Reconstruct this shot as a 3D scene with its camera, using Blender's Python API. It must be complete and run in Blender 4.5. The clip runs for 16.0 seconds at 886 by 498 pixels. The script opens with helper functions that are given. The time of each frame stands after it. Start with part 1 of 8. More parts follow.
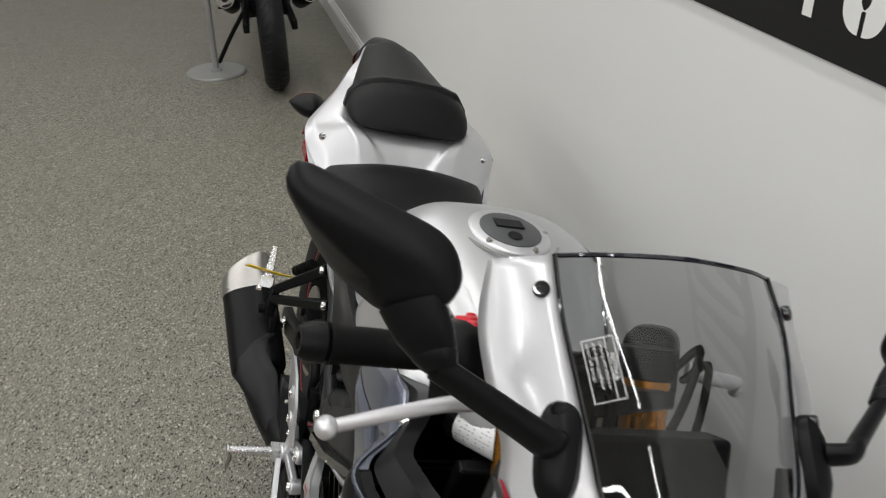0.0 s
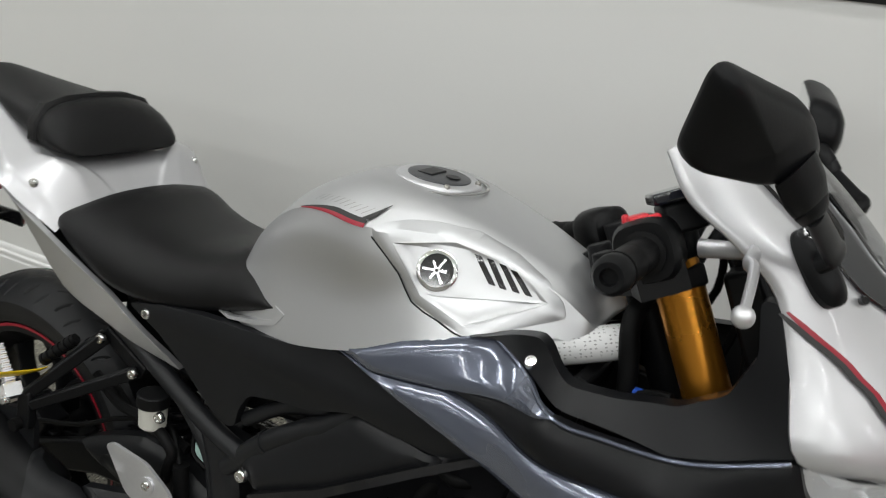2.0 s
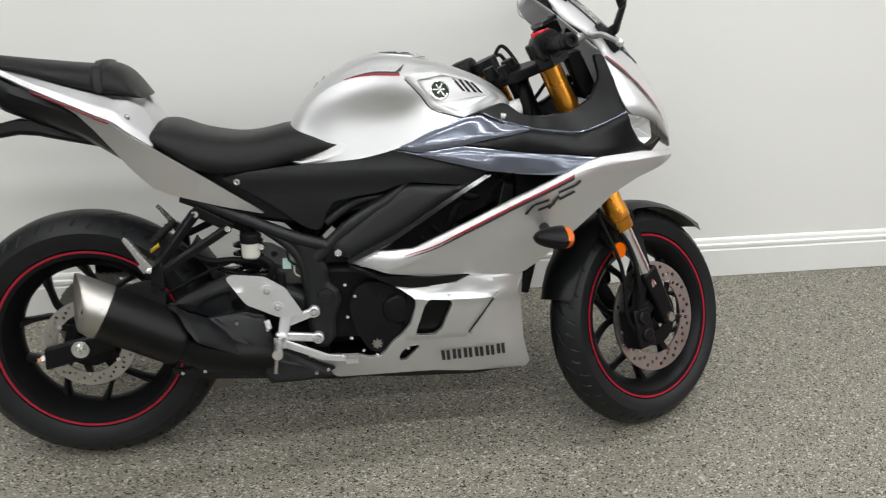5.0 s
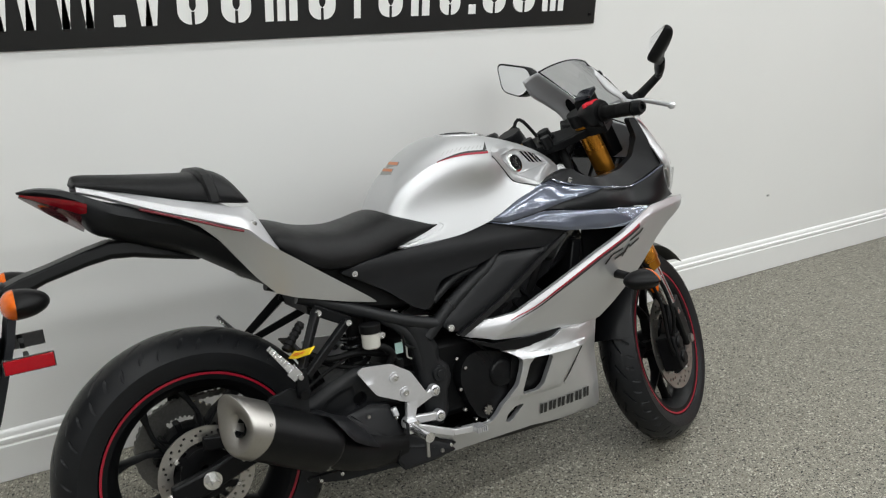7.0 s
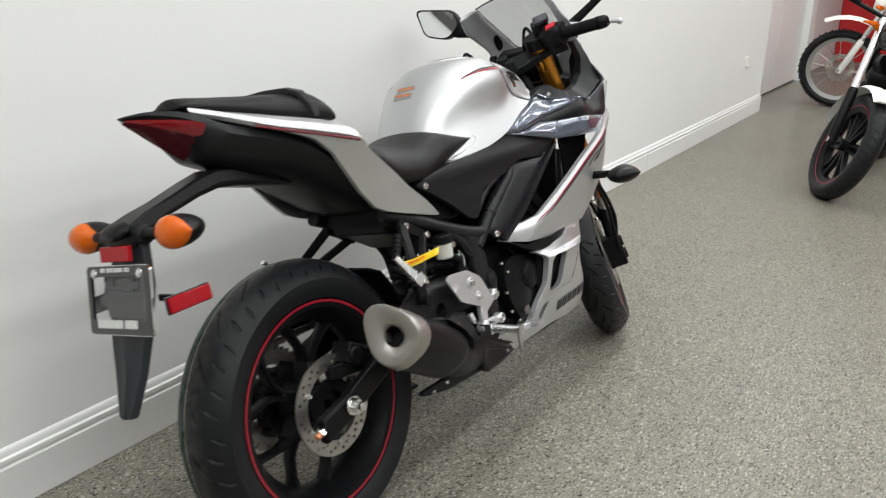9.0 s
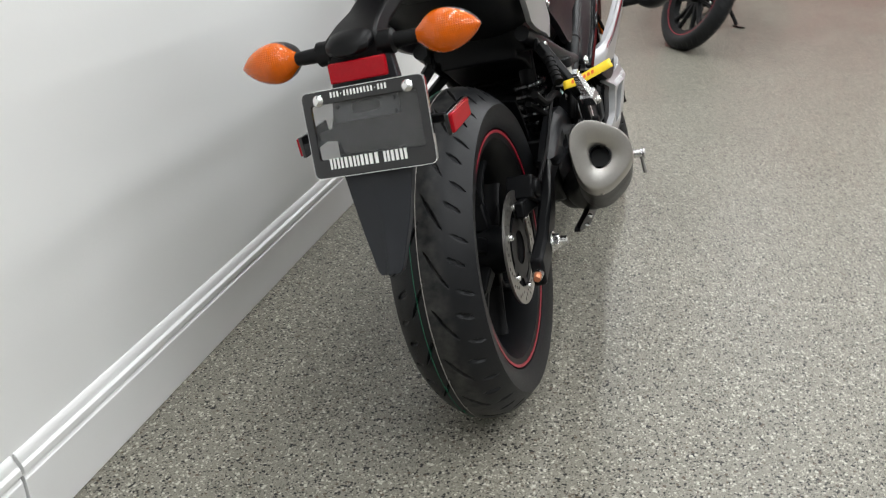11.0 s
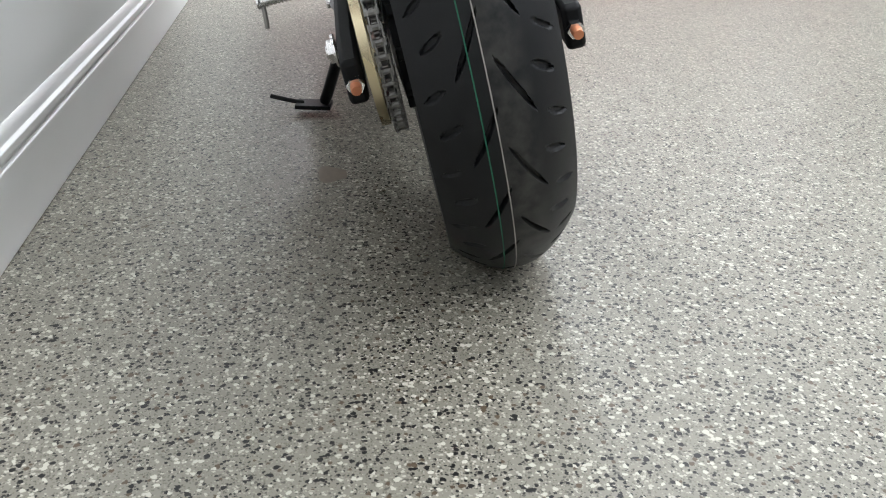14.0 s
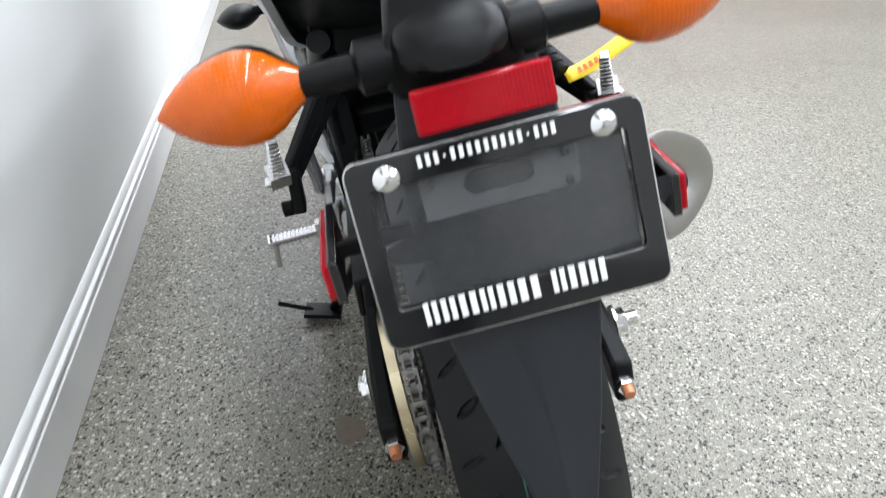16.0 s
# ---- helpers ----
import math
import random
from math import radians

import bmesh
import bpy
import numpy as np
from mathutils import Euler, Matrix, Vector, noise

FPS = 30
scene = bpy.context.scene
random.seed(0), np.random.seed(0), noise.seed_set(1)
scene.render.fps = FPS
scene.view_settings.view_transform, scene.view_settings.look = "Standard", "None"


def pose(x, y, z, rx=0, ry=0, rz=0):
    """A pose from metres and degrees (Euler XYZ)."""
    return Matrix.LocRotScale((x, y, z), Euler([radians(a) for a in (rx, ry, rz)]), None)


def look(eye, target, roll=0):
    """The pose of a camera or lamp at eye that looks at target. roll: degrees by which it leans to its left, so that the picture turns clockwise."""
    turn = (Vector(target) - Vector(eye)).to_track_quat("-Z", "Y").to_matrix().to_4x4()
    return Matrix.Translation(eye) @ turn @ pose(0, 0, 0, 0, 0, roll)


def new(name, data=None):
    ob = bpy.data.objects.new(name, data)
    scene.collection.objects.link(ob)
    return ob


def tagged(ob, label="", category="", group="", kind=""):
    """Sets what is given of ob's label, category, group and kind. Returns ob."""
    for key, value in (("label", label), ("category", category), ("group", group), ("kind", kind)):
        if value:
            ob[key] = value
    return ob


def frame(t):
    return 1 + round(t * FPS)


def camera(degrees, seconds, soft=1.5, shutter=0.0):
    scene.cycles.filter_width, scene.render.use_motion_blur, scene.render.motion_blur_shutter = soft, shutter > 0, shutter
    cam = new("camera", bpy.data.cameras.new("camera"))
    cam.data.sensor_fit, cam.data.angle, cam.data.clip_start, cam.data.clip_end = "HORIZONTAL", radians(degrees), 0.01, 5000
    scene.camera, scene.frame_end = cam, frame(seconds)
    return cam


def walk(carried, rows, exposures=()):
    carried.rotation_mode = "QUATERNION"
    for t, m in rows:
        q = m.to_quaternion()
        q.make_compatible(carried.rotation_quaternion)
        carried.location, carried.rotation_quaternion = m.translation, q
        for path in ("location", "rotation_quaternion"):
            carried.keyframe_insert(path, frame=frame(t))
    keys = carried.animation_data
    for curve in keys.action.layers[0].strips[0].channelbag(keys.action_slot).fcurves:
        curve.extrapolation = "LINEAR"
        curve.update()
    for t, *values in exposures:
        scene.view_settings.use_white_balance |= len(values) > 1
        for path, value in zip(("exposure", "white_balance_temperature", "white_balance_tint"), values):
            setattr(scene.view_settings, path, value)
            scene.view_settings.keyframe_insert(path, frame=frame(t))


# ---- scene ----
# ---- camera ----
cam = camera(54.3, 16.0, soft=1.1, shutter=0.35)
PATH = [
    (0, (1.793, -0.08, 1.455), (0.109, 0.371, 0.474), -0.4),
    (0.5, (1.659, -0.16, 1.454), (0.036, 0.455, 0.46), -1.1),
    (1, (1.533, -0.267, 1.396), (0.074, 0.676, 0.406), -0.3),
    (1.5, (1.45, -0.472, 1.395), (0.292, 0.819, 0.398), 0.5),
    (2, (1.348, -0.641, 1.399), (0.526, 0.891, 0.41), 0.7),
    (2.5, (1.237, -0.837, 1.413), (0.751, 0.834, 0.428), 1.3),
    (3, (1.169, -1.125, 1.387), (0.94, 0.609, 0.417), 1.7),
    (3.2, (1.167, -1.229, 1.382), (1.039, 0.517, 0.414), 1.6),
    (5.3, (0.46, -1.761, 1.506), (0.846, -0.032, 0.577), 1.9),
    (5.5, (0.377, -1.736, 1.524), (0.798, -0.022, 0.583), 1.7),
    (6, (0.144, -1.73, 1.522), (0.73, -0.053, 0.604), 1.8),
    (6.5, (-0.091, -1.645, 1.504), (0.662, 0.001, 0.652), 1.1),
    (7, (-0.327, -1.498, 1.464), (0.694, 0.052, 0.719), 2.4),
    (7.5, (-0.563, -1.402, 1.417), (0.618, 0.061, 0.734), 2.2),
    (8, (-0.783, -1.322, 1.373), (0.582, -0.036, 0.678), 2.5),
    (8.5, (-0.942, -1.151, 1.269), (0.591, -0.052, 0.604), 2.1),
    (9, (-1.105, -0.965, 1.186), (0.501, 0.038, 0.542), 1.6),
    (9.5, (-1.284, -0.779, 1.121), (0.372, 0.127, 0.46), 1.2),
    (10, (-1.356, -0.571, 1.046), (0.347, 0.207, 0.342), 1.2),
    (10.2, (-1.369, -0.475, 1.024), (0.352, 0.237, 0.296), 1.2),
    (12.3, (-1.105, 0.188, 0.767), (0.683, 0.121, -0.126), 1.3),
    (12.5, (-1.067, 0.217, 0.726), (0.717, 0.088, -0.169), 1.4),
    (13, (-1.013, 0.278, 0.594), (0.771, 0.063, -0.284), 1.5),
    (13.5, (-0.973, 0.287, 0.517), (0.822, 0.026, -0.325), 1.5),
    (14, (-0.932, 0.3, 0.494), (0.85, 0.017, -0.368), 1.6),
    (14.5, (-0.884, 0.319, 0.554), (0.888, 0.02, -0.323), 1.6),
    (15, (-0.829, 0.34, 0.632), (0.951, 0.027, -0.225), 1.9),
    (15.5, (-0.776, 0.366, 0.739), (1.0, 0.038, -0.12), 2.0),
    (16, (-0.704, 0.347, 0.825), (1.07, 0.009, -0.034), 1.9),
]
walk(cam, [(t, look(eye, target, roll)) for t, eye, target, roll in PATH],
     exposures=[(0.0, -1.36, 6700, 12), (2.0, -1.40, 6650, 10), (3.2, -1.04, 6800, 10), (5.5, -0.91, 6600, 11), (7.5, -1.13, 6550, 10), (9.0, -0.83, 6600, 10), (10.2, -0.79, 6550, 11),
                (12.3, -0.45, 6350, 12), (14.0, -0.25, 6230, 12), (15.0, -0.13, 6150, 12), (16.0, -0.08, 6080, 12)])

# ---- world and lamps ----
world = bpy.data.worlds.new("room_air")
scene.world = world
world.use_nodes = True
world.node_tree.nodes["Background"].inputs[0].default_value = (0.9, 0.95, 1.0, 1)
world.node_tree.nodes["Background"].inputs[1].default_value = 0.02

WALL_Y = 0.698
CEIL = 3.3


def strip_lamp(x, y, length=2.4, watts=62.0):
    lamp = bpy.data.lights.new("strip_lamp_glow", "AREA")
    lamp.shape, lamp.size, lamp.size_y = "RECTANGLE", length, 0.10
    lamp.energy, lamp.color = watts, (0.955, 0.99, 1.0)
    ob = new("strip_lamp_glow", lamp)
    ob.location = (x, y, CEIL - 0.10)
    return ob


LAMP_ROWS = [(0.20, 0.8), (-1.35, 1.0), (-2.9, 1.0), (-4.5, 1.0)]
LAMP_XS = (-4.2, -1.4, 1.4, 4.2, 7.4)
for ly, k in LAMP_ROWS:
    for lx in LAMP_XS:
        strip_lamp(lx, ly, 2.4, 62.0 * k * (0.35 if lx < -3 else 1.0))

from mathutils.geometry import delaunay_2d_cdt

# ---- materials ----
def pbr(name, col, rough=0.5, metal=0.0, coat=0.0, var=0.12, scale=30.0, bump=0.0, bump_scale=300.0, rough_var=0.08,
        transmission=0.0, ior=1.45, alpha=1.0, spec=0.5):
    m = bpy.data.materials.new(name)
    m.use_nodes = True
    nt = m.node_tree
    b = nt.nodes["Principled BSDF"]
    b.inputs["Metallic"].default_value = metal
    b.inputs["Coat Weight"].default_value = coat
    b.inputs["Coat Roughness"].default_value = 0.06
    b.inputs["Transmission Weight"].default_value = transmission
    b.inputs["IOR"].default_value = ior
    b.inputs["Alpha"].default_value = alpha
    b.inputs["Specular IOR Level"].default_value = spec
    tc = nt.nodes.new("ShaderNodeTexCoord")
    n1 = nt.nodes.new("ShaderNodeTexNoise")
    n1.inputs["Scale"].default_value, n1.inputs["Detail"].default_value = scale, 6
    nt.links.new(tc.outputs["Object"], n1.inputs["Vector"])
    mix = nt.nodes.new("ShaderNodeMix")
    mix.data_type = "RGBA"
    mix.inputs["A"].default_value = (*[c * (1 - var) for c in col], 1)
    mix.inputs["B"].default_value = (*[min(1, c * (1 + var)) for c in col], 1)
    nt.links.new(n1.outputs["Fac"], mix.inputs["Factor"])
    nt.links.new(mix.outputs["Result"], b.inputs["Base Color"])
    mr = nt.nodes.new("ShaderNodeMapRange")
    mr.inputs["To Min"].default_value, mr.inputs["To Max"].default_value = max(0.02, rough - rough_var), rough + rough_var
    n2 = nt.nodes.new("ShaderNodeTexNoise")
    n2.inputs["Scale"].default_value, n2.inputs["Detail"].default_value = scale * 0.27, 4
    nt.links.new(tc.outputs["Object"], n2.inputs["Vector"])
    nt.links.new(n2.outputs["Fac"], mr.inputs["Value"])
    nt.links.new(mr.outputs["Result"], b.inputs["Roughness"])
    if bump > 0:
        n3 = nt.nodes.new("ShaderNodeTexNoise")
        n3.inputs["Scale"].default_value, n3.inputs["Detail"].default_value = bump_scale, 3
        nt.links.new(tc.outputs["Object"], n3.inputs["Vector"])
        bp = nt.nodes.new("ShaderNodeBump")
        bp.inputs["Strength"].default_value, bp.inputs["Distance"].default_value = bump, 0.001
        nt.links.new(n3.outputs["Fac"], bp.inputs["Height"])
        nt.links.new(bp.outputs["Normal"], b.inputs["Normal"])
    return m


def floor_material():
    """Grey epoxy floor broadcast with cream, black and brown flakes under a clear coat."""
    m = bpy.data.materials.new("flake_floor")
    m.use_nodes = True
    nt = m.node_tree
    b = nt.nodes["Principled BSDF"]
    tc = nt.nodes.new("ShaderNodeTexCoord")
    b.inputs["Specular IOR Level"].default_value = 0.28

    def flakes(scale, seed, size):
        """Loose flakes: a mask of uneven spots and a random number for each."""
        mp = nt.nodes.new("ShaderNodeMapping")
        mp.inputs["Location"].default_value = (seed, seed * 1.7, 0.37)
        nt.links.new(tc.outputs["Object"], mp.inputs["Vector"])
        nz = nt.nodes.new("ShaderNodeTexNoise")
        nz.inputs["Scale"].default_value = scale * 1.3
        nt.links.new(mp.outputs["Vector"], nz.inputs["Vector"])
        add = nt.nodes.new("ShaderNodeVectorMath")
        add.operation = "MULTIPLY_ADD"
        add.inputs[1].default_value = (0.75 / scale, 0.75 / scale, 0)
        nt.links.new(nz.outputs["Color"], add.inputs[0])
        nt.links.new(mp.outputs["Vector"], add.inputs[2])
        vo = nt.nodes.new("ShaderNodeTexVoronoi")
        vo.voronoi_dimensions = "2D"
        vo.inputs["Scale"].default_value = scale
        nt.links.new(add.outputs["Vector"], vo.inputs["Vector"])
        sep = nt.nodes.new("ShaderNodeSeparateColor")
        nt.links.new(vo.outputs["Color"], sep.inputs["Color"])
        lim = nt.nodes.new("ShaderNodeMath")
        lim.operation = "MULTIPLY_ADD"
        lim.inputs[1].default_value, lim.inputs[2].default_value = size * 0.9, size * 0.55
        nt.links.new(sep.outputs["Green"], lim.inputs[0])
        near = nt.nodes.new("ShaderNodeMath")
        near.operation = "LESS_THAN"
        nt.links.new(vo.outputs["Distance"], near.inputs[0])
        nt.links.new(lim.outputs[0], near.inputs[1])
        return near, sep

    def lay(below, mask, sep, lo, hi, colour):
        """Flakes of one colour over what lies below: those whose number is between lo and hi."""
        a = nt.nodes.new("ShaderNodeMath")
        a.operation, a.inputs[1].default_value = "GREATER_THAN", lo
        c = nt.nodes.new("ShaderNodeMath")
        c.operation, c.inputs[1].default_value = "LESS_THAN", hi
        nt.links.new(sep.outputs["Red"], a.inputs[0])
        nt.links.new(sep.outputs["Red"], c.inputs[0])
        p = nt.nodes.new("ShaderNodeMath")
        p.operation = "MULTIPLY"
        q = nt.nodes.new("ShaderNodeMath")
        q.operation = "MULTIPLY"
        nt.links.new(a.outputs[0], p.inputs[0])
        nt.links.new(c.outputs[0], p.inputs[1])
        nt.links.new(p.outputs[0], q.inputs[0])
        nt.links.new(mask.outputs[0], q.inputs[1])
        mx = nt.nodes.new("ShaderNodeMix")
        mx.data_type = "RGBA"
        nt.links.new(q.outputs[0], mx.inputs["Factor"])
        nt.links.new(below, mx.inputs["A"])
        mx.inputs["B"].default_value = (*colour, 1)
        return mx.outputs["Result"]

    base = nt.nodes.new("ShaderNodeRGB")
    base.outputs[0].default_value = (0.187, 0.177, 0.145, 1)
    top = base.outputs[0]
    mask, sep = flakes(520.0, 3.1, 0.42)
    for lo, hi, col in ((0.0, 0.12, (0.085, 0.080, 0.064)), (0.12, 0.24, (0.130, 0.122, 0.098)), (0.86, 1.0, (0.26, 0.248, 0.206))):
        top = lay(top, mask, sep, lo, hi, col)
    mask, sep = flakes(330.0, 7.3, 0.44)
    for lo, hi, col in ((0.0, 0.10, (0.012, 0.0115, 0.011)), (0.10, 0.18, (0.085, 0.080, 0.066)), (0.86, 1.0, (0.36, 0.343, 0.287))):
        top = lay(top, mask, sep, lo, hi, col)
    mask, sep = flakes(185.0, 11.7, 0.44)
    for lo, hi, col in ((0.0, 0.13, (0.006, 0.006, 0.006)), (0.13, 0.17, (0.075, 0.055, 0.036)), (0.90, 1.0, (0.42, 0.402, 0.338))):
        top = lay(top, mask, sep, lo, hi, col)
    # broad wear and dust
    nz = nt.nodes.new("ShaderNodeTexNoise")
    nz.inputs["Scale"].default_value, nz.inputs["Detail"].default_value = 1.7, 7
    nt.links.new(tc.outputs["Object"], nz.inputs["Vector"])
    mr = nt.nodes.new("ShaderNodeMapRange")
    mr.inputs["To Min"].default_value, mr.inputs["To Max"].default_value = 0.88, 1.12
    nt.links.new(nz.outputs["Fac"], mr.inputs["Value"])
    mul = nt.nodes.new("ShaderNodeMix")
    mul.data_type, mul.blend_type = "RGBA", "MULTIPLY"
    mul.inputs["Factor"].default_value = 1.0
    nt.links.new(top, mul.inputs["A"])
    nt.links.new(mr.outputs["Result"], mul.inputs["B"])
    nt.links.new(mul.outputs["Result"], b.inputs["Base Color"])
    rr = nt.nodes.new("ShaderNodeMapRange")
    rr.inputs["To Min"].default_value, rr.inputs["To Max"].default_value = 0.26, 0.46
    nt.links.new(nz.outputs["Fac"], rr.inputs["Value"])
    nt.links.new(rr.outputs["Result"], b.inputs["Roughness"])
    bz = nt.nodes.new("ShaderNodeTexNoise")
    bz.inputs["Scale"].default_value, bz.inputs["Detail"].default_value = 120.0, 4
    nt.links.new(tc.outputs["Object"], bz.inputs["Vector"])
    bp = nt.nodes.new("ShaderNodeBump")
    bp.inputs["Strength"].default_value, bp.inputs["Distance"].default_value = 0.25, 0.0012
    nt.links.new(bz.outputs["Fac"], bp.inputs["Height"])
    nt.links.new(bp.outputs["Normal"], b.inputs["Normal"])
    return m


M_FLOOR = floor_material()
M_WALL = pbr("wall_paint", (0.80, 0.80, 0.785), 0.55, var=0.02, scale=2.5, bump=0.12, bump_scale=160)
M_TRIM = pbr("white_gloss_trim", (0.82, 0.82, 0.81), 0.35, var=0.03, scale=8)
M_CEIL = pbr("ceiling_paint", (0.78, 0.78, 0.77), 0.8, var=0.03, scale=2)
M_SILVER = pbr("silver_satin_paint", (0.57, 0.575, 0.585), 0.40, metal=0.80, coat=0.10, var=0.03, scale=900, rough_var=0.03)
M_PEARL = pbr("pearl_white_paint", (0.55, 0.55, 0.565), 0.36, metal=0.55, coat=0.35, var=0.02, scale=900, rough_var=0.03)
M_BLUE = pbr("blue_grey_gloss_paint", (0.125, 0.14, 0.185), 0.19, metal=0.6, coat=1.0, var=0.06, scale=900, rough_var=0.02)
M_DGREY = pbr("dark_grey_satin_paint", (0.0062, 0.0065, 0.0075), 0.36, spec=0.26, var=0.08, scale=200)
M_PLASTIC = pbr("black_moulded_plastic", (0.0042, 0.0043, 0.0047), 0.38, spec=0.20, var=0.15, scale=60, bump=0.10, bump_scale=900)
M_SIDE = pbr("black_grained_plastic", (0.0085, 0.0089, 0.0100), 0.36, spec=0.28, var=0.15, scale=60, bump=0.14, bump_scale=700)
M_BRACKET = pbr("dull_grey_bracket", (0.060, 0.062, 0.065), 0.45, var=0.15, scale=60)
M_BLACK = pbr("black_satin_metal", (0.0052, 0.0054, 0.0060), 0.38, spec=0.17, var=0.2, scale=50, bump=0.1, bump_scale=500)
M_GLOSSBLK = pbr("gloss_black", (0.008, 0.008, 0.009), 0.10, coat=0.6, var=0.1, scale=40, rough_var=0.03)
M_SEAT = pbr("black_vinyl", (0.0040, 0.0040, 0.0044), 0.37, spec=0.25, var=0.15, scale=25, bump=0.5, bump_scale=1400)
M_TYRE = pbr("tyre_rubber", (0.0088, 0.0093, 0.0104), 0.42, spec=0.26, var=0.25, scale=22, bump=0.2, bump_scale=700)
M_FRAME = pbr("black_powder_coat", (0.0105, 0.0110, 0.0122), 0.40, spec=0.30, var=0.15, scale=40, bump=0.15, bump_scale=600)
M_COIL = pbr("gloss_black_enamel", (0.006, 0.006, 0.007), 0.12, coat=0.5, var=0.1)
M_RUBBER = pbr("grip_rubber", (0.0036, 0.0036, 0.0038), 0.55, spec=0.16, var=0.2, scale=90, bump=0.3, bump_scale=900)
M_RED = pbr("red_pinstripe", (0.27, 0.008, 0.022), 0.3, var=0.05)
M_GOLD = pbr("gold_anodised", (0.52, 0.215, 0.026), 0.28, metal=0.9, var=0.06, scale=60)
M_ALU = pbr("polished_aluminium", (0.78, 0.78, 0.79), 0.24, metal=1.0, var=0.06, scale=80)
M_CAST = pbr("cast_silver_alloy", (0.66, 0.66, 0.68), 0.36, metal=0.75, var=0.06, scale=120, bump=0.15, bump_scale=900)
M_STEEL = pbr("brushed_steel", (0.44, 0.425, 0.40), 0.38, metal=1.0, var=0.06, scale=200, bump=0.1, bump_scale=700)
M_BOWL = pbr("headlight_reflector", (0.86, 0.865, 0.87), 0.25, metal=0.35, var=0.04)
M_CHROME = pbr("bright_zinc", (0.80, 0.80, 0.80), 0.16, metal=1.0, var=0.04)
M_BRASS = pbr("pale_gold_zinc", (0.72, 0.62, 0.42), 0.27, metal=0.95, var=0.05)
M_COPPER = pbr("copper_paint", (0.62, 0.24, 0.12), 0.4, metal=0.4, var=0.1)
M_CHAIN = pbr("chain_steel", (0.24, 0.235, 0.225), 0.34, metal=0.8, var=0.3, scale=200)
M_ORANGE = pbr("amber_lens", (0.60, 0.105, 0.0), 0.10, coat=0.5, spec=0.20, var=0.16, scale=120, bump=0.25, bump_scale=350)
M_REDLENS = pbr("red_lens", (0.34, 0.003, 0.009), 0.14, coat=0.3, spec=0.12, var=0.15, scale=200, bump=0.3, bump_scale=500)
M_DARKRED = pbr("dark_red_lens", (0.22, 0.003, 0.009), 0.10, coat=0.6, var=0.2, scale=120)
M_CLEARLENS = pbr("tail_clear_lens", (0.075, 0.009, 0.014), 0.08, coat=1.0, var=0.12, scale=120)


def ribbed(m, scale, strength=0.6):
    """Moulded ribs crossing inside a lamp lens."""
    nt = m.node_tree
    bp = [n for n in nt.nodes if n.type == "BUMP"][0]
    tc = [n for n in nt.nodes if n.type == "TEX_COORD"][0]
    waves = []
    for axis in ("Y", "Z"):
        w = nt.nodes.new("ShaderNodeTexWave")
        w.bands_direction = axis
        w.inputs["Scale"].default_value = scale
        nt.links.new(tc.outputs["Object"], w.inputs["Vector"])
        waves.append(w)
    mul = nt.nodes.new("ShaderNodeMath")
    mul.operation = "MULTIPLY"
    nt.links.new(waves[0].outputs["Fac"], mul.inputs[0])
    nt.links.new(waves[1].outputs["Fac"], mul.inputs[1])
    bp.inputs["Strength"].default_value = strength
    nt.links.new(mul.outputs[0], bp.inputs["Height"])


ribbed(M_ORANGE, 110.0, 0.35)
ribbed(M_REDLENS, 120.0, 0.3)
M_RESERVOIR = pbr("milky_plastic", (0.56, 0.55, 0.50), 0.4, var=0.05, transmission=0.1)
M_YELLOW = pbr("yellow_tag", (0.86, 0.60, 0.02), 0.4, var=0.04)
M_TAGRED = pbr("tag_red_print", (0.70, 0.12, 0.02), 0.4, var=0.04)
M_PAPER = pbr("white_label", (0.80, 0.80, 0.80), 0.4, var=0.03)
M_INK = pbr("black_print", (0.02, 0.02, 0.02), 0.5, var=0.1)
M_SWITCHRED = pbr("red_switch", (0.60, 0.015, 0.03), 0.35, var=0.06)
M_SIGN = pbr("black_sign_vinyl", (0.010, 0.010, 0.010), 0.42, var=0.2, scale=6)
M_SIGNW = pbr("white_sign_print", (0.82, 0.82, 0.80), 0.5, var=0.03)
M_GREEN = pbr("green_tyre_line", (0.012, 0.115, 0.065), 0.6, var=0.3, scale=90)
M_CHALK = pbr("tyre_mould_line", (0.30, 0.28, 0.26), 0.7, var=0.5, scale=70)
M_GREY = pbr("grey_steel_paint", (0.30, 0.30, 0.29), 0.4, metal=0.3, var=0.06)
M_REDPAINT = pbr("red_gloss_paint", (0.55, 0.012, 0.015), 0.25, coat=0.6, var=0.05)
M_WHITEPL = pbr("white_plastic", (0.78, 0.77, 0.73), 0.35, var=0.04)
M_STAIN = pbr("oil_stain", (0.15, 0.12, 0.09), 0.4, var=0.3, scale=80)
M_TAGGREEN = pbr("pale_green_tag", (0.42, 0.60, 0.56), 0.5, var=0.08)
M_FLAP = pbr("dark_flap_plastic", (0.0165, 0.018, 0.0215), 0.42, spec=0.35, var=0.15, scale=40, bump=0.1, bump_scale=700)
M_CAPGREY = pbr("dark_grey_cap_paint", (0.085, 0.087, 0.092), 0.4, metal=0.3, var=0.08)
M_DARKSTRIPE = pbr("dark_red_pinstripe", (0.13, 0.006, 0.013), 0.35, var=0.05)
M_BLUEPL = pbr("blue_connector", (0.02, 0.10, 0.55), 0.4)
M_DARKGLASS = pbr("dark_screen", (0.010, 0.011, 0.018), 0.06, coat=0.6, var=0.1)


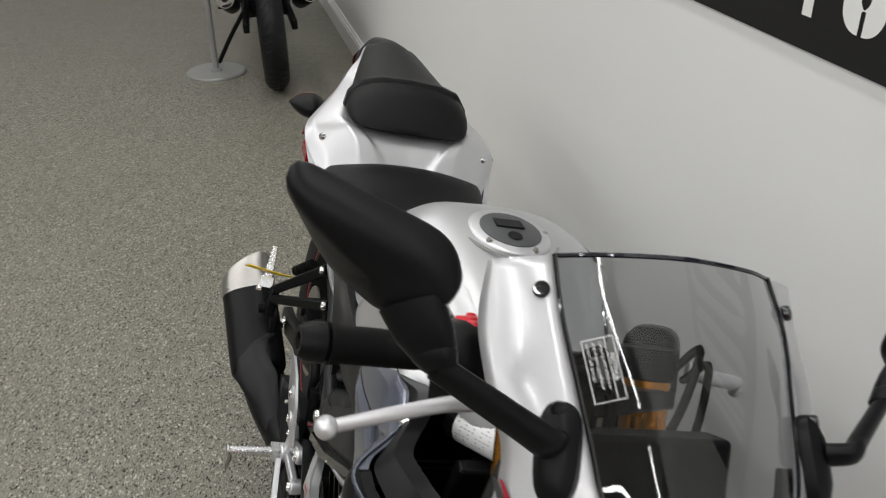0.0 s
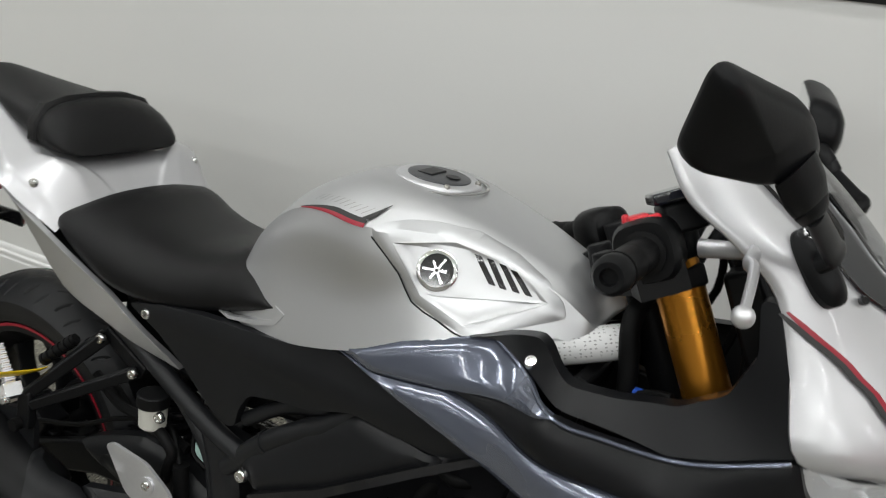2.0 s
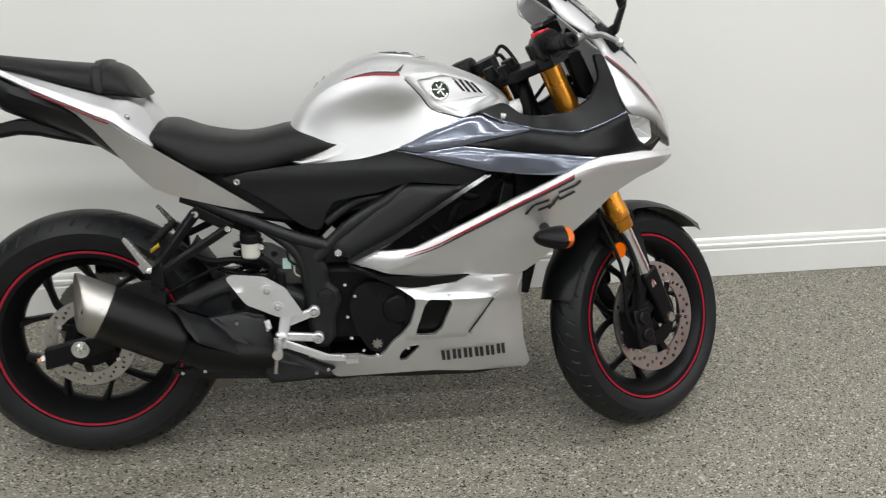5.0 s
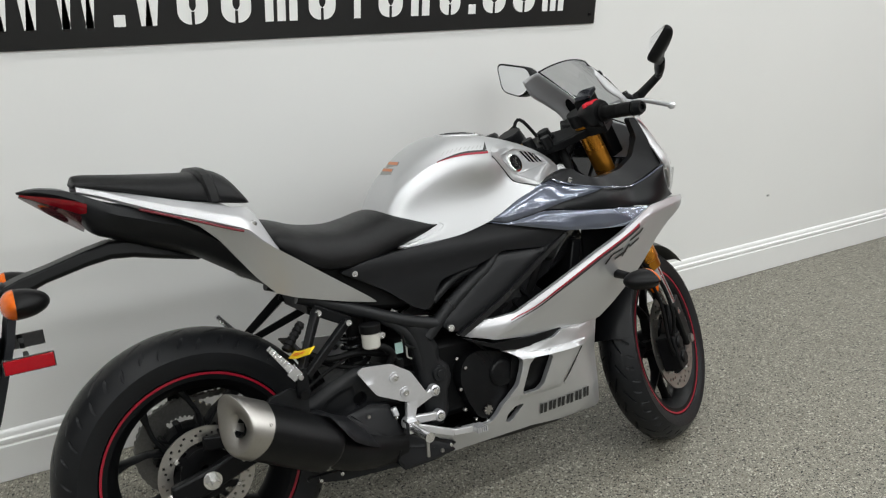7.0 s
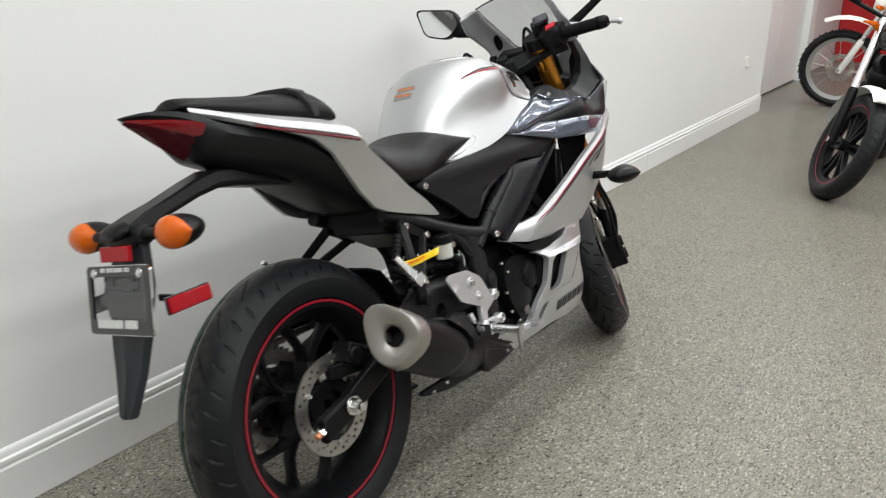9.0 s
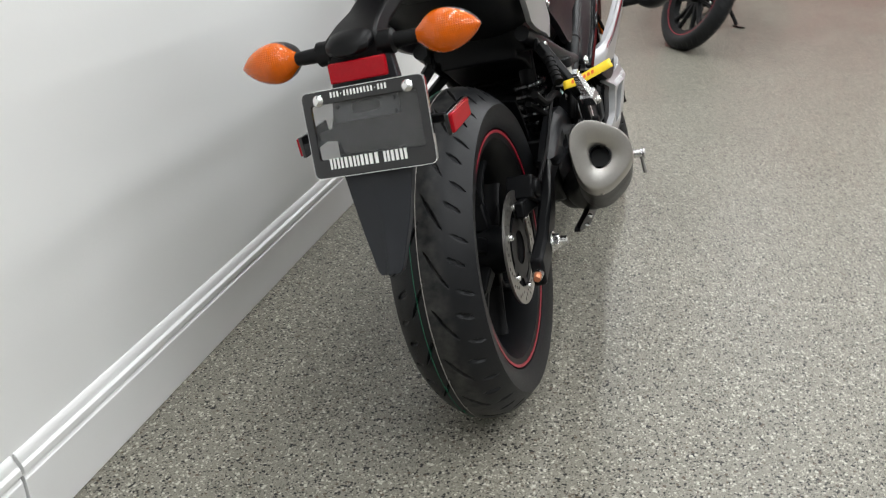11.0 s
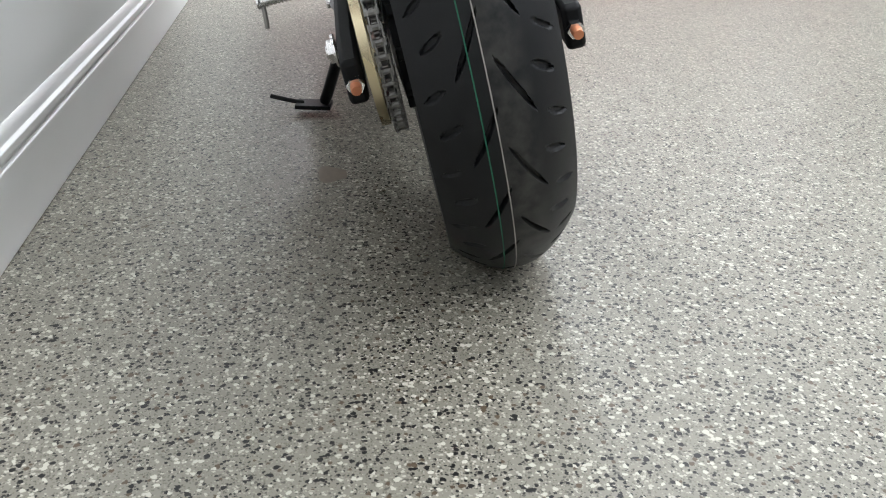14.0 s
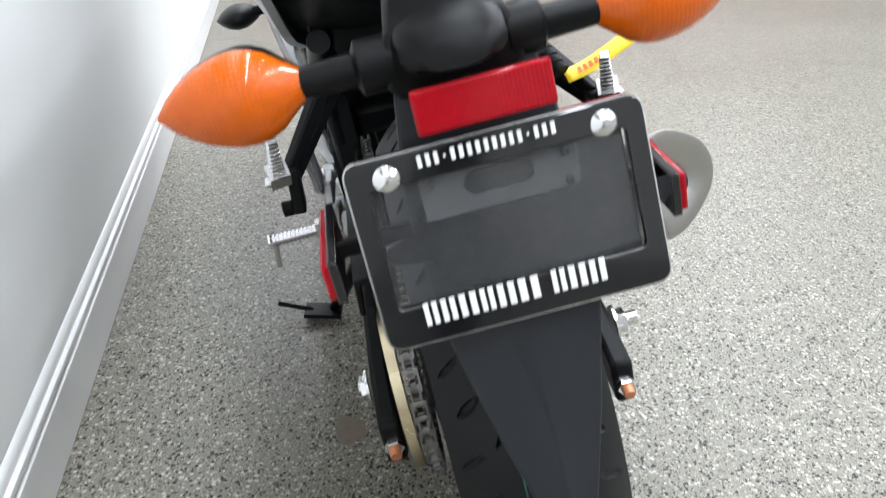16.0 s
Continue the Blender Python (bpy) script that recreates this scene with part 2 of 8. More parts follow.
def glass(name, col, rough=0.02):
    m = bpy.data.materials.new(name)
    m.use_nodes = True
    nt = m.node_tree
    b = nt.nodes["Principled BSDF"]
    nt.nodes.remove(b)
    tr = nt.nodes.new("ShaderNodeBsdfTransparent")
    tr.inputs["Color"].default_value = (*col, 1)
    gl = nt.nodes.new("ShaderNodeBsdfGlossy")
    gl.inputs["Roughness"].default_value = rough
    lw = nt.nodes.new("ShaderNodeLayerWeight")
    lw.inputs["Blend"].default_value = 0.5
    pw = nt.nodes.new("ShaderNodeMath")
    pw.operation, pw.inputs[1].default_value = "POWER", 4.0
    nt.links.new(lw.outputs["Facing"], pw.inputs[0])
    fr = nt.nodes.new("ShaderNodeMath")
    fr.operation, fr.inputs[1].default_value, fr.inputs[2].default_value = "MULTIPLY_ADD", 0.85, 0.055
    nt.links.new(pw.outputs[0], fr.inputs[0])
    mx = nt.nodes.new("ShaderNodeMixShader")
    nt.links.new(fr.outputs[0], mx.inputs[0])
    nt.links.new(tr.outputs[0], mx.inputs[1])
    nt.links.new(gl.outputs[0], mx.inputs[2])
    nt.links.new(mx.outputs[0], nt.nodes["Material Output"].inputs["Surface"])
    return m


M_SMOKE = glass("smoke_acrylic", (0.60, 0.61, 0.62), 0.012)
# thin grey haze put into the colour for the sleeve's reflections
M_HAZE = pbr("hazed_clear_sleeve", (0.26, 0.265, 0.27), 0.12, coat=0.5, var=0.12, scale=40, alpha=0.08)
M_CLEAR = glass("clear_plastic", (0.90, 0.91, 0.92), 0.03)
M_MIRROR = pbr("mirror_glass", (0.86, 0.87, 0.88), 0.03, metal=1.0, var=0.0, rough_var=0.0)


# ---- mesh tools ----
def part(name, bm, material, parent=None, label="", bevel=0.0, sharp=38.0, subsurf=0, matrix=None):
    """Links a bmesh as one mesh object under a thing or a part."""
    bmesh.ops.recalc_face_normals(bm, faces=bm.faces[:])
    for f in bm.faces:
        f.smooth = True
    for e in bm.edges:
        if len(e.link_faces) == 2 and e.calc_face_angle(0) > radians(sharp):
            e.smooth = False
    me = bpy.data.meshes.new(name)
    bm.to_mesh(me)
    bm.free()
    me.materials.append(material)
    ob = new(name, me)
    if parent is not None:
        ob.parent = parent
    if matrix is not None:
        ob.matrix_basis = matrix
    if bevel > 0:
        md = ob.modifiers.new("edge", "BEVEL")
        md.width, md.segments, md.limit_method, md.angle_limit = bevel, 2, "ANGLE", radians(40)
        md.harden_normals = False
    if subsurf:
        md = ob.modifiers.new("smooth", "SUBSURF")
        md.levels = md.render_levels = subsurf
    if label:
        ob["label"] = label
    return ob


def thing(name, label, category, group="", matrix=None):
    ob = new(name)
    ob.empty_display_size = 0.1
    if matrix is not None:
        ob.matrix_basis = matrix
    return tagged(ob, label, category, group)


def basis(d, up=(0, 0, 1)):
    d = Vector(d).normalized()
    up = Vector(up)
    if abs(d.dot(up)) > 0.95:
        up = Vector((1, 0, 0))
    a = up.cross(d).normalized()
    return a, d.cross(a), d


def add_box(bm, c, size, rot=None, taper=1.0):
    """A box of that size at c; taper shrinks its top."""
    r = rot or Matrix.Identity(3)
    vs = []
    for sz in (-1, 1):
        k = taper if sz > 0 else 1.0
        for sx, sy in ((-1, -1), (1, -1), (1, 1), (-1, 1)):
            vs.append(bm.verts.new(Vector(c) + r @ Vector((sx * size[0] / 2 * k, sy * size[1] / 2 * k, sz * size[2] / 2))))
    for q in ((3, 2, 1, 0), (4, 5, 6, 7), (0, 1, 5, 4), (1, 2, 6, 5), (2, 3, 7, 6), (3, 0, 4, 7)):
        bm.faces.new([vs[i] for i in q])
    return bm


def add_beam(bm, p0, p1, w, h, w1=None, h1=None, up=(0, 0, 1)):
    """A straight bar of rectangular section from p0 to p1."""
    a, b, d = basis(Vector(p1) - Vector(p0), up)
    rings = []
    for p, ww, hh in ((p0, w, h), (p1, w1 or w, h1 or h)):
        rings.append([bm.verts.new(Vector(p) + a * (sx * ww / 2) + b * (sy * hh / 2)) for sx, sy in ((-1, -1), (1, -1), (1, 1), (-1, 1))])
    for i in range(4):
        bm.faces.new((rings[0][i], rings[0][(i + 1) % 4], rings[1][(i + 1) % 4], rings[1][i]))
    bm.faces.new(rings[0][::-1])
    bm.faces.new(rings[1])
    return bm


def add_cyl(bm, p0, p1, r0, r1=None, seg=20, rings=None):
    """A capped cylinder or stepped turning; rings: (place along 0..1, radius)."""
    p0, p1 = Vector(p0), Vector(p1)
    a, b, d = basis(p1 - p0)
    rows = rings or ((0.0, r0), (1.0, r1 if r1 is not None else r0))
    prev = None
    first = None
    for s, r in rows:
        c = p0.lerp(p1, s)
        ring = [bm.verts.new(c + (a * math.cos(2 * math.pi * i / seg) + b * math.sin(2 * math.pi * i / seg)) * max(r, 1e-4)) for i in range(seg)]
        if prev:
            for i in range(seg):
                bm.faces.new((prev[i], prev[(i + 1) % seg], ring[(i + 1) % seg], ring[i]))
        else:
            first = ring
        prev = ring
    bm.faces.new(first[::-1])
    bm.faces.new(prev)
    return bm


def curve_pts(pts, n=6, closed=False):
    """Catmull-Rom through the points, n steps a span."""
    P = [Vector(p) for p in pts]
    out = []
    m = len(P)
    for i in range(m if closed else m - 1):
        if closed:
            p0, p1, p2, p3 = P[i - 1], P[i], P[(i + 1) % m], P[(i + 2) % m]
        else:
            p1, p2 = P[i], P[i + 1]
            p0 = P[i - 1] if i else p1 * 2 - p2
            p3 = P[i + 2] if i + 2 < m else p2 * 2 - p1
        for k in range(n):
            t = k / n
            out.append(0.5 * ((2 * p1) + (p2 - p0) * t + (2 * p0 - 5 * p1 + 4 * p2 - p3) * t * t + (3 * p1 - p0 - 3 * p2 + p3) * t ** 3))
    if not closed:
        out.append(P[-1])
    return out


def add_tube(bm, pts, r, seg=10, n=6, r_end=None, flat=1.0, up=(0, 0, 1)):
    """A bent tube through the points; flat squeezes its section."""
    path = curve_pts(pts, n) if n > 1 else [Vector(p) for p in pts]
    prev = None
    a = None
    for i, p in enumerate(path):
        d = (path[min(i + 1, len(path) - 1)] - path[max(i - 1, 0)]).normalized()
        if a is None:
            a, b, _ = basis(d, up)
        else:
            a = (a - d * a.dot(d)).normalized()
            b = d.cross(a)
        rr = r if r_end is None else r + (r_end - r) * i / (len(path) - 1)
        ring = [bm.verts.new(p + a * math.cos(2 * math.pi * k / seg) * rr * flat + b * math.sin(2 * math.pi * k / seg) * rr) for k in range(seg)]
        if prev:
            for k in range(seg):
                bm.faces.new((prev[k], prev[(k + 1) % seg], ring[(k + 1) % seg], ring[k]))
        else:
            bm.faces.new(ring[::-1])
        prev = ring
    bm.faces.new(prev)
    return bm


def add_revolve(bm, profile, centre=(0, 0, 0), seg=64, closed=True):
    """Turns (radius, y) pairs about an axle along y."""
    c = Vector(centre)
    rings = []
    for i in range(seg):
        a = 2 * math.pi * i / seg
        rings.append([bm.verts.new(c + Vector((math.cos(a) * r, y, math.sin(a) * r))) for r, y in profile])
    n = len(profile)
    for i in range(seg):
        for k in range(n if closed else n - 1):
            bm.faces.new((rings[i][k], rings[i][(k + 1) % n], rings[(i + 1) % seg][(k + 1) % n], rings[(i + 1) % seg][k]))
    return bm


def rounded(outline, r=0.006, n=4):
    out = []
    m = len(outline)
    for i in range(m):
        p, a, b = Vector(outline[i]), Vector(outline[i - 1]), Vector(outline[(i + 1) % m])
        da, db = (a - p), (b - p)
        ra, rb = min(r, da.length * 0.45), min(r, db.length * 0.45)
        pa, pb = p + da.normalized() * ra, p + db.normalized() * rb
        for k in range(n + 1):
            t = k / n
            out.append((pa * (1 - t) ** 2 + p * 2 * t * (1 - t) + pb * t * t)[:])
    return out


def field(ctrl):
    """A smooth depth over (x, z) through a few (x, z, depth) places."""
    c = np.array(ctrl, float)
    n = len(c)

    def kern(d2):
        return 0.5 * d2 * np.log(d2 + 1e-12)

    d2 = ((c[:, None, :2] - c[None, :, :2]) ** 2).sum(-1)
    A = np.zeros((n + 3, n + 3))
    A[:n, :n] = kern(d2) + 1e-4 * np.eye(n)
    A[:n, n], A[:n, n + 1:] = 1, c[:, :2]
    A[n, :n], A[n + 1:, :n] = 1, c[:, :2].T
    w = np.linalg.lstsq(A, np.r_[c[:, 2], 0, 0, 0], rcond=None)[0]

    def f(x, z):
        k = kern((c[:, 0] - x) ** 2 + (c[:, 1] - z) ** 2)
        return float(w[:n] @ k + w[n] + w[n + 1] * x + w[n + 2] * z)
    return f


def panel_bm(outline, depth, side=-1, thick=0.006, cell=0.02, corner=0.006, smooth=False, holes=()):
    """A curved body panel: an outline in (x, z), lying at side * depth(x, z), with an edge of that thickness turned inwards."""
    pts = [p[:] for p in curve_pts([(x, z, 0) for x, z in outline], 5, True)] if smooth else rounded(outline, corner)
    bm = bmesh.new()
    f = bm.faces.new([bm.verts.new((p[0], 0, p[1])) for p in pts])
    xs, zs = [p[0] for p in pts], [p[1] for p in pts]
    for lo, hi, no in ((min(xs), max(xs), (1, 0, 0)), (min(zs), max(zs), (0, 0, 1))):
        k = max(1, int((hi - lo) / cell))
        for i in range(1, k):
            co = lo + (hi - lo) * i / k
            bmesh.ops.bisect_plane(bm, geom=bm.verts[:] + bm.edges[:] + bm.faces[:], plane_co=Vector(no) * co, plane_no=no)
    big = [f for f in bm.faces if len(f.verts) > 4]
    if big:
        bmesh.ops.triangulate(bm, faces=big)
    for v in bm.verts:
        v.co.y = side * depth(v.co.x, v.co.z)
    ext = bmesh.ops.extrude_edge_only(bm, edges=[e for e in bm.edges if e.is_boundary])
    for v in ext["geom"]:
        if isinstance(v, bmesh.types.BMVert):
            v.co.y -= side * thick
    return bm


def in_outline(x, z, poly):
    """Signed way to an outline's edge: positive inside."""
    best, inside = 1e9, False
    n = len(poly)
    for i in range(n):
        (x0, z0), (x1, z1) = poly[i][:2], poly[(i + 1) % n][:2]
        if (z0 > z) != (z1 > z) and x < (x1 - x0) * (z - z0) / (z1 - z0) + x0:
            inside = not inside
        dx, dz = x1 - x0, z1 - z0
        t = max(0.0, min(1.0, ((x - x0) * dx + (z - z0) * dz) / max(1e-12, dx * dx + dz * dz)))
        best = min(best, math.hypot(x - x0 - t * dx, z - z0 - t * dz))
    return best if inside else -best


def pierced_bm(outline, holes, depth, side=-1, thick=0.012, cell=0.01, corner=0.006, hole_corner=0.006, lines=()):
    """Like panel_bm, with holes through the panel and creases along given outlines."""
    loops = [[p[:2] for p in rounded([(x, z, 0) for x, z in outline], corner)]] + [[p[:2] for p in rounded([(x, z, 0) for x, z in h], hole_corner)] for h in holes]
    pts, edges = [], []
    for lp in loops:
        k = len(pts)
        pts += [Vector(p) for p in lp]
        edges += [(k + i, k + (i + 1) % len(lp)) for i in range(len(lp))]
    for ln in lines:
        k = len(pts)
        pts += [Vector(p) for p in ln]
        edges += [(k + i, k + i + 1) for i in range(len(ln) - 1)]
    xs, zs = [p[0] for p in loops[0]], [p[1] for p in loops[0]]
    for gx in np.arange(min(xs), max(xs), cell):
        for gz in np.arange(min(zs), max(zs), cell):
            if in_outline(gx, gz, loops[0]) > cell * 0.45 and all(in_outline(gx, gz, h) < -cell * 0.45 for h in loops[1:]):
                pts.append(Vector((float(gx), float(gz))))
    vs, es, fs, _, _, _ = delaunay_2d_cdt(pts, edges, [], 1, 1e-6)
    bm = bmesh.new()
    vv = [bm.verts.new((v.x, side * depth(v.x, v.y), v.y)) for v in vs]
    for f in fs:
        c = sum((vs[i] for i in f), Vector((0, 0))) / len(f)
        if in_outline(c.x, c.y, loops[0]) > 0 and all(in_outline(c.x, c.y, h) < 0 for h in loops[1:]):
            bm.faces.new([vv[i] for i in f])
    bmesh.ops.delete(bm, geom=[v for v in bm.verts if not v.link_faces], context="VERTS")
    ext = bmesh.ops.extrude_edge_only(bm, edges=[e for e in bm.edges if e.is_boundary])
    for v in ext["geom"]:
        if isinstance(v, bmesh.types.BMVert):
            v.co.y -= side * thick
    return bm


def crowned(outline, depth, width, height):
    """A depth whose edge falls away all round the outline, as on a pillowed panel."""
    def f(x, z):
        k = max(0.0, 1.0 - max(0.0, in_outline(x, z, outline)) / width)
        return depth(x, z) - height * k * k
    return f


def both_sides(name, outline, depth, material, parent, label="", thick=0.006, bevel=0.002, crown=None, **kw):
    if crown:
        depth = crowned(outline, depth, *crown)
    return [part(name, panel_bm(outline, depth, s, thick, **kw), material, parent, label, bevel=bevel) for s in (-1, 1)]


def add_loft(bm, sections, cap=True, closed=True):
    """A skin over rings of equal length."""
    rows = [[bm.verts.new(p) for p in s] for s in sections]
    n = len(rows[0])
    for a, b in zip(rows, rows[1:]):
        for k in range(n if closed else n - 1):
            bm.faces.new((a[k], a[(k + 1) % n], b[(k + 1) % n], b[k]))
    if cap:
        bm.faces.new(rows[0][::-1])
        bm.faces.new(rows[-1])
    return bm


def resample(sections, n):
    """More rings, smooth along the skin."""
    cols = list(zip(*sections))
    return list(zip(*[curve_pts(c, n) for c in cols]))


def oval(c, a, b, ra, rb, power=2.0, seg=24):
    """A superellipse ring round c."""
    out = []
    for i in range(seg):
        t = 2 * math.pi * i / seg
        x, y = math.cos(t), math.sin(t)
        out.append(Vector(c) + Vector(a) * (math.copysign(abs(x) ** (2 / power), x) * ra) + Vector(b) * (math.copysign(abs(y) ** (2 / power), y) * rb))
    return out


def bolt(parent, p, d, r=0.007, material=None, name="bolt", h=0.006):
    bm = bmesh.new()
    p, d = Vector(p), Vector(d).normalized()
    add_cyl(bm, p - d * 0.004, p + d * h, r, rings=((0, r), (0.55, r), (0.85, r * 0.8), (0.86, r * 0.5), (0.7, r * 0.45)), seg=14)
    return part(name, bm, material or M_CHROME, parent)


def ribbon(pts, width, normal, lift=0.0008):
    """A thin strip along the points, facing normal."""
    bm = bmesh.new()
    P = [Vector(p) for p in pts]
    nrm = Vector(normal).normalized()
    prev = None
    for i, p in enumerate(P):
        d = (P[min(i + 1, len(P) - 1)] - P[max(i - 1, 0)]).normalized()
        s = d.cross(nrm).normalized() * (width[i] if isinstance(width, (list, tuple)) else width) / 2
        a, b = bm.verts.new(p + s + nrm * lift), bm.verts.new(p - s + nrm * lift)
        if prev:
            bm.faces.new((prev[0], prev[1], b, a))
        prev = (a, b)
    return bm

# ---- the room ----
def room():
    bm = bmesh.new()
    add_box(bm, (2.5, -4.0, -0.05), (24.0, 16.0, 0.10))
    tagged(part("floor", bm, M_FLOOR), "speckled grey epoxy flake floor with a glossy coat", "floor", kind="structure")
    bm = bmesh.new()
    add_box(bm, (0.0, WALL_Y + 0.12, CEIL / 2), (13.1, 0.24, CEIL))
    tagged(part("wall_north", bm, M_WALL), "plain white painted showroom wall", "wall", kind="structure")
    # beyond the end of the skirting: lining boards, door and the red bay
    bm = bmesh.new()
    add_box(bm, (9.06, 0.97, CEIL / 2), (5.0, 0.12, CEIL))
    tagged(part("wall_recess", bm, M_WALL), "white wall set back behind the door", "wall", kind="structure")
    bm = bmesh.new()
    add_box(bm, (9.05, 0.86, CEIL / 2), (0.26, 0.12, CEIL))
    tagged(part("wall_pier", bm, M_WALL, bevel=0.004), "white wall pier beyond the door", "wall", kind="structure")
    for name, c, s, mat, lab in (("wall_south", (2.5, -8.2, CEIL / 2), (24, 0.12, CEIL), M_WALL, "white painted far wall"),
                                 ("wall_west", (-6.6, -3.7, CEIL / 2), (0.12, 9.2, CEIL), M_WALL, "white painted end wall"),
                                 ("wall_east", (11.6, -3.7, CEIL / 2), (0.12, 9.2, CEIL), M_REDPAINT, "red painted end wall of the showroom")):
        bm = bmesh.new()
        add_box(bm, c, s)
        tagged(part(name, bm, mat), lab, "wall", kind="structure")
    bm = bmesh.new()
    add_box(bm, (2.5, -3.7, CEIL + 0.05), (24, 9.4, 0.10))
    tagged(part("ceiling", bm, M_CEIL), "white ceiling with rows of strip lamps", "ceiling", kind="structure")
    # skirting board: tall flat with a stepped moulded top, in three lengths
    prof = [(0.0, 0.0), (0.0155, 0.0), (0.0155, 0.104), (0.010, 0.107), (0.010, 0.111), (0.0145, 0.1145), (0.0145, 0.125), (0.008, 0.128), (0.008, 0.138), (0.004, 0.146), (0.0, 0.148)]
    chip = [0.0, 0.003, -0.002, 0.001, -0.001, 0.002, 0.0, 0.003, -0.001, 0.001, 0.0]
    for x0, x1 in ((-6.5, -0.474), (-0.468, 3.78), (3.783, 6.548)):
        bm = bmesh.new()
        add_loft(bm, [[(x + c, WALL_Y - 0.001 - d, z + 0.001) for (d, z), c in zip(prof, chip)] for x in (x0, x1)])
        tagged(part("baseboard", bm, M_TRIM, bevel=0.0012), "white moulded skirting board along the wall", "baseboard", kind="structure")
    # door set: casing boards and a slab leaf
    d = tagged(new("door_1"), "pair of plain white closed flush doors", "door", kind="structure")
    for x0, x1, dy, mat, nm in ((6.60, 7.76, 0.17, M_TRIM, "door_leaf"), (7.775, 8.90, 0.17, M_TRIM, "door_leaf")):
        bm = bmesh.new()
        add_box(bm, ((x0 + x1) / 2, WALL_Y + dy + 0.02, 1.065), (x1 - x0, 0.04, 2.09))
        part(nm, bm, mat, d, bevel=0.003)
    # small things on the wall
    for x, z, w, h, nm, lab in ((5.93, 0.46, 0.028, 0.09, "wall_hook", "small white hook screwed to the wall"),):
        bm = bmesh.new()
        add_box(bm, (x, WALL_Y - 0.008, z), (w, 0.018, h))
        add_box(bm, (x, WALL_Y - 0.022, z - h * 0.35), (w, 0.03, 0.014))
        tagged(part(nm, bm, M_WHITEPL, bevel=0.002), lab, "hook")
    bm = bmesh.new()
    add_cyl(bm, (2.77, WALL_Y + 0.002, 0.354), (2.77, WALL_Y - 0.004, 0.354), 0.0055, 0.004, seg=10)
    tagged(part("wall_nail", bm, M_GREY), "small grey nail head in the wall", "nail")


def sign():
    """The long black wall sign with white stencilled characters, drawn as plain split shapes."""
    s = thing("wall_sign", "long black sign with white stencil shapes on the wall", "sign")
    z0, h, x0, x1 = 1.112, 0.37, -0.78, 1.674
    bm = bmesh.new()
    add_box(bm, ((x0 + x1) / 2, WALL_Y - 0.003, z0 + h / 2), (x1 - x0, 0.005, h))
    part("board", bm, M_SIGN, s, bevel=0.001)
    zb, zt = z0 + 0.045, z0 + h - 0.045
    y = WALL_Y - 0.0068

    def slab(bm, pts):
        f = bm.faces.new([bm.verts.new((x, y, z)) for x, z in pts])
        return f

    def ring(bm, xa, xb, top_open=False):
        """Two half rounds with a slit between them."""
        xm, w, t, g = (xa + xb) / 2, xb - xa, 0.030, 0.004
        r = w * 0.42
        for sgn in (-1, 1):
            xo = xa if sgn < 0 else xb
            out = [(xm + sgn * g, zb)] + [(xo - sgn * (r - r * math.sin(a)), zb + r - r * math.cos(a)) for a in np.linspace(0.15, 1.57, 7)]
            out += [(xo - sgn * (r - r * math.sin(a)), zt - r + r * math.cos(a)) for a in np.linspace(1.57, 0.15, 7)] + [(xm + sgn * g, zt)]
            ri = r * 0.5
            inn = [(xm + sgn * g, zt - t)] + [(xo - sgn * (t + ri - ri * math.sin(a)), zt - t - ri + ri * math.cos(a)) for a in np.linspace(0.3, 1.57, 5)]
            inn += [(xo - sgn * (t + ri - ri * math.sin(a)), zb + t + ri - ri * math.cos(a)) for a in np.linspace(1.57, 0.3, 5)] + [(xm + sgn * g, zb + t)]
            n = max(len(out), len(inn))
            slab(bm, out + inn)

    def bars(bm, xa, xb, k, lean=0.0):
        w = (xb - xa)
        bw = w / (k * 1.45)
        for i in range(k):
            xc = xa + w * (i + 0.5) / k
            ln = lean * (1 if i % 2 == 0 else -1)
            slab(bm, [(xc - bw / 2 + ln, zb), (xc + bw / 2 + ln, zb), (xc + bw / 2 - ln, zt), (xc - bw / 2 - ln, zt)])

    # (start, end, kind) of each plain shape from the sign's tail to its end
    shapes = [(-0.43, -0.30, "w"), (-0.27, -0.15, "w"), (-0.125, 0.0, "w"), (0.02, 0.125, "w"), (0.153, 0.180, "d"), (0.195, 0.275, "v"), (0.305, 0.382, "o"),
              (0.416, 0.495, "s"), (0.527, 0.628, "m"), (0.655, 0.734, "o"), (0.765, 0.835, "t"), (0.866, 0.944, "o"), (0.966, 1.039, "m2"),
              (1.068, 1.140, "s"), (1.170, 1.196, "d"), (1.220, 1.306, "o"), (1.333, 1.419, "o"), (1.444, 1.54, "m")][1:]
    for xa, xb, k in shapes:
        bm = bmesh.new()
        if k == "o":
            ring(bm, xa, xb)
        elif k == "s":
            ring(bm, xa, xb)
        elif k == "d":
            slab(bm, [(xa, zb), (xb, zb), (xb, zb + 0.028), (xa, zb + 0.028)])
        elif k == "w":
            bars(bm, xa, xb, 4, 0.014)
        elif k == "v":
            bars(bm, xa, xb, 2, 0.015)
        elif k == "t":
            bars(bm, xa + 0.02, xb - 0.02, 1)
            slab(bm, [(xa, zt - 0.03), (xa + 0.018, zt - 0.03), (xa + 0.018, zt), (xa, zt)])
            slab(bm, [(xb - 0.018, zt - 0.03), (xb, zt - 0.03), (xb, zt), (xb - 0.018, zt)])
        else:
            bars(bm, xa, xb, 3 if k == "m" else 2)
        part("stencil_shape", bm, M_SIGNW, s)
    bm = bmesh.new()
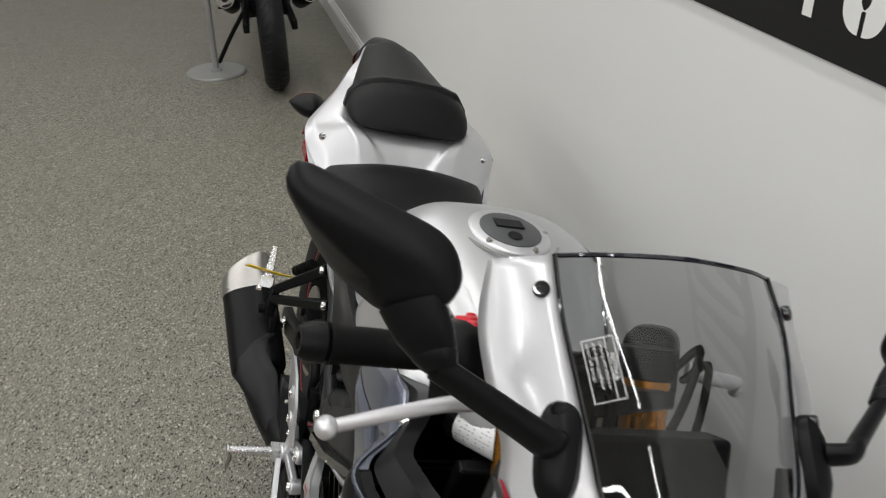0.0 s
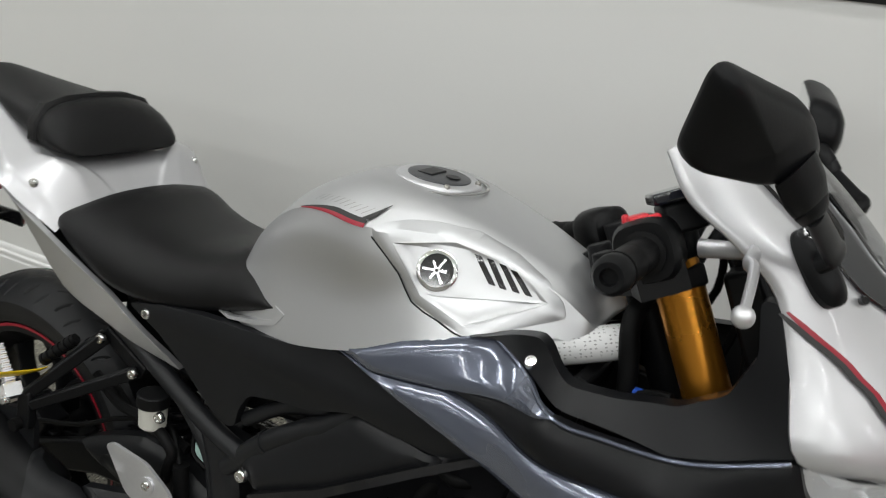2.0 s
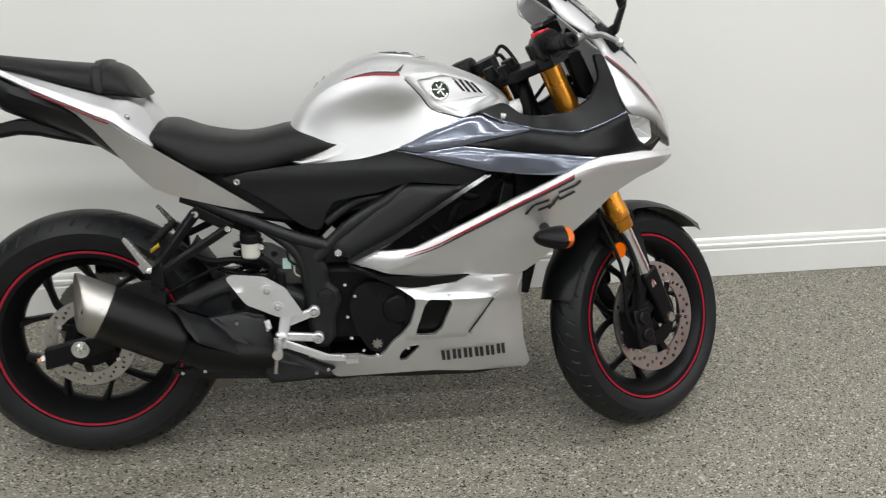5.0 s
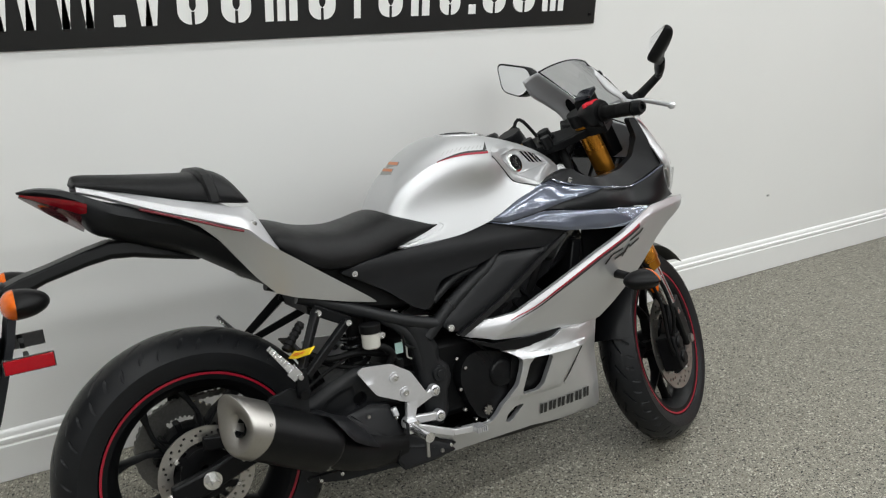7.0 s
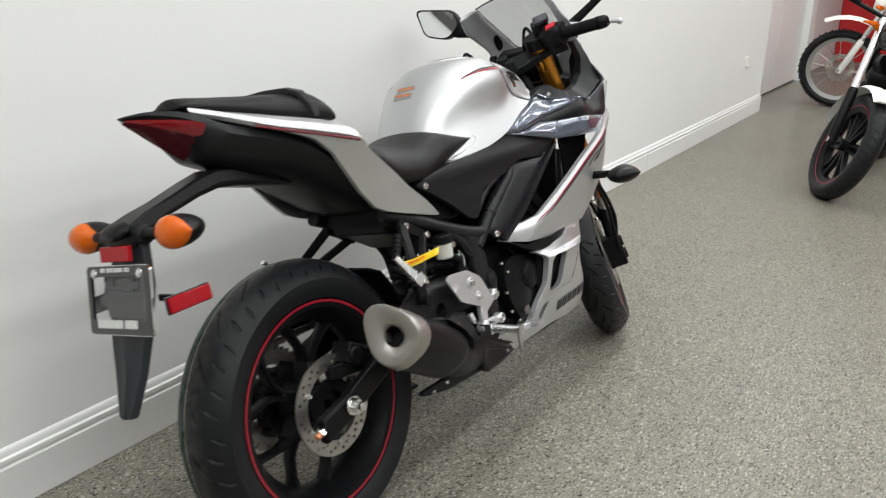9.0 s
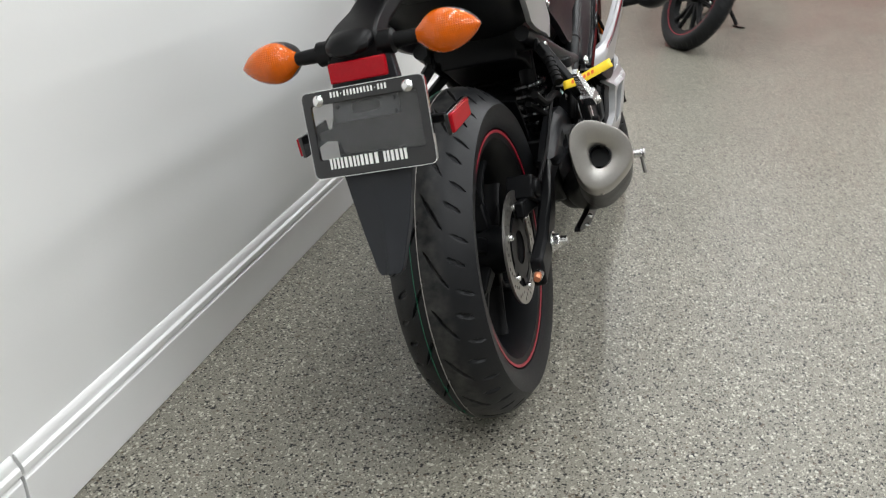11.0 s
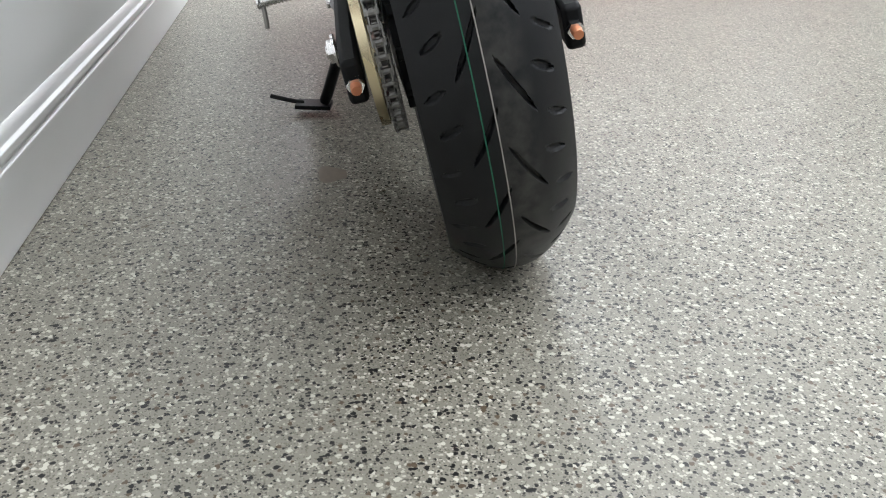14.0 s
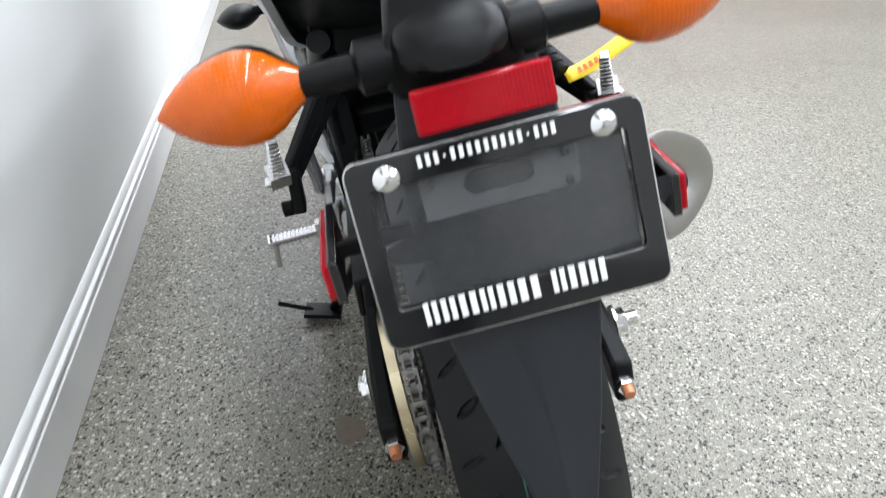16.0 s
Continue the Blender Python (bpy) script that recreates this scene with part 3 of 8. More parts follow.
    add_cyl(bm, (1.65, WALL_Y - 0.004, z0 + 0.03), (1.65, WALL_Y - 0.009, z0 + 0.03), 0.006, 0.005, seg=10)
    part("screw", bm, M_BLACK, s)


def lamps():
    for ly, k in LAMP_ROWS:
        for lx in LAMP_XS:
            s = thing("strip_light", "long white ceiling strip lamp", "ceiling lamp", "ceiling strip lamps", pose(lx, ly, CEIL))
            bm = bmesh.new()
            add_box(bm, (0, 0, -0.045), (2.5, 0.16, 0.085))
            part("housing", bm, M_WHITEPL, s, bevel=0.006)


room()
sign()
lamps()
bm = bmesh.new()
f = bm.faces.new([bm.verts.new((0.378 + 0.034 * math.cos(a) * (1 + 0.25 * math.sin(3 * a)), 0.274 + 0.028 * math.sin(a) * (1 + 0.2 * math.cos(2 * a)), 0.0012)) for a in np.linspace(0, 2 * math.pi, 22)[:-1]])
tagged(part("floor_stain", bm, M_STAIN), "small brown stain on the floor", "stain", kind="structure")

# ---- the motorcycle ----
LEAN, YAW = 14.3, -2.3
BIKE = Matrix.Translation((0.108, 0.057, 0.003)) @ pose(0, 0, 0, 0, 0, YAW) @ pose(0, 0, 0, -LEAN, 0, 0)
STEER = Matrix.Translation((1.025, 0, 0.90)) @ pose(0, 0, 0, 0, -27.0, 0) @ pose(0, 0, 0, 0, 0, 28.5)
bike = thing("motorcycle", "silver sport motorcycle with blue-grey panels leaning on its side stand", "motorcycle", matrix=BIKE)


def tyre_bm(R, half, rim, n_pat, seg=1150, rows=60, front=False):
    """A road tyre with slanted grooves cut into its tread."""
    bm = bmesh.new()
    crown = 1.25 * half
    grid = []
    side = [(rim + 0.010, 0.66), (rim + 0.0135, 0.84), (rim + (R - rim) * 0.30, 0.94), (rim + (R - rim) * 0.48, 0.985)]
    prof = [(r, -w * half) for r, w in side]
    for i in range(rows + 1):
        s = -1 + 2 * i / rows
        y = s * half
        drop = (R - rim) * 0.44 * (abs(s) ** 2.1)
        prof.append((R - drop, y))
    prof += [(r, w * half) for r, w in reversed(side)]
    k0, k1 = 4, 4 + rows
    for i in range(seg):
        a = i / seg
        ring = []
        for k, (r, y) in enumerate(prof):
            q = abs(y / half)
            # the mesh runs along the grooves, so that their edges stay clean
            turn = (1.55 * min(q, 0.46) + 0.55 * max(0.0, min(q, 1.0) - 0.46)) / n_pat
            if k0 <= k <= k1:
                u = (a * n_pat + (0.5 if y > 0 else 0.0)) % 1.0
                for c0, q0, q1, w, deep in ((0.12, 0.03, 0.46, 0.070, 0.0065), (0.60, 0.50, 0.80, 0.055, 0.005), (0.12, 0.62, 0.88, 0.045, 0.004)):
                    if q0 < q < q1:
                        ww = w * (1 - abs((q - (q0 + q1) / 2) / ((q1 - q0) / 2)) ** 3)
                        if abs(u - c0) < ww:
                            r -= deep * min(1.0, (ww - abs(u - c0)) / (0.22 * w))
            t = 2 * math.pi * (a + turn)
            ring.append(bm.verts.new((math.cos(t) * r, y, math.sin(t) * r)))
        grid.append(ring)
    n = len(prof)
    for i in range(seg):
        a, b = grid[i], grid[(i + 1) % seg]
        for k in range(n - 1):
            bm.faces.new((a[k], a[k + 1], b[k + 1], b[k]))
    return bm


def disc_bm(r0, r1, y, t=0.0045, seg=96, rows=5, pattern=6, petal=0.0):
    """A drilled brake disc."""
    bm = bmesh.new()
    rings = []
    for k in range(rows + 1):
        ring = []
        for i in range(seg):
            a = 2 * math.pi * i / seg
            r = r0 + (r1 - r0) * k / rows
            if k == rows:
                r += petal * math.cos(8 * a)
            ring.append(bm.verts.new((math.cos(a) * r, y, math.sin(a) * r)))
        rings.append(ring)
    for k in range(rows):
        for i in range(seg):
            hole = (k in (1, 2, 3)) and ((i + 2 * k) % pattern == 0)
            if not hole:
                bm.faces.new((rings[k][i], rings[k][(i + 1) % seg], rings[k + 1][(i + 1) % seg], rings[k + 1][i]))
    ext = bmesh.ops.extrude_face_region(bm, geom=bm.faces[:])
    for v in ext["geom"]:
        if isinstance(v, bmesh.types.BMVert):
            v.co.y += t
    return bm


def wheel(parent, m, R, half, rim, name, disc_y, disc_r, n_pat, spin, extra_stripe=False):
    w = bmesh.new()
    hw = half * 1.12
    add_revolve(w, [(rim + 0.010, -hw * 0.73), (rim + 0.012, -hw * 0.58), (rim - 0.004, -hw * 0.54), (rim - 0.020, -hw * 0.25), (rim - 0.024, 0),
                    (rim - 0.020, hw * 0.25), (rim - 0.004, hw * 0.54), (rim + 0.012, hw * 0.58), (rim + 0.010, hw * 0.73), (rim - 0.006, hw * 0.70), (rim - 0.012, hw * 0.60),
                    (rim - 0.034, hw * 0.22), (rim - 0.036, 0), (rim - 0.034, -hw * 0.22), (rim - 0.012, -hw * 0.60), (rim - 0.006, -hw * 0.70)], seg=96)
    add_revolve(w, [(0.012, -half * 0.85), (0.040, -half * 0.85), (0.046, -half * 0.4), (0.036, 0), (0.046, half * 0.4), (0.040, half * 0.85), (0.012, half * 0.85)], seg=40)
    wob = part(name, w, M_BLACK, parent, "black alloy wheel with a red rim stripe", matrix=m)
    ty = part("tyre", tyre_bm(R, half, rim, n_pat), M_TYRE, wob, "grooved road tyre")
    for s in (-1, 1):
        bm = bmesh.new()
        yy = s * (half * 0.826)
        add_revolve(bm, [(rim + 0.0100, yy), (rim + 0.0046, yy - s * 0.0006), (rim + 0.0046, yy - s * 0.004), (rim + 0.0100, yy - s * 0.004)], seg=96)
        part("rim_stripe", bm, M_RED, wob, "red stripe on the rim edge")
    for i in range(5):
        mid = 2 * math.pi * i / 5 + spin
        fork = Vector((math.cos(mid) * 0.088, 0, math.sin(mid) * 0.088))
        bm = bmesh.new()
        add_beam(bm, Vector((math.cos(mid) * 0.036, 0, math.sin(mid) * 0.036)), fork, 0.030, half * 0.80, 0.024, half * 0.52, up=(0, 1, 0))
        stem = part("spoke", bm, M_BLACK, wob, bevel=0.004)
        for sgn in (-1, 1):
            a0, a1 = mid + 0.07 * sgn, mid + 0.375 * sgn
            pts = [(math.cos(mid + (a1 - mid) * f) * r, math.sin(mid + (a1 - mid) * f) * r) for f, r in ((0.10, 0.080), (0.42, 0.118), (0.78, 0.150), (1.0, rim - 0.030))]
            rows_ = []
            for k, (x, z) in enumerate(pts):
                dx, dz = (pts[min(k + 1, 3)][0] - pts[max(k - 1, 0)][0], pts[min(k + 1, 3)][1] - pts[max(k - 1, 0)][1])
                n = Vector((-dz, 0, dx)).normalized()
                w_, h_ = (0.0068, 0.0050, 0.0056, 0.0100)[k], half * (0.27, 0.22, 0.22, 0.26)[k]
                rows_.append([Vector((x, 0, z)) + n * w_ * u + Vector((0, h_ * v, 0)) for u, v in ((-1, -0.7), (-0.5, -1), (0.5, -1), (1, -0.7), (1, 0.7), (0.5, 1), (-0.5, 1), (-1, 0.7))])
            part("spoke_arm", add_loft(bmesh.new(), rows_), M_BLACK, wob, sharp=50)
    for s in (-1,):
        d = part("brake_disc", disc_bm(disc_r * 0.70, disc_r, s * disc_y), M_STEEL, wob, "drilled steel brake disc")
        bm = bmesh.new()
        add_revolve(bm, [(disc_r * 0.30, s * disc_y + 0.001), (disc_r * 0.55, s * disc_y + 0.001), (disc_r * 0.55, s * disc_y + 0.005), (disc_r * 0.30, s * disc_y + 0.005)], seg=40)
        part("disc_carrier", bm, M_BLACK, wob)
        for k in range(6):
            a = 2 * math.pi * k / 6 + 0.3
            bm = bmesh.new()
            add_beam(bm, (math.cos(a) * disc_r * 0.5, s * disc_y + 0.003, math.sin(a) * disc_r * 0.5), (math.cos(a + 0.15) * disc_r * 0.73, s * disc_y + 0.003, math.sin(a + 0.15) * disc_r * 0.73), 0.016, 0.004, up=(0, 1, 0))
            part("carrier_arm", bm, M_BLACK, wob)
        for k in range(6):
            a = 2 * math.pi * k / 6 + 0.45
            bolt(wob, (math.cos(a) * disc_r * 0.72, s * disc_y - 0.002, math.sin(a) * disc_r * 0.72), (0, -1, 0), 0.006)
    return wob, ty


def tread_material():
    """Rubber with a pale scuffed band beside the middle of the tread."""
    m = M_TYRE.copy()
    m.name = "scuffed_tyre_rubber"
    nt = m.node_tree
    b = nt.nodes["Principled BSDF"]
    old = b.inputs["Base Color"].links[0].from_socket
    tc = [n for n in nt.nodes if n.type == "TEX_COORD"][0]
    sp = nt.nodes.new("ShaderNodeSeparateXYZ")
    nt.links.new(tc.outputs["Object"], sp.inputs[0])
    rise = nt.nodes.new("ShaderNodeMapRange")
    rise.inputs["From Min"].default_value, rise.inputs["From Max"].default_value = -0.036, -0.018
    fall = nt.nodes.new("ShaderNodeMapRange")
    fall.inputs["From Min"].default_value, fall.inputs["From Max"].default_value = 0.0065, 0.0045
    nz = nt.nodes.new("ShaderNodeTexNoise")
    nz.inputs["Scale"].default_value, nz.inputs["Detail"].default_value = 55.0, 8
    nt.links.new(tc.outputs["Object"], nz.inputs["Vector"])
    spot = nt.nodes.new("ShaderNodeMapRange")
    spot.inputs["From Min"].default_value, spot.inputs["From Max"].default_value = 0.32, 0.72
    nt.links.new(nz.outputs["Fac"], spot.inputs["Value"])
    out = None
    for r in (rise, fall):
        nt.links.new(sp.outputs["Y"], r.inputs["Value"])
    for a in (rise, fall):
        mul = nt.nodes.new("ShaderNodeMath")
        mul.operation = "MULTIPLY"
        nt.links.new(a.outputs["Result"], mul.inputs[0])
        nt.links.new((out or spot.outputs["Result"]), mul.inputs[1])
        out = mul.outputs[0]
    mix = nt.nodes.new("ShaderNodeMix")
    mix.data_type = "RGBA"
    nt.links.new(out, mix.inputs["Factor"])
    nt.links.new(old, mix.inputs["A"])
    mix.inputs["B"].default_value = (0.045, 0.044, 0.041, 1)
    nt.links.new(mix.outputs["Result"], b.inputs["Base Color"])
    return m


REAR_C = (0.005, -0.005, 0.294)
R_REAR, R_FRONT = 0.303, 0.286
rear_wheel, rear_tyre = wheel(bike, pose(*REAR_C), R_REAR, 0.0735, 0.207, "rear_wheel", 0.078, 0.104, 21, 0.07)
rear_tyre.data.materials[0] = tread_material()
for y, wdt, mat, nm in ((0.019, 0.0012, M_GREEN, "green_line"), (0.006, 0.0012, M_CHALK, "mould_line")):
    bm = bmesh.new()
    drop = (R_REAR - 0.207) * 0.44 * (abs(y / 0.0735) ** 2.1)
    add_revolve(bm, [(R_REAR - drop + 0.0006, y - wdt / 2), (R_REAR - drop + 0.0006, y + wdt / 2), (R_REAR - drop - 0.003, y + wdt / 2), (R_REAR - drop - 0.003, y - wdt / 2)], seg=160)
    part(nm, bm, mat, rear_wheel, "thin painted line round the tread")
FRONT = STEER @ pose(0.03, 0, -0.722)
wheel(bike, FRONT, R_FRONT, 0.055, 0.205, "front_wheel", 0.060, 0.142, 24, 0.1)


# -- swing arm, axle, sprocket and chain --
def swing_arm():
    bm = bmesh.new()
    legs = []
    for s in (-1, 1):
        pts = [(-0.082, 0.128 * s, 0.276), (0.0, 0.128 * s, 0.297), (0.11, 0.122 * s, 0.334), (0.24, 0.105 * s, 0.372), (0.36, 0.10 * s, 0.385), (0.52, 0.10 * s, 0.372)]
        hs = [0.052, 0.050, 0.052, 0.066, 0.078, 0.07]
        rows = [[Vector((p[0], p[1] + dy, p[2] + dz * h)) for dy, dz in ((-0.012, -0.5), (0.012, -0.5), (0.012, 0.5), (-0.012, 0.5))] for p, h in zip(pts, hs)]
        legs.append(add_loft(bmesh.new(), rows))
    add_beam(bm, (0.34, -0.11, 0.385), (0.34, 0.11, 0.385), 0.10, 0.06)
    arm = part("swing_arm", bm, M_BLACK, bike, "black swing arm", bevel=0.006)
    for lg in legs:
        part("swing_arm_leg", lg, M_BLACK, arm, bevel=0.006)
    # the broad front part with its hollow and bore
    web = [(0.203, 0.392), (0.229, 0.408), (0.284, 0.434), (0.348, 0.455), (0.420, 0.450), (0.470, 0.424), (0.520, 0.402), (0.520, 0.345), (0.400, 0.345), (0.300, 0.352), (0.235, 0.372)]
    hollow = [(0.260, 0.382), (0.273, 0.399), (0.306, 0.414), (0.339, 0.420), (0.345, 0.364), (0.302, 0.357), (0.268, 0.364)]
    bore = [(0.354 + 0.0165 * math.cos(q), 0.386 + 0.0165 * math.sin(q)) for q in np.linspace(0, 2 * math.pi, 19)[:-1]]
    base = crowned(web, lambda x, z: 0.130, 0.022, 0.014)
    part("arm_web", pierced_bm(web, [bore], lambda x, z: base(x, z) - min(0.006, max(0.0, in_outline(x, z, hollow)) * 0.9), -1, 0.020, cell=0.006, lines=[hollow + hollow[:1]]), M_FRAME, arm, sharp=40)
    for s in (-1, 1):
        bm = bmesh.new()
        add_cyl(bm, (-0.080, 0.128 * s, 0.276), (-0.089, 0.128 * s, 0.274), 0.0105, seg=6)
        part("adjuster_bolt", bm, M_CHROME, arm)
        bm = bmesh.new()
        add_cyl(bm, (-0.084, 0.128 * s, 0.2755), (-0.098, 0.128 * s, 0.2715), 0.0072, 0.0060, seg=12)
        part("bolt_tip", bm, M_COPPER, arm, "copper-coloured bolt end")
        bm = bmesh.new()
        add_cyl(bm, (0, 0.143 * s, 0.300), (0, (0.158 if s < 0 else 0.1535) * s, 0.300), 0.015, seg=6)
        add_cyl(bm, (0, 0.143 * s, 0.300), (0, 0.147 * s, 0.300), 0.020, seg=24)
        add_cyl(bm, (0, 0.153 * s, 0.300), (0, (0.172 if s < 0 else 0.156) * s, 0.300), 0.0085, seg=16)
        part("axle_nut", bm, M_CHROME, arm, "bright axle nut", bevel=0.0008)
    # tyre hugger and chain guard
    bm = bmesh.new()
    secs = []
    for a in np.linspace(41, 8, 7):
        c, s_ = math.cos(radians(a)), math.sin(radians(a))
        secs.append([Vector((c * r, y, 0.302 + s_ * r)) for r, y in ((0.322, -0.068), (0.330, -0.03), (0.332, 0.03), (0.322, 0.068), (0.318, 0.066), (0.326, 0.03), (0.324, -0.03), (0.318, -0.066))])
    add_loft(bm, secs)
    bm2 = bmesh.new()
    add_loft(bm2, [[(x, y, z + dz) for y, dz in ((0.085, 0.008), (0.088, 0.016), (0.125, 0.014), (0.128, -0.03), (0.122, -0.03), (0.118, 0.006))]
                   for x, z in ((-0.02, 0.432), (0.06, 0.44), (0.16, 0.44), (0.28, 0.43))])
    part("chain_guard", bm2, M_PLASTIC, arm, bevel=0.002)
    part("hugger", bm, M_PLASTIC, arm)
    return arm


arm = swing_arm()
SPR = (0.0, 0.090, 0.302)
bm = bmesh.new()
prof = []
for i in range(172):
    a = 2 * math.pi * i / 172
    r = 0.106 + (0.0035 if i % 4 in (0, 1) else -0.0035)
    prof.append((math.cos(a) * r, math.sin(a) * r))
outer = [[bm.verts.new((x, SPR[1] + dy, SPR[2] + z)) for x, z in prof] for dy in (-0.003, 0.003)]
inner = [[bm.verts.new((x * 0.68, SPR[1] + dy, SPR[2] + z * 0.68)) for x, z in prof] for dy in (-0.003, 0.003)]
for i in range(172):
    j = (i + 1) % 172
    bm.faces.new((outer[0][i], outer[0][j], outer[1][j], outer[1][i]))
    bm.faces.new((inner[0][i], inner[1][i], inner[1][j], inner[0][j]))
    bm.faces.new((outer[0][i], inner[0][i], inner[0][j], outer[0][j]))
    bm.faces.new((outer[1][i], outer[1][j], inner[1][j], inner[1][i]))
for k in range(4):
    a = math.pi / 4 + k * math.pi / 2
    add_beam(bm, (math.cos(a) * 0.04, SPR[1], SPR[2] + math.sin(a) * 0.04), (math.cos(a) * 0.076, SPR[1], SPR[2] + math.sin(a) * 0.076), 0.03, 0.005, up=(0, 1, 0))
sprocket = part("sprocket", bm, M_CHAIN, bike, "steel rear sprocket")
bm = bmesh.new()
add_revolve(bm, [(0.103, 0.1010), (0.070, 0.1010), (0.070, 0.1120), (0.103, 0.1120)], SPR[:1] + (0,) + SPR[2:], seg=64)
part("sprocket_ring", bm, M_BRASS, sprocket, "pale gold ring on the sprocket")
bm = bmesh.new()
add_revolve(bm, [(0.030, 0.045), (0.068, 0.045), (0.074, 0.055), (0.074, 0.080), (0.030, 0.084)], (0, 0, 0.302), seg=32)
part("cush_hub", bm, M_BLACK, rear_wheel, matrix=pose(0, 0, -0.302))
for k in range(10):
    a = 2 * math.pi * k / 10
    bm = bmesh.new()
    add_beam(bm, (math.cos(a) * 0.066, 0.063, 0.302 + math.sin(a) * 0.066), (math.cos(a) * 0.084, 0.063, 0.302 + math.sin(a) * 0.084), 0.014, 0.034, up=(0, 1, 0))
    part("hub_rib", bm, M_BLACK, rear_wheel, bevel=0.002, matrix=pose(0, 0, -0.302))


def chain():
    """The drive chain: one link shape, laid round the sprocket and along both runs."""
    r, xf, zf, rf = 0.1085, 0.50, 0.375, 0.042
    path = []
    d = Vector((xf, 0, zf)) - Vector((0, 0, 0.302))
    base = math.atan2(d.z, d.x)
    off = math.asin((r - rf) / d.length)
    a0, a1 = base + math.pi / 2 - off, base - math.pi / 2 + off
    for i in range(61):
        a = a0 + (2 * math.pi - (a0 - a1)) * i / 60
        path.append(Vector((math.cos(a) * r, 0, 0.302 + math.sin(a) * r)))
    for i in range(1, 31):
        a = a1 - 0
        p1 = Vector((xf + math.cos(a1) * rf, 0, zf + math.sin(a1) * rf))
        path.append(path[60].lerp(p1, i / 30))
    for i in range(1, 21):
        a = a1 + (a0 - a1) * i / 20
        path.append(Vector((xf + math.cos(a) * rf, 0, zf + math.sin(a) * rf)))
    start = path[0]
    last = path[-1]
    for i in range(1, 30):
        path.append(last.lerp(start, i / 30))
    acc = [0.0]
    for p, q in zip(path, path[1:] + path[:1]):
        acc.append(acc[-1] + (q - p).length)
    total = acc[-1]
    n = int(round(total / 0.01587))
    path.append(path[0])
    ch = part("chain", add_cyl(bmesh.new(), (xf, 0.084, zf), (xf, 0.096, zf), 0.038, seg=24), M_CHAIN, bike, "black steel drive chain")
    meshes = []
    for wide in (0, 1):
        bm = bmesh.new()
        for s in (-1, 1):
            yy = s * (0.0072 if wide else 0.0048)
            for k, (x0, x1, h) in enumerate(((-0.0125, -0.004, 0.0125), (-0.004, 0.004, 0.009), (0.004, 0.0125, 0.0125))):
                add_box(bm, ((x0 + x1) / 2, yy, 0), (x1 - x0, 0.0018, h))
        add_cyl(bm, (-0.008, -0.0085, 0), (-0.008, 0.0085, 0), 0.0042, seg=8)
        me = bpy.data.meshes.new("link")
        bm.to_mesh(me)
        bm.free()
        me.materials.append(M_CHAIN)
        meshes.append(me)
    for i in range(n):
        s = total * i / n
        k = max(0, int(np.searchsorted(acc, s, side="right")) - 1)
        k = min(k, len(path) - 2)
        t = (s - acc[k]) / max(1e-9, acc[k + 1] - acc[k])
        p = path[k].lerp(path[k + 1], t)
        dd = path[k + 1] - path[k]
        ob = new("link", meshes[i % 2])
        ob.parent = ch
        ob.matrix_basis = Matrix.Translation((p.x, 0.090, p.z)) @ Matrix.Rotation(-math.atan2(dd.z, dd.x), 4, "Y")


chain()

# -- frame --
bm = bmesh.new()
for s in (-1, 1):
    # seat rail, main spar with a welded collar, short brace
    add_tube(bm, [(0.24, 0.105 * s, 0.640), (0.33, 0.115 * s, 0.606), (0.43, 0.125 * s, 0.564), (0.50, 0.132 * s, 0.538), (0.565, 0.136 * s, 0.520)], 0.0150, seg=14)
    add_tube(bm, [(0.535, 0.132 * s, 0.492), (0.610, 0.138 * s, 0.563), (0.672, 0.137 * s, 0.606), (0.733, 0.133 * s, 0.649), (0.86, 0.09 * s, 0.79), (0.97, 0.04 * s, 0.86)], 0.0160, seg=16)
    add_cyl(bm, (0.604, 0.1375 * s, 0.5585), (0.6085, 0.138 * s, 0.5620), 0.0178, seg=18)
    add_tube(bm, [(0.425, 0.122 * s, 0.560), (0.468, 0.128 * s, 0.528), (0.500, 0.130 * s, 0.486), (0.515, 0.130 * s, 0.42)], 0.0115, seg=12)
    add_tube(bm, [(0.56, 0.13 * s, 0.575), (0.63, 0.125 * s, 0.62), (0.70, 0.12 * s, 0.63), (0.80, 0.11 * s, 0.62)], 0.011, seg=10)
frame_tubes = part("frame", bm, M_FRAME, bike, "black tubular steel frame", sharp=50)
both_sides("frame_plate", [(0.478, 0.540), (0.545, 0.532), (0.572, 0.530), (0.546, 0.498), (0.563, 0.466), (0.562, 0.436), (0.586, 0.416), (0.592, 0.385), (0.577, 0.350), (0.577, 0.301), (0.556, 0.273), (0.524, 0.276), (0.512, 0.330), (0.505, 0.439), (0.497, 0.484)],
           lambda x, z: 0.143, M_FRAME, bike, "black cast frame plate", thick=0.034, bevel=0.004, corner=0.009, cell=0.008, crown=(0.014, 0.008))
for s in (-1, 1):
    bm = bmesh.new()
    add_cyl(bm, (0.555, 0.138 * s, 0.402), (0.555, 0.150 * s, 0.402), 0.020, 0.018, seg=24)
    add_cyl(bm, (0.555, 0.148 * s, 0.402), (0.555, 0.152 * s, 0.402), 0.011, seg=6)
    part("pivot_cap", bm, M_FRAME, frame_tubes, bevel=0.001)
    bolt(frame_tubes, (0.586, 0.163 * s, 0.510), (0, s, 0), 0.010)
    bolt(frame_tubes, (0.367, 0.139 * s, 0.675), (0, s, 0), 0.008)

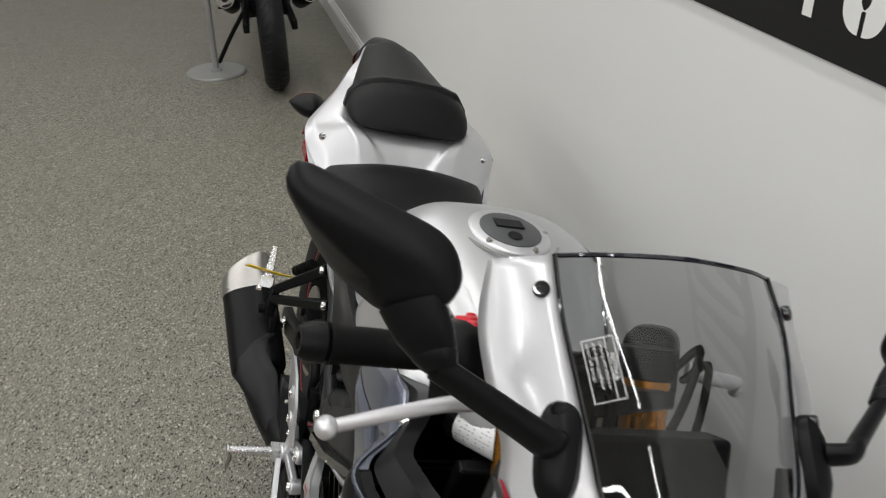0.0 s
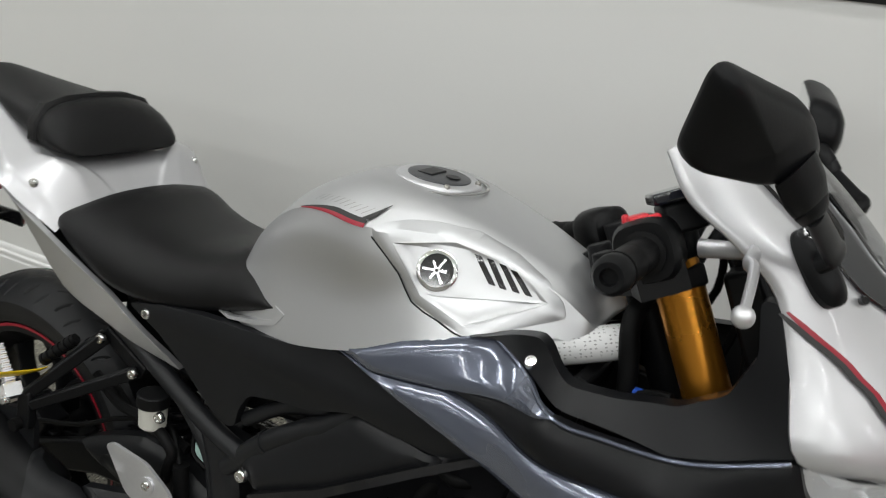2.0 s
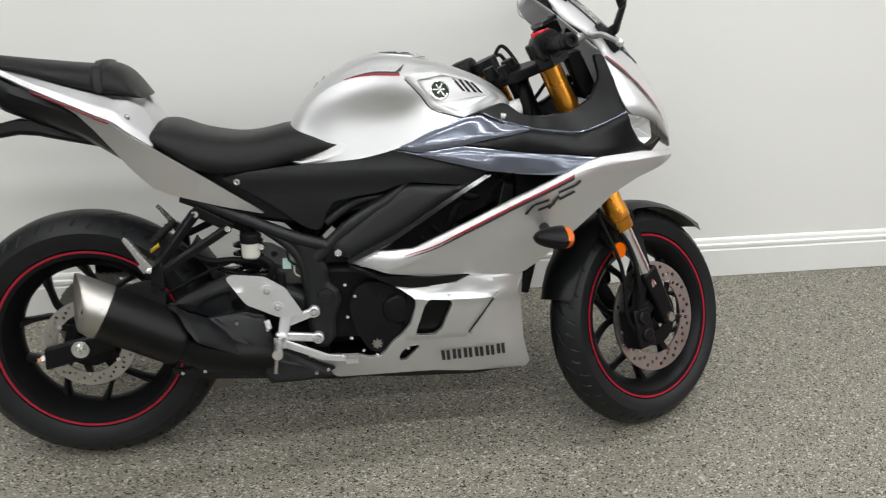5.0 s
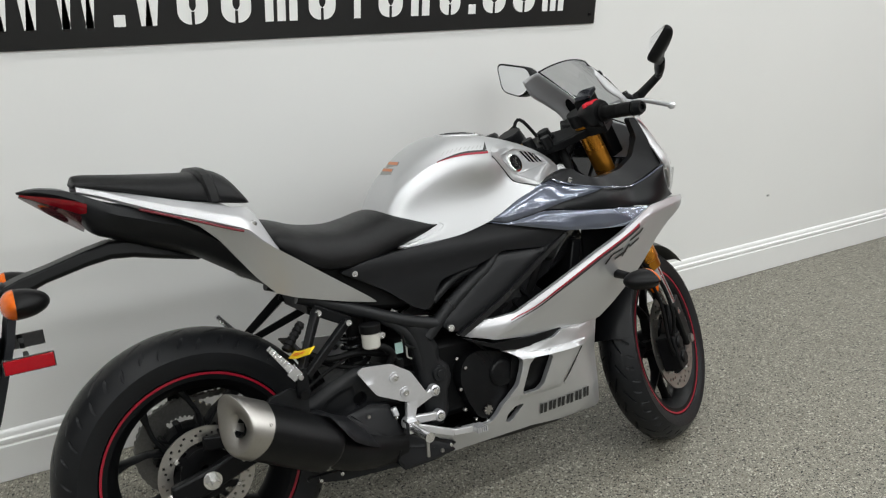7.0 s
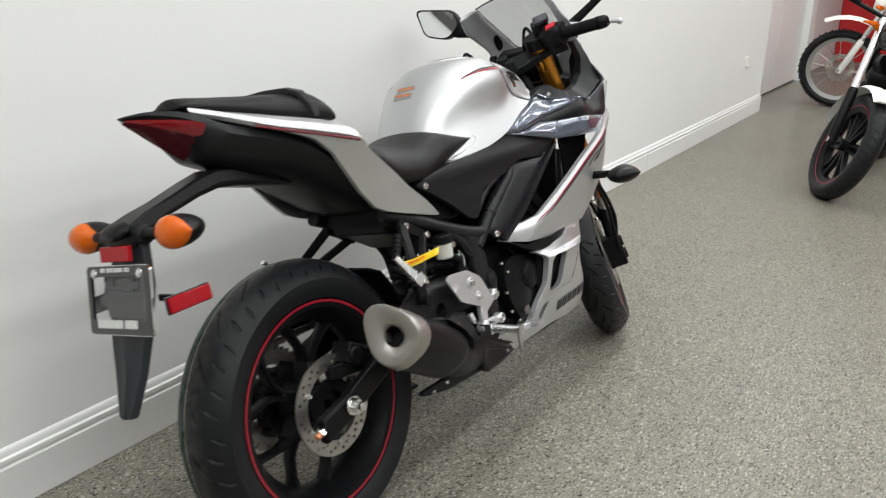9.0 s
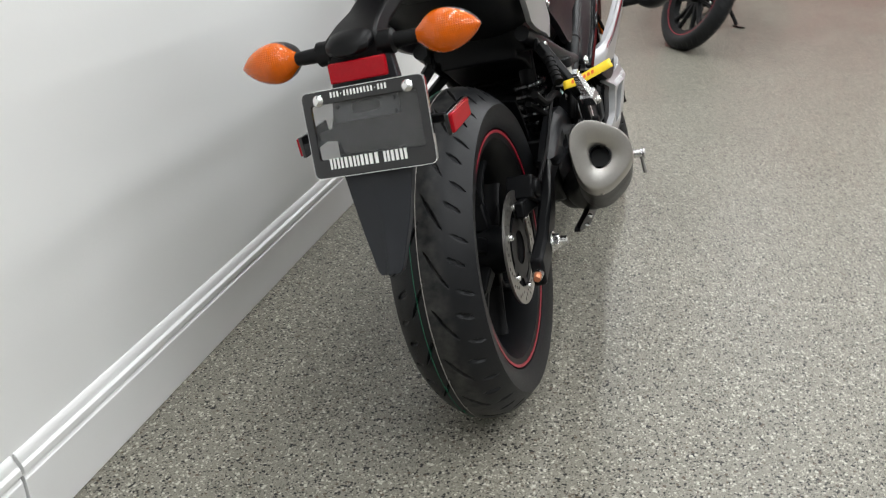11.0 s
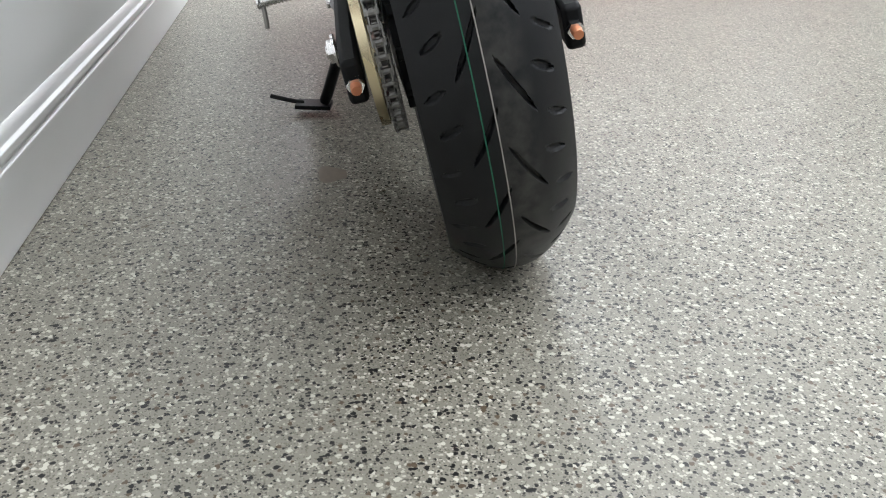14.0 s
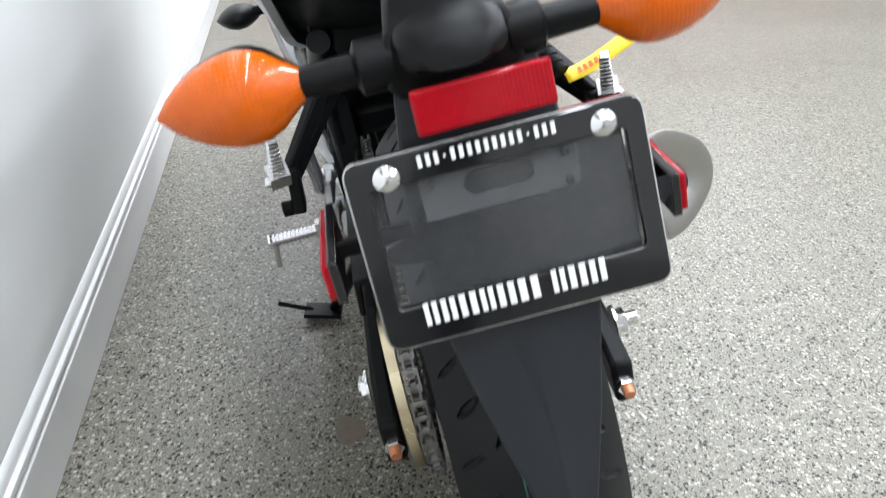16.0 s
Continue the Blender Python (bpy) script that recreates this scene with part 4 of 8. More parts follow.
# -- engine --
eng = part("engine", add_box(bmesh.new(), (0.66, 0, 0.37), (0.26, 0.22, 0.20)), M_BLACK, bike, "black engine", bevel=0.02)
bm = bmesh.new()
add_beam(bm, (0.74, 0, 0.42), (0.86, 0, 0.56), 0.26, 0.16, 0.26, 0.14)
part("cylinder_block", bm, M_BLACK, eng, bevel=0.004)
for i in range(6):
    p = Vector((0.72, 0, 0.40)).lerp(Vector((0.84, 0, 0.53)), i / 5)
    bm = bmesh.new()
    add_beam(bm, p + Vector((0, -0.14, 0)), p + Vector((0, 0.14, 0)), 0.17, 0.006, up=(0.68, 0, 0.73))
    part("fin", bm, M_BLACK, eng)
bm = bmesh.new()
add_loft(bm, [[(x, y, z) for x, z in ((0.375, 0.300), (0.375, 0.385), (0.440, 0.420), (0.560, 0.420), (0.560, 0.235), (0.440, 0.225))] for y in (-0.098, 0.098)])
part("gear_case", bm, M_BLACK, eng, bevel=0.012)
COVER = [(0.606, 0.376), (0.622, 0.318), (0.657, 0.260), (0.696, 0.262), (0.735, 0.310), (0.759, 0.349), (0.767, 0.385), (0.752, 0.406), (0.717, 0.424), (0.659, 0.436), (0.622, 0.420)]
bm = panel_bm(COVER, lambda x, z: 0.155 - 0.9 * ((x - 0.69) ** 2 + (z - 0.345) ** 2), -1, 0.05, corner=0.02)
cov = part("clutch_cover", bm, M_BLACK, eng, "black engine side cover", bevel=0.006)
bm = bmesh.new()
add_cyl(bm, (0.722, -0.140, 0.368), (0.722, -0.163, 0.368), 0.036, rings=((0, 0.040), (0.75, 0.036), (0.92, 0.033), (1.0, 0.028)), seg=36)
part("cover_boss", bm, M_BLACK, cov, bevel=0.001)
for k in range(3):
    bm = bmesh.new()
    add_beam(bm, (0.655 + 0.014 * k, -0.146, 0.428 - 0.003 * k), (0.676 + 0.014 * k, -0.150, 0.398 - 0.003 * k), 0.006, 0.012)
    part("cover_rib", bm, M_BLACK, eng, bevel=0.002)
for x, z in ((0.622, 0.402), (0.604, 0.352), (0.612, 0.300), (0.640, 0.268), (0.672, 0.255), (0.745, 0.268), (0.600, 0.430)):
    bolt(cov, (x, -0.150, z), (0, -1, 0), 0.0050)
bm = bmesh.new()
for k in range(8):
    a = 2 * math.pi * k / 8
    add_beam(bm, (0.672, -0.160, 0.286), (0.672 + math.cos(a) * 0.012, -0.160, 0.286 + math.sin(a) * 0.012), 0.004, 0.005, up=(0, 1, 0))
part("filler_knob", bm, M_STEEL, cov)
bm = panel_bm([(0.50, 0.36), (0.56, 0.43), (0.70, 0.42), (0.74, 0.35), (0.70, 0.27), (0.60, 0.26), (0.52, 0.29)], lambda x, z: 0.150, 1, 0.05, corner=0.02)
part("alternator_cover", bm, M_BLACK, eng, "black engine side cover", bevel=0.006)
# radiator behind the fairing and hoses
bm = bmesh.new()
add_beam(bm, (0.925, 0, 0.38), (0.985, 0, 0.66), 0.30, 0.03, up=(0, 1, 0))
add_beam(bm, (0.925, 0, 0.38), (0.985, 0, 0.66), 0.03, 0.30, up=(0, 1, 0))
add_beam(bm, (0.985, 0, 0.60), (1.010, 0, 0.79), 0.20, 0.02, up=(0, 1, 0))
add_beam(bm, (0.985, 0, 0.60), (1.010, 0, 0.79), 0.02, 0.20, up=(0, 1, 0))
rad = part("radiator", bm, M_BLACK, bike, "black radiator behind the fairing", bevel=0.004)
bm = bmesh.new()
add_tube(bm, [(0.90, -0.12, 0.66), (0.86, -0.13, 0.60), (0.84, -0.12, 0.55), (0.80, -0.10, 0.50)], 0.014)
add_tube(bm, [(0.95, -0.10, 0.64), (0.90, -0.14, 0.63), (0.87, -0.14, 0.64)], 0.011)
part("coolant_hose", bm, M_RUBBER, rad)
# under-tank fill: airbox and battery tray
bm = bmesh.new()
add_loft(bm, [[(x, y, z) for y, z in ((-w, z0), (w, z0), (w * 0.9, z1), (-w * 0.9, z1))] for x, w, z0, z1 in ((0.27, 0.10, 0.60, 0.70), (0.48, 0.115, 0.57, 0.70), (0.70, 0.12, 0.60, 0.76), (0.86, 0.10, 0.66, 0.80))])
part("airbox", bm, M_PLASTIC, bike, bevel=0.01)

# -- tank --
TANK = [
    (0.482, [(0, 0.782), (0.035, 0.780), (0.058, 0.770), (0.074, 0.755), (0.084, 0.738), (0.092, 0.712)]),
    (0.500, [(0, 0.818), (0.042, 0.814), (0.072, 0.802), (0.084, 0.784), (0.098, 0.755), (0.106, 0.708)]),
    (0.537, [(0, 0.866), (0.050, 0.862), (0.088, 0.846), (0.100, 0.820), (0.106, 0.775), (0.122, 0.707)]),
    (0.594, [(0, 0.914), (0.064, 0.909), (0.110, 0.887), (0.122, 0.856), (0.124, 0.800), (0.140, 0.713)]),
    (0.662, [(0, 0.946), (0.082, 0.939), (0.137, 0.906), (0.143, 0.872), (0.136, 0.812), (0.150, 0.727)]),
    (0.735, [(0, 0.950), (0.092, 0.943), (0.153, 0.907), (0.155, 0.870), (0.143, 0.820), (0.155, 0.748)]),
    (0.812, [(0, 0.938), (0.074, 0.932), (0.112, 0.910), (0.129, 0.872), (0.141, 0.835), (0.155, 0.778)]),
    (0.885, [(0, 0.917), (0.060, 0.912), (0.090, 0.897), (0.106, 0.864), (0.124, 0.836), (0.150, 0.806)]),
    (0.950, [(0, 0.890), (0.052, 0.886), (0.078, 0.874), (0.088, 0.856), (0.096, 0.838), (0.104, 0.822)]),
    (0.990, [(0, 0.862), (0.048, 0.858), (0.070, 0.850), (0.074, 0.840), (0.077, 0.831), (0.080, 0.822)]),
    (1.006, [(0, 0.838), (0.040, 0.836), (0.058, 0.832), (0.060, 0.829), (0.062, 0.826), (0.064, 0.822)]),
]


def tank_ring(x):
    xs = [s[0] for s in TANK]
    out = []
    for k in range(6):
        out.append((float(np.interp(x, xs, [s[1][k][0] for s in TANK])), float(np.interp(x, xs, [s[1][k][1] for s in TANK]))))
    return out


def on_skin(x, f, lift):
    """A place on the tank's skin at length x, a way f inwards (or, negative, down) from the shoulder crease."""
    fine = resample([[Vector((a, y, z)) for y, z in r] for a, r in TANK], 5)
    i = max(k for k in range(len(fine) - 1) if fine[k][0].x <= x)
    t = (x - fine[i][0].x) / (fine[i + 1][0].x - fine[i][0].x)
    ring = [p.lerp(q, t) for p, q in zip(fine[i], fine[i + 1])]
    line = curve_pts(ring[:3], 4)[::-1] if f >= 0 else curve_pts(ring[2:], 4)
    left = abs(f)
    for p, q in zip(line, line[1:]):
        d = (q - p).length
        if left <= d:
            e = (q - p).normalized()
            n = Vector((0, e.z, -e.y)) if f >= 0 else Vector((0, -e.z, e.y))
            if n.y < 0:
                n = -n
            return p + e * left + n * lift
        left -= d
    return line[-1]


def tank_skin():
    fine = resample([[Vector((x, y, z)) for y, z in r] for x, r in TANK], 5)
    secs = []
    for ring in fine:
        half = curve_pts(ring[:3], 4)[:-1] + curve_pts(ring[2:], 4)
        full = [Vector((p.x, -p.y, p.z)) for p in half[::-1]] + half[1:]
        secs.append(full)
    bm = bmesh.new()
    add_loft(bm, secs, cap=False, closed=False)
    bmesh.ops.remove_doubles(bm, verts=bm.verts, dist=1e-5)
    ext = bmesh.ops.extrude_edge_only(bm, edges=[e for e in bm.edges if e.is_boundary])
    for v in ext["geom"]:
        if isinstance(v, bmesh.types.BMVert):
            v.co.y *= 0.90
            v.co.z += 0.004
    return bm


tank = part("fuel_tank", tank_skin(), M_SILVER, bike, "satin silver fuel tank with sharp shoulders", sharp=30)
# front cover panel with vents and round badge
CVR = [(0.745, 0.898), (0.783, 0.860), (0.805, 0.832), (0.843, 0.820), (0.889, 0.811), (0.926, 0.828), (0.974, 0.846), (0.966, 0.862), (0.942, 0.881), (0.900, 0.902), (0.850, 0.918), (0.801, 0.922), (0.772, 0.920), (0.742, 0.911)]
FACET = [(0.770, 0.895), (0.834, 0.906), (0.888, 0.894), (0.922, 0.881), (0.952, 0.860), (0.874, 0.822), (0.814, 0.842)]
SKIN = [(ring[0].x, sorted((p.z, p.y) for p in curve_pts(ring[:3], 4)[:-1] + curve_pts(ring[2:], 4))) for ring in resample([[Vector((x, y, z)) for y, z in r] for x, r in TANK], 5)]


def skin_y(x, z):
    """Half width of the tank's smooth skin at (x, z)."""
    k = max(0, min(len(SKIN) - 2, sum(1 for s in SKIN if s[0] <= x) - 1))
    ys = [float(np.interp(z, [p[0] for p in s[1]], [p[1] for p in s[1]])) for s in SKIN[k:k + 2]]
    f = max(0.0, min(1.0, (x - SKIN[k][0]) / max(1e-6, SKIN[k + 1][0] - SKIN[k][0])))
    return ys[0] + (ys[1] - ys[0]) * f


def plane3(a, b, c):
    """y = p + q x + r z through three places on the skin."""
    m = np.array([[1, x, z] for x, z in (a, b, c)])
    return np.linalg.solve(m, [skin_y(x, z) + 0.0025 for x, z in (a, b, c)])


FOLD = (FACET[6], FACET[4])
PLANES = (plane3(FACET[6], FACET[4], FACET[1]), plane3(FACET[6], FACET[4], FACET[5]))


def cover_y(x, z):
    """The cover: a proud rim with a sunk badge facet that folds along a line."""
    base = skin_y(x, z)
    above = z > FOLD[0][1] + (FOLD[1][1] - FOLD[0][1]) * (x - FOLD[0][0]) / (FOLD[1][0] - FOLD[0][0])
    p, q, r = PLANES[0 if above else 1]
    low = max(base + 0.0008, min(base + 0.0050, p + q * x + r * z - 0.0010))
    k = max(0.0, min(1.0, in_outline(x, z, FACET) / 0.004))
    edge = max(0.0, 1.0 - in_outline(x, z, CVR) / 0.013)
    return (base + 0.0048 - 0.0038 * edge * edge) * (1 - k) + low * k


covers = [part("tank_cover", pierced_bm(CVR, [], cover_y, s, 0.005, cell=0.0055, lines=[FACET + FACET[:1], list(FOLD)]), M_SILVER, bike, "pale silver front tank cover", sharp=24) for s in (-1, 1)]
VENTS = ((0.856, 0.897, 0.884, 0.868), (0.871, 0.895, 0.897, 0.866), (0.886, 0.892, 0.912, 0.865), (0.900, 0.888, 0.926, 0.864))
for s, cv in zip((-1, 1), covers):
    for x0, z0, x1, z1 in VENTS:
        bm = panel_bm([(x0, z0), (x0 + 0.008, z0 - 0.001), (x1 + 0.006, z1 - 0.001), (x1 - 0.002, z1)], lambda a, b: cover_y(a, b) + 0.0012, s, 0.004, cell=0.006, corner=0.001)
        part("vent_slot", bm, M_GLOSSBLK, cv)
    bx, bz = 0.823, 0.871
    by = cover_y(bx, bz) - 0.001
    nrm = Vector((-PLANES[0][1], 1.0, -PLANES[0][2])).normalized()
    nrm.y *= s
    bm = bmesh.new()
    p = Vector((bx, s * by, bz))
    add_cyl(bm, p, p + nrm * 0.006, 0.024, rings=((0, 0.0245), (0.8, 0.0245), (1.0, 0.0225)), seg=40)
    bd = part("badge", bm, M_CHROME, cv, "round chrome-rimmed badge")
    bm = bmesh.new()
    add_cyl(bm, p + nrm * 0.0055, p + nrm * 0.0068, 0.0200, seg=36)
    part("badge_face", bm, M_GLOSSBLK, cv)
    bm = bmesh.new()
    a_, b_, d_ = basis(nrm)
    for k in range(6):
        an = math.pi * k / 3
        dv = a_ * math.cos(an) + b_ * math.sin(an)
        add_beam(bm, p + nrm * 0.0068 + dv * 0.002, p + nrm * 0.0068 + dv * (0.017 if k % 2 else 0.012), 0.0028, 0.0014, up=nrm)
    part("badge_spokes", bm, M_CHROME, cv)
    # dark tube standing in for the shadow in the joint along the cover's rear edge
    bm = bmesh.new()
    add_tube(bm, [Vector((x - 0.0012, s * (skin_y(x, z) + 0.0012), z - 0.001)) for x, z in CVR[:6]], 0.0011, seg=6, n=2)
    part("cover_seam_shade", bm, M_DGREY, cv)
    # shoulder pinstripe: red on the crease, black above it, with a short upstroke
    for f0, f1, mat, nm, lab in ((-0.0020, 0.0030, M_RED, "red_stripe", "red pinstripe"), (0.0030, 0.0105, M_INK, "black_stripe", "black pinstripe")):
        bm = bmesh.new()
        prev = None
        for x in np.linspace(0.612, 0.733, 19):
            w = min(1.0, 0.12 + 0.88 * (x - 0.612) / 0.075)
            row = []
            for f in (f0, (f0 + f1) / 2, f1):
                q = on_skin(x - (0.004 if f > 0.01 else 0), f * w, 0.0016)
                row.append(bm.verts.new((q.x, s * q.y, q.z)))
            if prev:
                for k in range(2):
                    bm.faces.new((prev[k], prev[k + 1], row[k + 1], row[k]))
            prev = row
        part(nm, bm, mat, tank, lab, sharp=80)
    bm = bmesh.new()
    prev = None
    for t in np.linspace(0, 1, 6):
        row = []
        for dx in (-1, 1):
            q = on_skin(0.729 + 0.018 * t + dx * 0.0058 * (1 - 0.9 * t), 0.010 + 0.028 * t, 0.0018)
            row.append(bm.verts.new((q.x, s * q.y, q.z)))
        if prev:
            bm.faces.new((prev[0], prev[1], row[1], row[0]))
        prev = row
    part("black_stripe", bm, M_INK, tank)
    for k in range(11):
        x = 0.628 + 0.010 * k
        bm = bmesh.new()
        ends = [on_skin(x + dx, f, 0.0014) for dx, f in ((0, 0.016), (0.0012, 0.016), (0.013, 0.026 + 0.0004 * k), (0.0118, 0.026 + 0.0004 * k))]
        bm.faces.new([bm.verts.new((q.x, s * q.y, q.z)) for q in ends])
        part("hatch_line", bm, M_GREY, tank)
# filler cap
cp, cn = Vector((0.740, 0.0, 0.9445)), Vector((0.06, 0, 1)).normalized()
bm = bmesh.new()
add_cyl(bm, cp - cn * 0.004, cp + cn * 0.006, 0.055, rings=((0, 0.057), (0.6, 0.057), (0.85, 0.0555), (1, 0.053)), seg=56)
cap = part("filler_cap", bm, M_CAST, bike, "round aluminium filler cap with a dark centre")
bm = bmesh.new()
add_cyl(bm, cp + cn * 0.005, cp + cn * 0.0085, 0.042, rings=((0, 0.042), (0.7, 0.042), (1, 0.040)), seg=48)
part("cap_centre", bm, M_CAPGREY, cap, "dark grey cap centre")
bm = bmesh.new()
add_box(bm, cp + cn * 0.009 + Vector((-0.012, 0, 0)), (0.022, 0.040, 0.004))
add_cyl(bm, cp + cn * 0.008 + Vector((0.02, 0, 0)), cp + cn * 0.0098 + Vector((0.02, 0, 0)), 0.010, seg=20)
part("key_flap", bm, M_DGREY, cap, bevel=0.001)
for k in range(5):
    a = 2 * math.pi * k / 5 + 0.4
    bolt(cap, cp + cn * 0.004 + Vector((math.cos(a) * 0.0515, math.sin(a) * 0.0515, 0)), cn, 0.0042, M_STEEL, h=0.004)
bm = bmesh.new()
add_revolve(bm, [(0.064, 0.0), (0.068, 0.0), (0.068, 0.002), (0.064, 0.002)], seg=56)
part("cap_rim_groove", bm, M_GREY, cap, matrix=Matrix.Translation(cp - cn * 0.0022) @ Matrix.Rotation(radians(90), 4, "X"))
# orange warning stickers on the tank's rear
for i, (x, y) in enumerate(((0.565, 0.020), (0.548, 0.020))):
    z = float(np.interp(x, [t_[0] for t_ in TANK], [t_[1][0][1] for t_ in TANK])) + 0.0004
    sl = 0.95
    m = Matrix.Translation((x, y, z + 0.0022)) @ Matrix.Rotation(-sl, 4, "Y")
    bm = bmesh.new()
    add_box(bm, (0, 0, 0), (0.018, 0.055, 0.0012))
    st = part("warning_sticker", bm, M_GREY, tank, "small grey and orange warning sticker", matrix=m)
    bm = bmesh.new()
    add_box(bm, (0.004, 0, 0.0008), (0.007, 0.05, 0.0008))
    part("sticker_band", bm, M_COPPER, tank, matrix=m)

# -- seats --
SEAT = [  # x, top z, half width at top, half width below, lower z
    (0.184, 0.786, 0.090, 0.140, 0.768), (0.194, 0.806, 0.108, 0.158, 0.756), (0.230, 0.806, 0.114, 0.160, 0.730), (0.290, 0.786, 0.114, 0.152, 0.694),
    (0.370, 0.775, 0.106, 0.143, 0.684), (0.430, 0.782, 0.098, 0.133, 0.690), (0.475, 0.793, 0.094, 0.127, 0.702), (0.505, 0.794, 0.096, 0.127, 0.712), (0.535, 0.786, 0.104, 0.129, 0.722), (0.570, 0.772, 0.116, 0.132, 0.735), (0.598, 0.760, 0.124, 0.1335, 0.744)]


def closed_ring(half):
    """A full ring from a half that starts and ends on the middle line."""
    return half + [Vector((p.x, -p.y, p.z)) for p in half[1:-1][::-1]]


secs = []
for row in resample([[Vector((a[0], 0, a[1])), Vector((a[0], a[2] * 0.6, a[1] - 0.003)), Vector((a[0], a[2], a[1] - 0.012)), Vector((a[0], a[3] * 0.97, a[1] - 0.38 * (a[1] - a[4]))),
                      Vector((a[0], a[3], a[4] + 0.012)), Vector((a[0], a[3] * 0.96, a[4])), Vector((a[0], 0, a[4] + 0.006))] for a in SEAT], 4):
    secs.append(closed_ring(list(row)))
bm = bmesh.new()
add_loft(bm, secs)
part("rider_seat", bm, M_SEAT, bike, "black vinyl rider seat", subsurf=1, sharp=80)
both_sides("seat_trim", [(0.596, 0.758), (0.606, 0.750), (0.594, 0.738), (0.560, 0.727), (0.512, 0.716), (0.490, 0.7165), (0.512, 0.7120), (0.565, 0.7215), (0.602, 0.733), (0.616, 0.752)][::-1],
           field([(0.49, 0.715, 0.125), (0.60, 0.75, 0.136), (0.55, 0.72, 0.134)]), M_SILVER, bike, "thin silver edge of the seat", thick=0.01, bevel=0.001, corner=0.001)

PIL = [(-0.170, 0.944, 0.032, 0.042, 0.928), (-0.156, 0.952, 0.042, 0.054, 0.924), (-0.08, 0.945, 0.062, 0.076, 0.908), (0.0, 0.938, 0.082, 0.097, 0.886), (0.060, 0.934, 0.092, 0.110, 0.873),
       (0.074, 0.936, 0.098, 0.116, 0.870), (0.100, 0.936, 0.100, 0.122, 0.866), (0.128, 0.922, 0.098, 0.122, 0.862), (0.152, 0.894, 0.092, 0.112, 0.858), (0.166, 0.866, 0.070, 0.090, 0.856)]
secs = []
for row in resample([[Vector((a[0], 0, a[1])), Vector((a[0], a[2] * 0.6, a[1] - 0.004)), Vector((a[0], a[2], a[1] - 0.016)), Vector((a[0], a[3] * 0.99, a[1] - 0.55 * (a[1] - a[4]))),
                      Vector((a[0], a[3], a[4] + 0.005)), Vector((a[0], a[3] * 0.96, a[4])), Vector((a[0], 0, a[4]))] for a in PIL], 4):
    secs.append(closed_ring(list(row)))
bm = bmesh.new()
add_loft(bm, secs)
pill = part("pillion_seat", bm, M_SEAT, bike, "black vinyl pillion pad with a strap", subsurf=1, sharp=80)
bm = bmesh.new()
strap = []
for x in (0.066, 0.071, 0.087, 0.092):
    zt = float(np.interp(x, [a[0] for a in PIL], [a[1] for a in PIL]))
    up = 0.0055 if 0.068 < x < 0.09 else -0.002
    strap.append(closed_ring([Vector((x, 0, zt + up)), Vector((x, 0.060, zt - 0.003 + up)), Vector((x, 0.098, zt - 0.014 + up)), Vector((x + 0.004, 0.1145 + up, zt - 0.036)), Vector((x + 0.008, 0.119 + up, 0.872)), Vector((x, 0, 0.872))]))
add_loft(bm, strap)
part("strap", bm, M_SEAT, pill, "sewn-on grab strap", sharp=30, bevel=0.001)

# -- tail --
TAIL = [  # x: half section from the middle outwards and down
    (-0.165, [(0, 0.932), (0.036, 0.934), (0.054, 0.929), (0.058, 0.921), (0.052, 0.916)]),
    (-0.125, [(0, 0.918), (0.045, 0.922), (0.066, 0.918), (0.072, 0.908), (0.066, 0.903)]),
    (-0.075, [(0, 0.903), (0.070, 0.908), (0.094, 0.899), (0.100, 0.888), (0.092, 0.882)]),
    (-0.02, [(0, 0.886), (0.092, 0.893), (0.117, 0.881), (0.125, 0.867), (0.116, 0.860)]),
    (0.04, [(0, 0.868), (0.112, 0.878), (0.146, 0.863), (0.159, 0.847), (0.150, 0.839)]),
    (0.09, [(0, 0.858), (0.124, 0.866), (0.172, 0.847), (0.187, 0.829), (0.178, 0.820)]),
    (0.125, [(0, 0.852), (0.128, 0.858), (0.178, 0.836), (0.193, 0.815), (0.184, 0.806)]),
    (0.150, [(0, 0.846), (0.118, 0.852), (0.172, 0.814), (0.184, 0.794), (0.176, 0.786)]),
    (0.172, [(0, 0.826), (0.100, 0.832), (0.156, 0.796), (0.172, 0.776), (0.166, 0.770)]),
    (0.196, [(0, 0.786), (0.092, 0.790), (0.146, 0.770), (0.162, 0.758), (0.156, 0.752)])]
secs = []
for row in resample([[Vector((x, y, z)) for y, z in r] for x, r in TAIL], 4):
    half = []
    for k, (p, q) in enumerate(zip(row[:-1], row[1:])):
        cuts = 20 if k == 0 else 8 if k == 1 else 3
        half += [p.lerp(q, c / cuts) for c in range(cuts)]
    half.append(row[-1].copy())
    for p in half:
        if p.x > 0.10:
            edge = 0.132 - 1.15 * max(0.0, p.x - 0.118)
            p.z -= 0.0085 * max(0.0, min(1.0, (edge - p.y) / 0.011)) * min(1.0, (p.x - 0.10) / 0.02)
    secs.append([Vector((p.x, -p.y, p.z)) for p in half[1:][::-1]] + half)
bm = bmesh.new()
add_loft(bm, secs, cap=False, closed=False)
tail = part("tail_cowl", bm, M_PEARL, bike, "pale silver tail cowl round the pillion pad", sharp=34)
for s in (-1, 1):
    bolt(tail, (0.147, 0.1625 * s, 0.8225), (0.4, s * 0.4, 0.9), 0.0075)
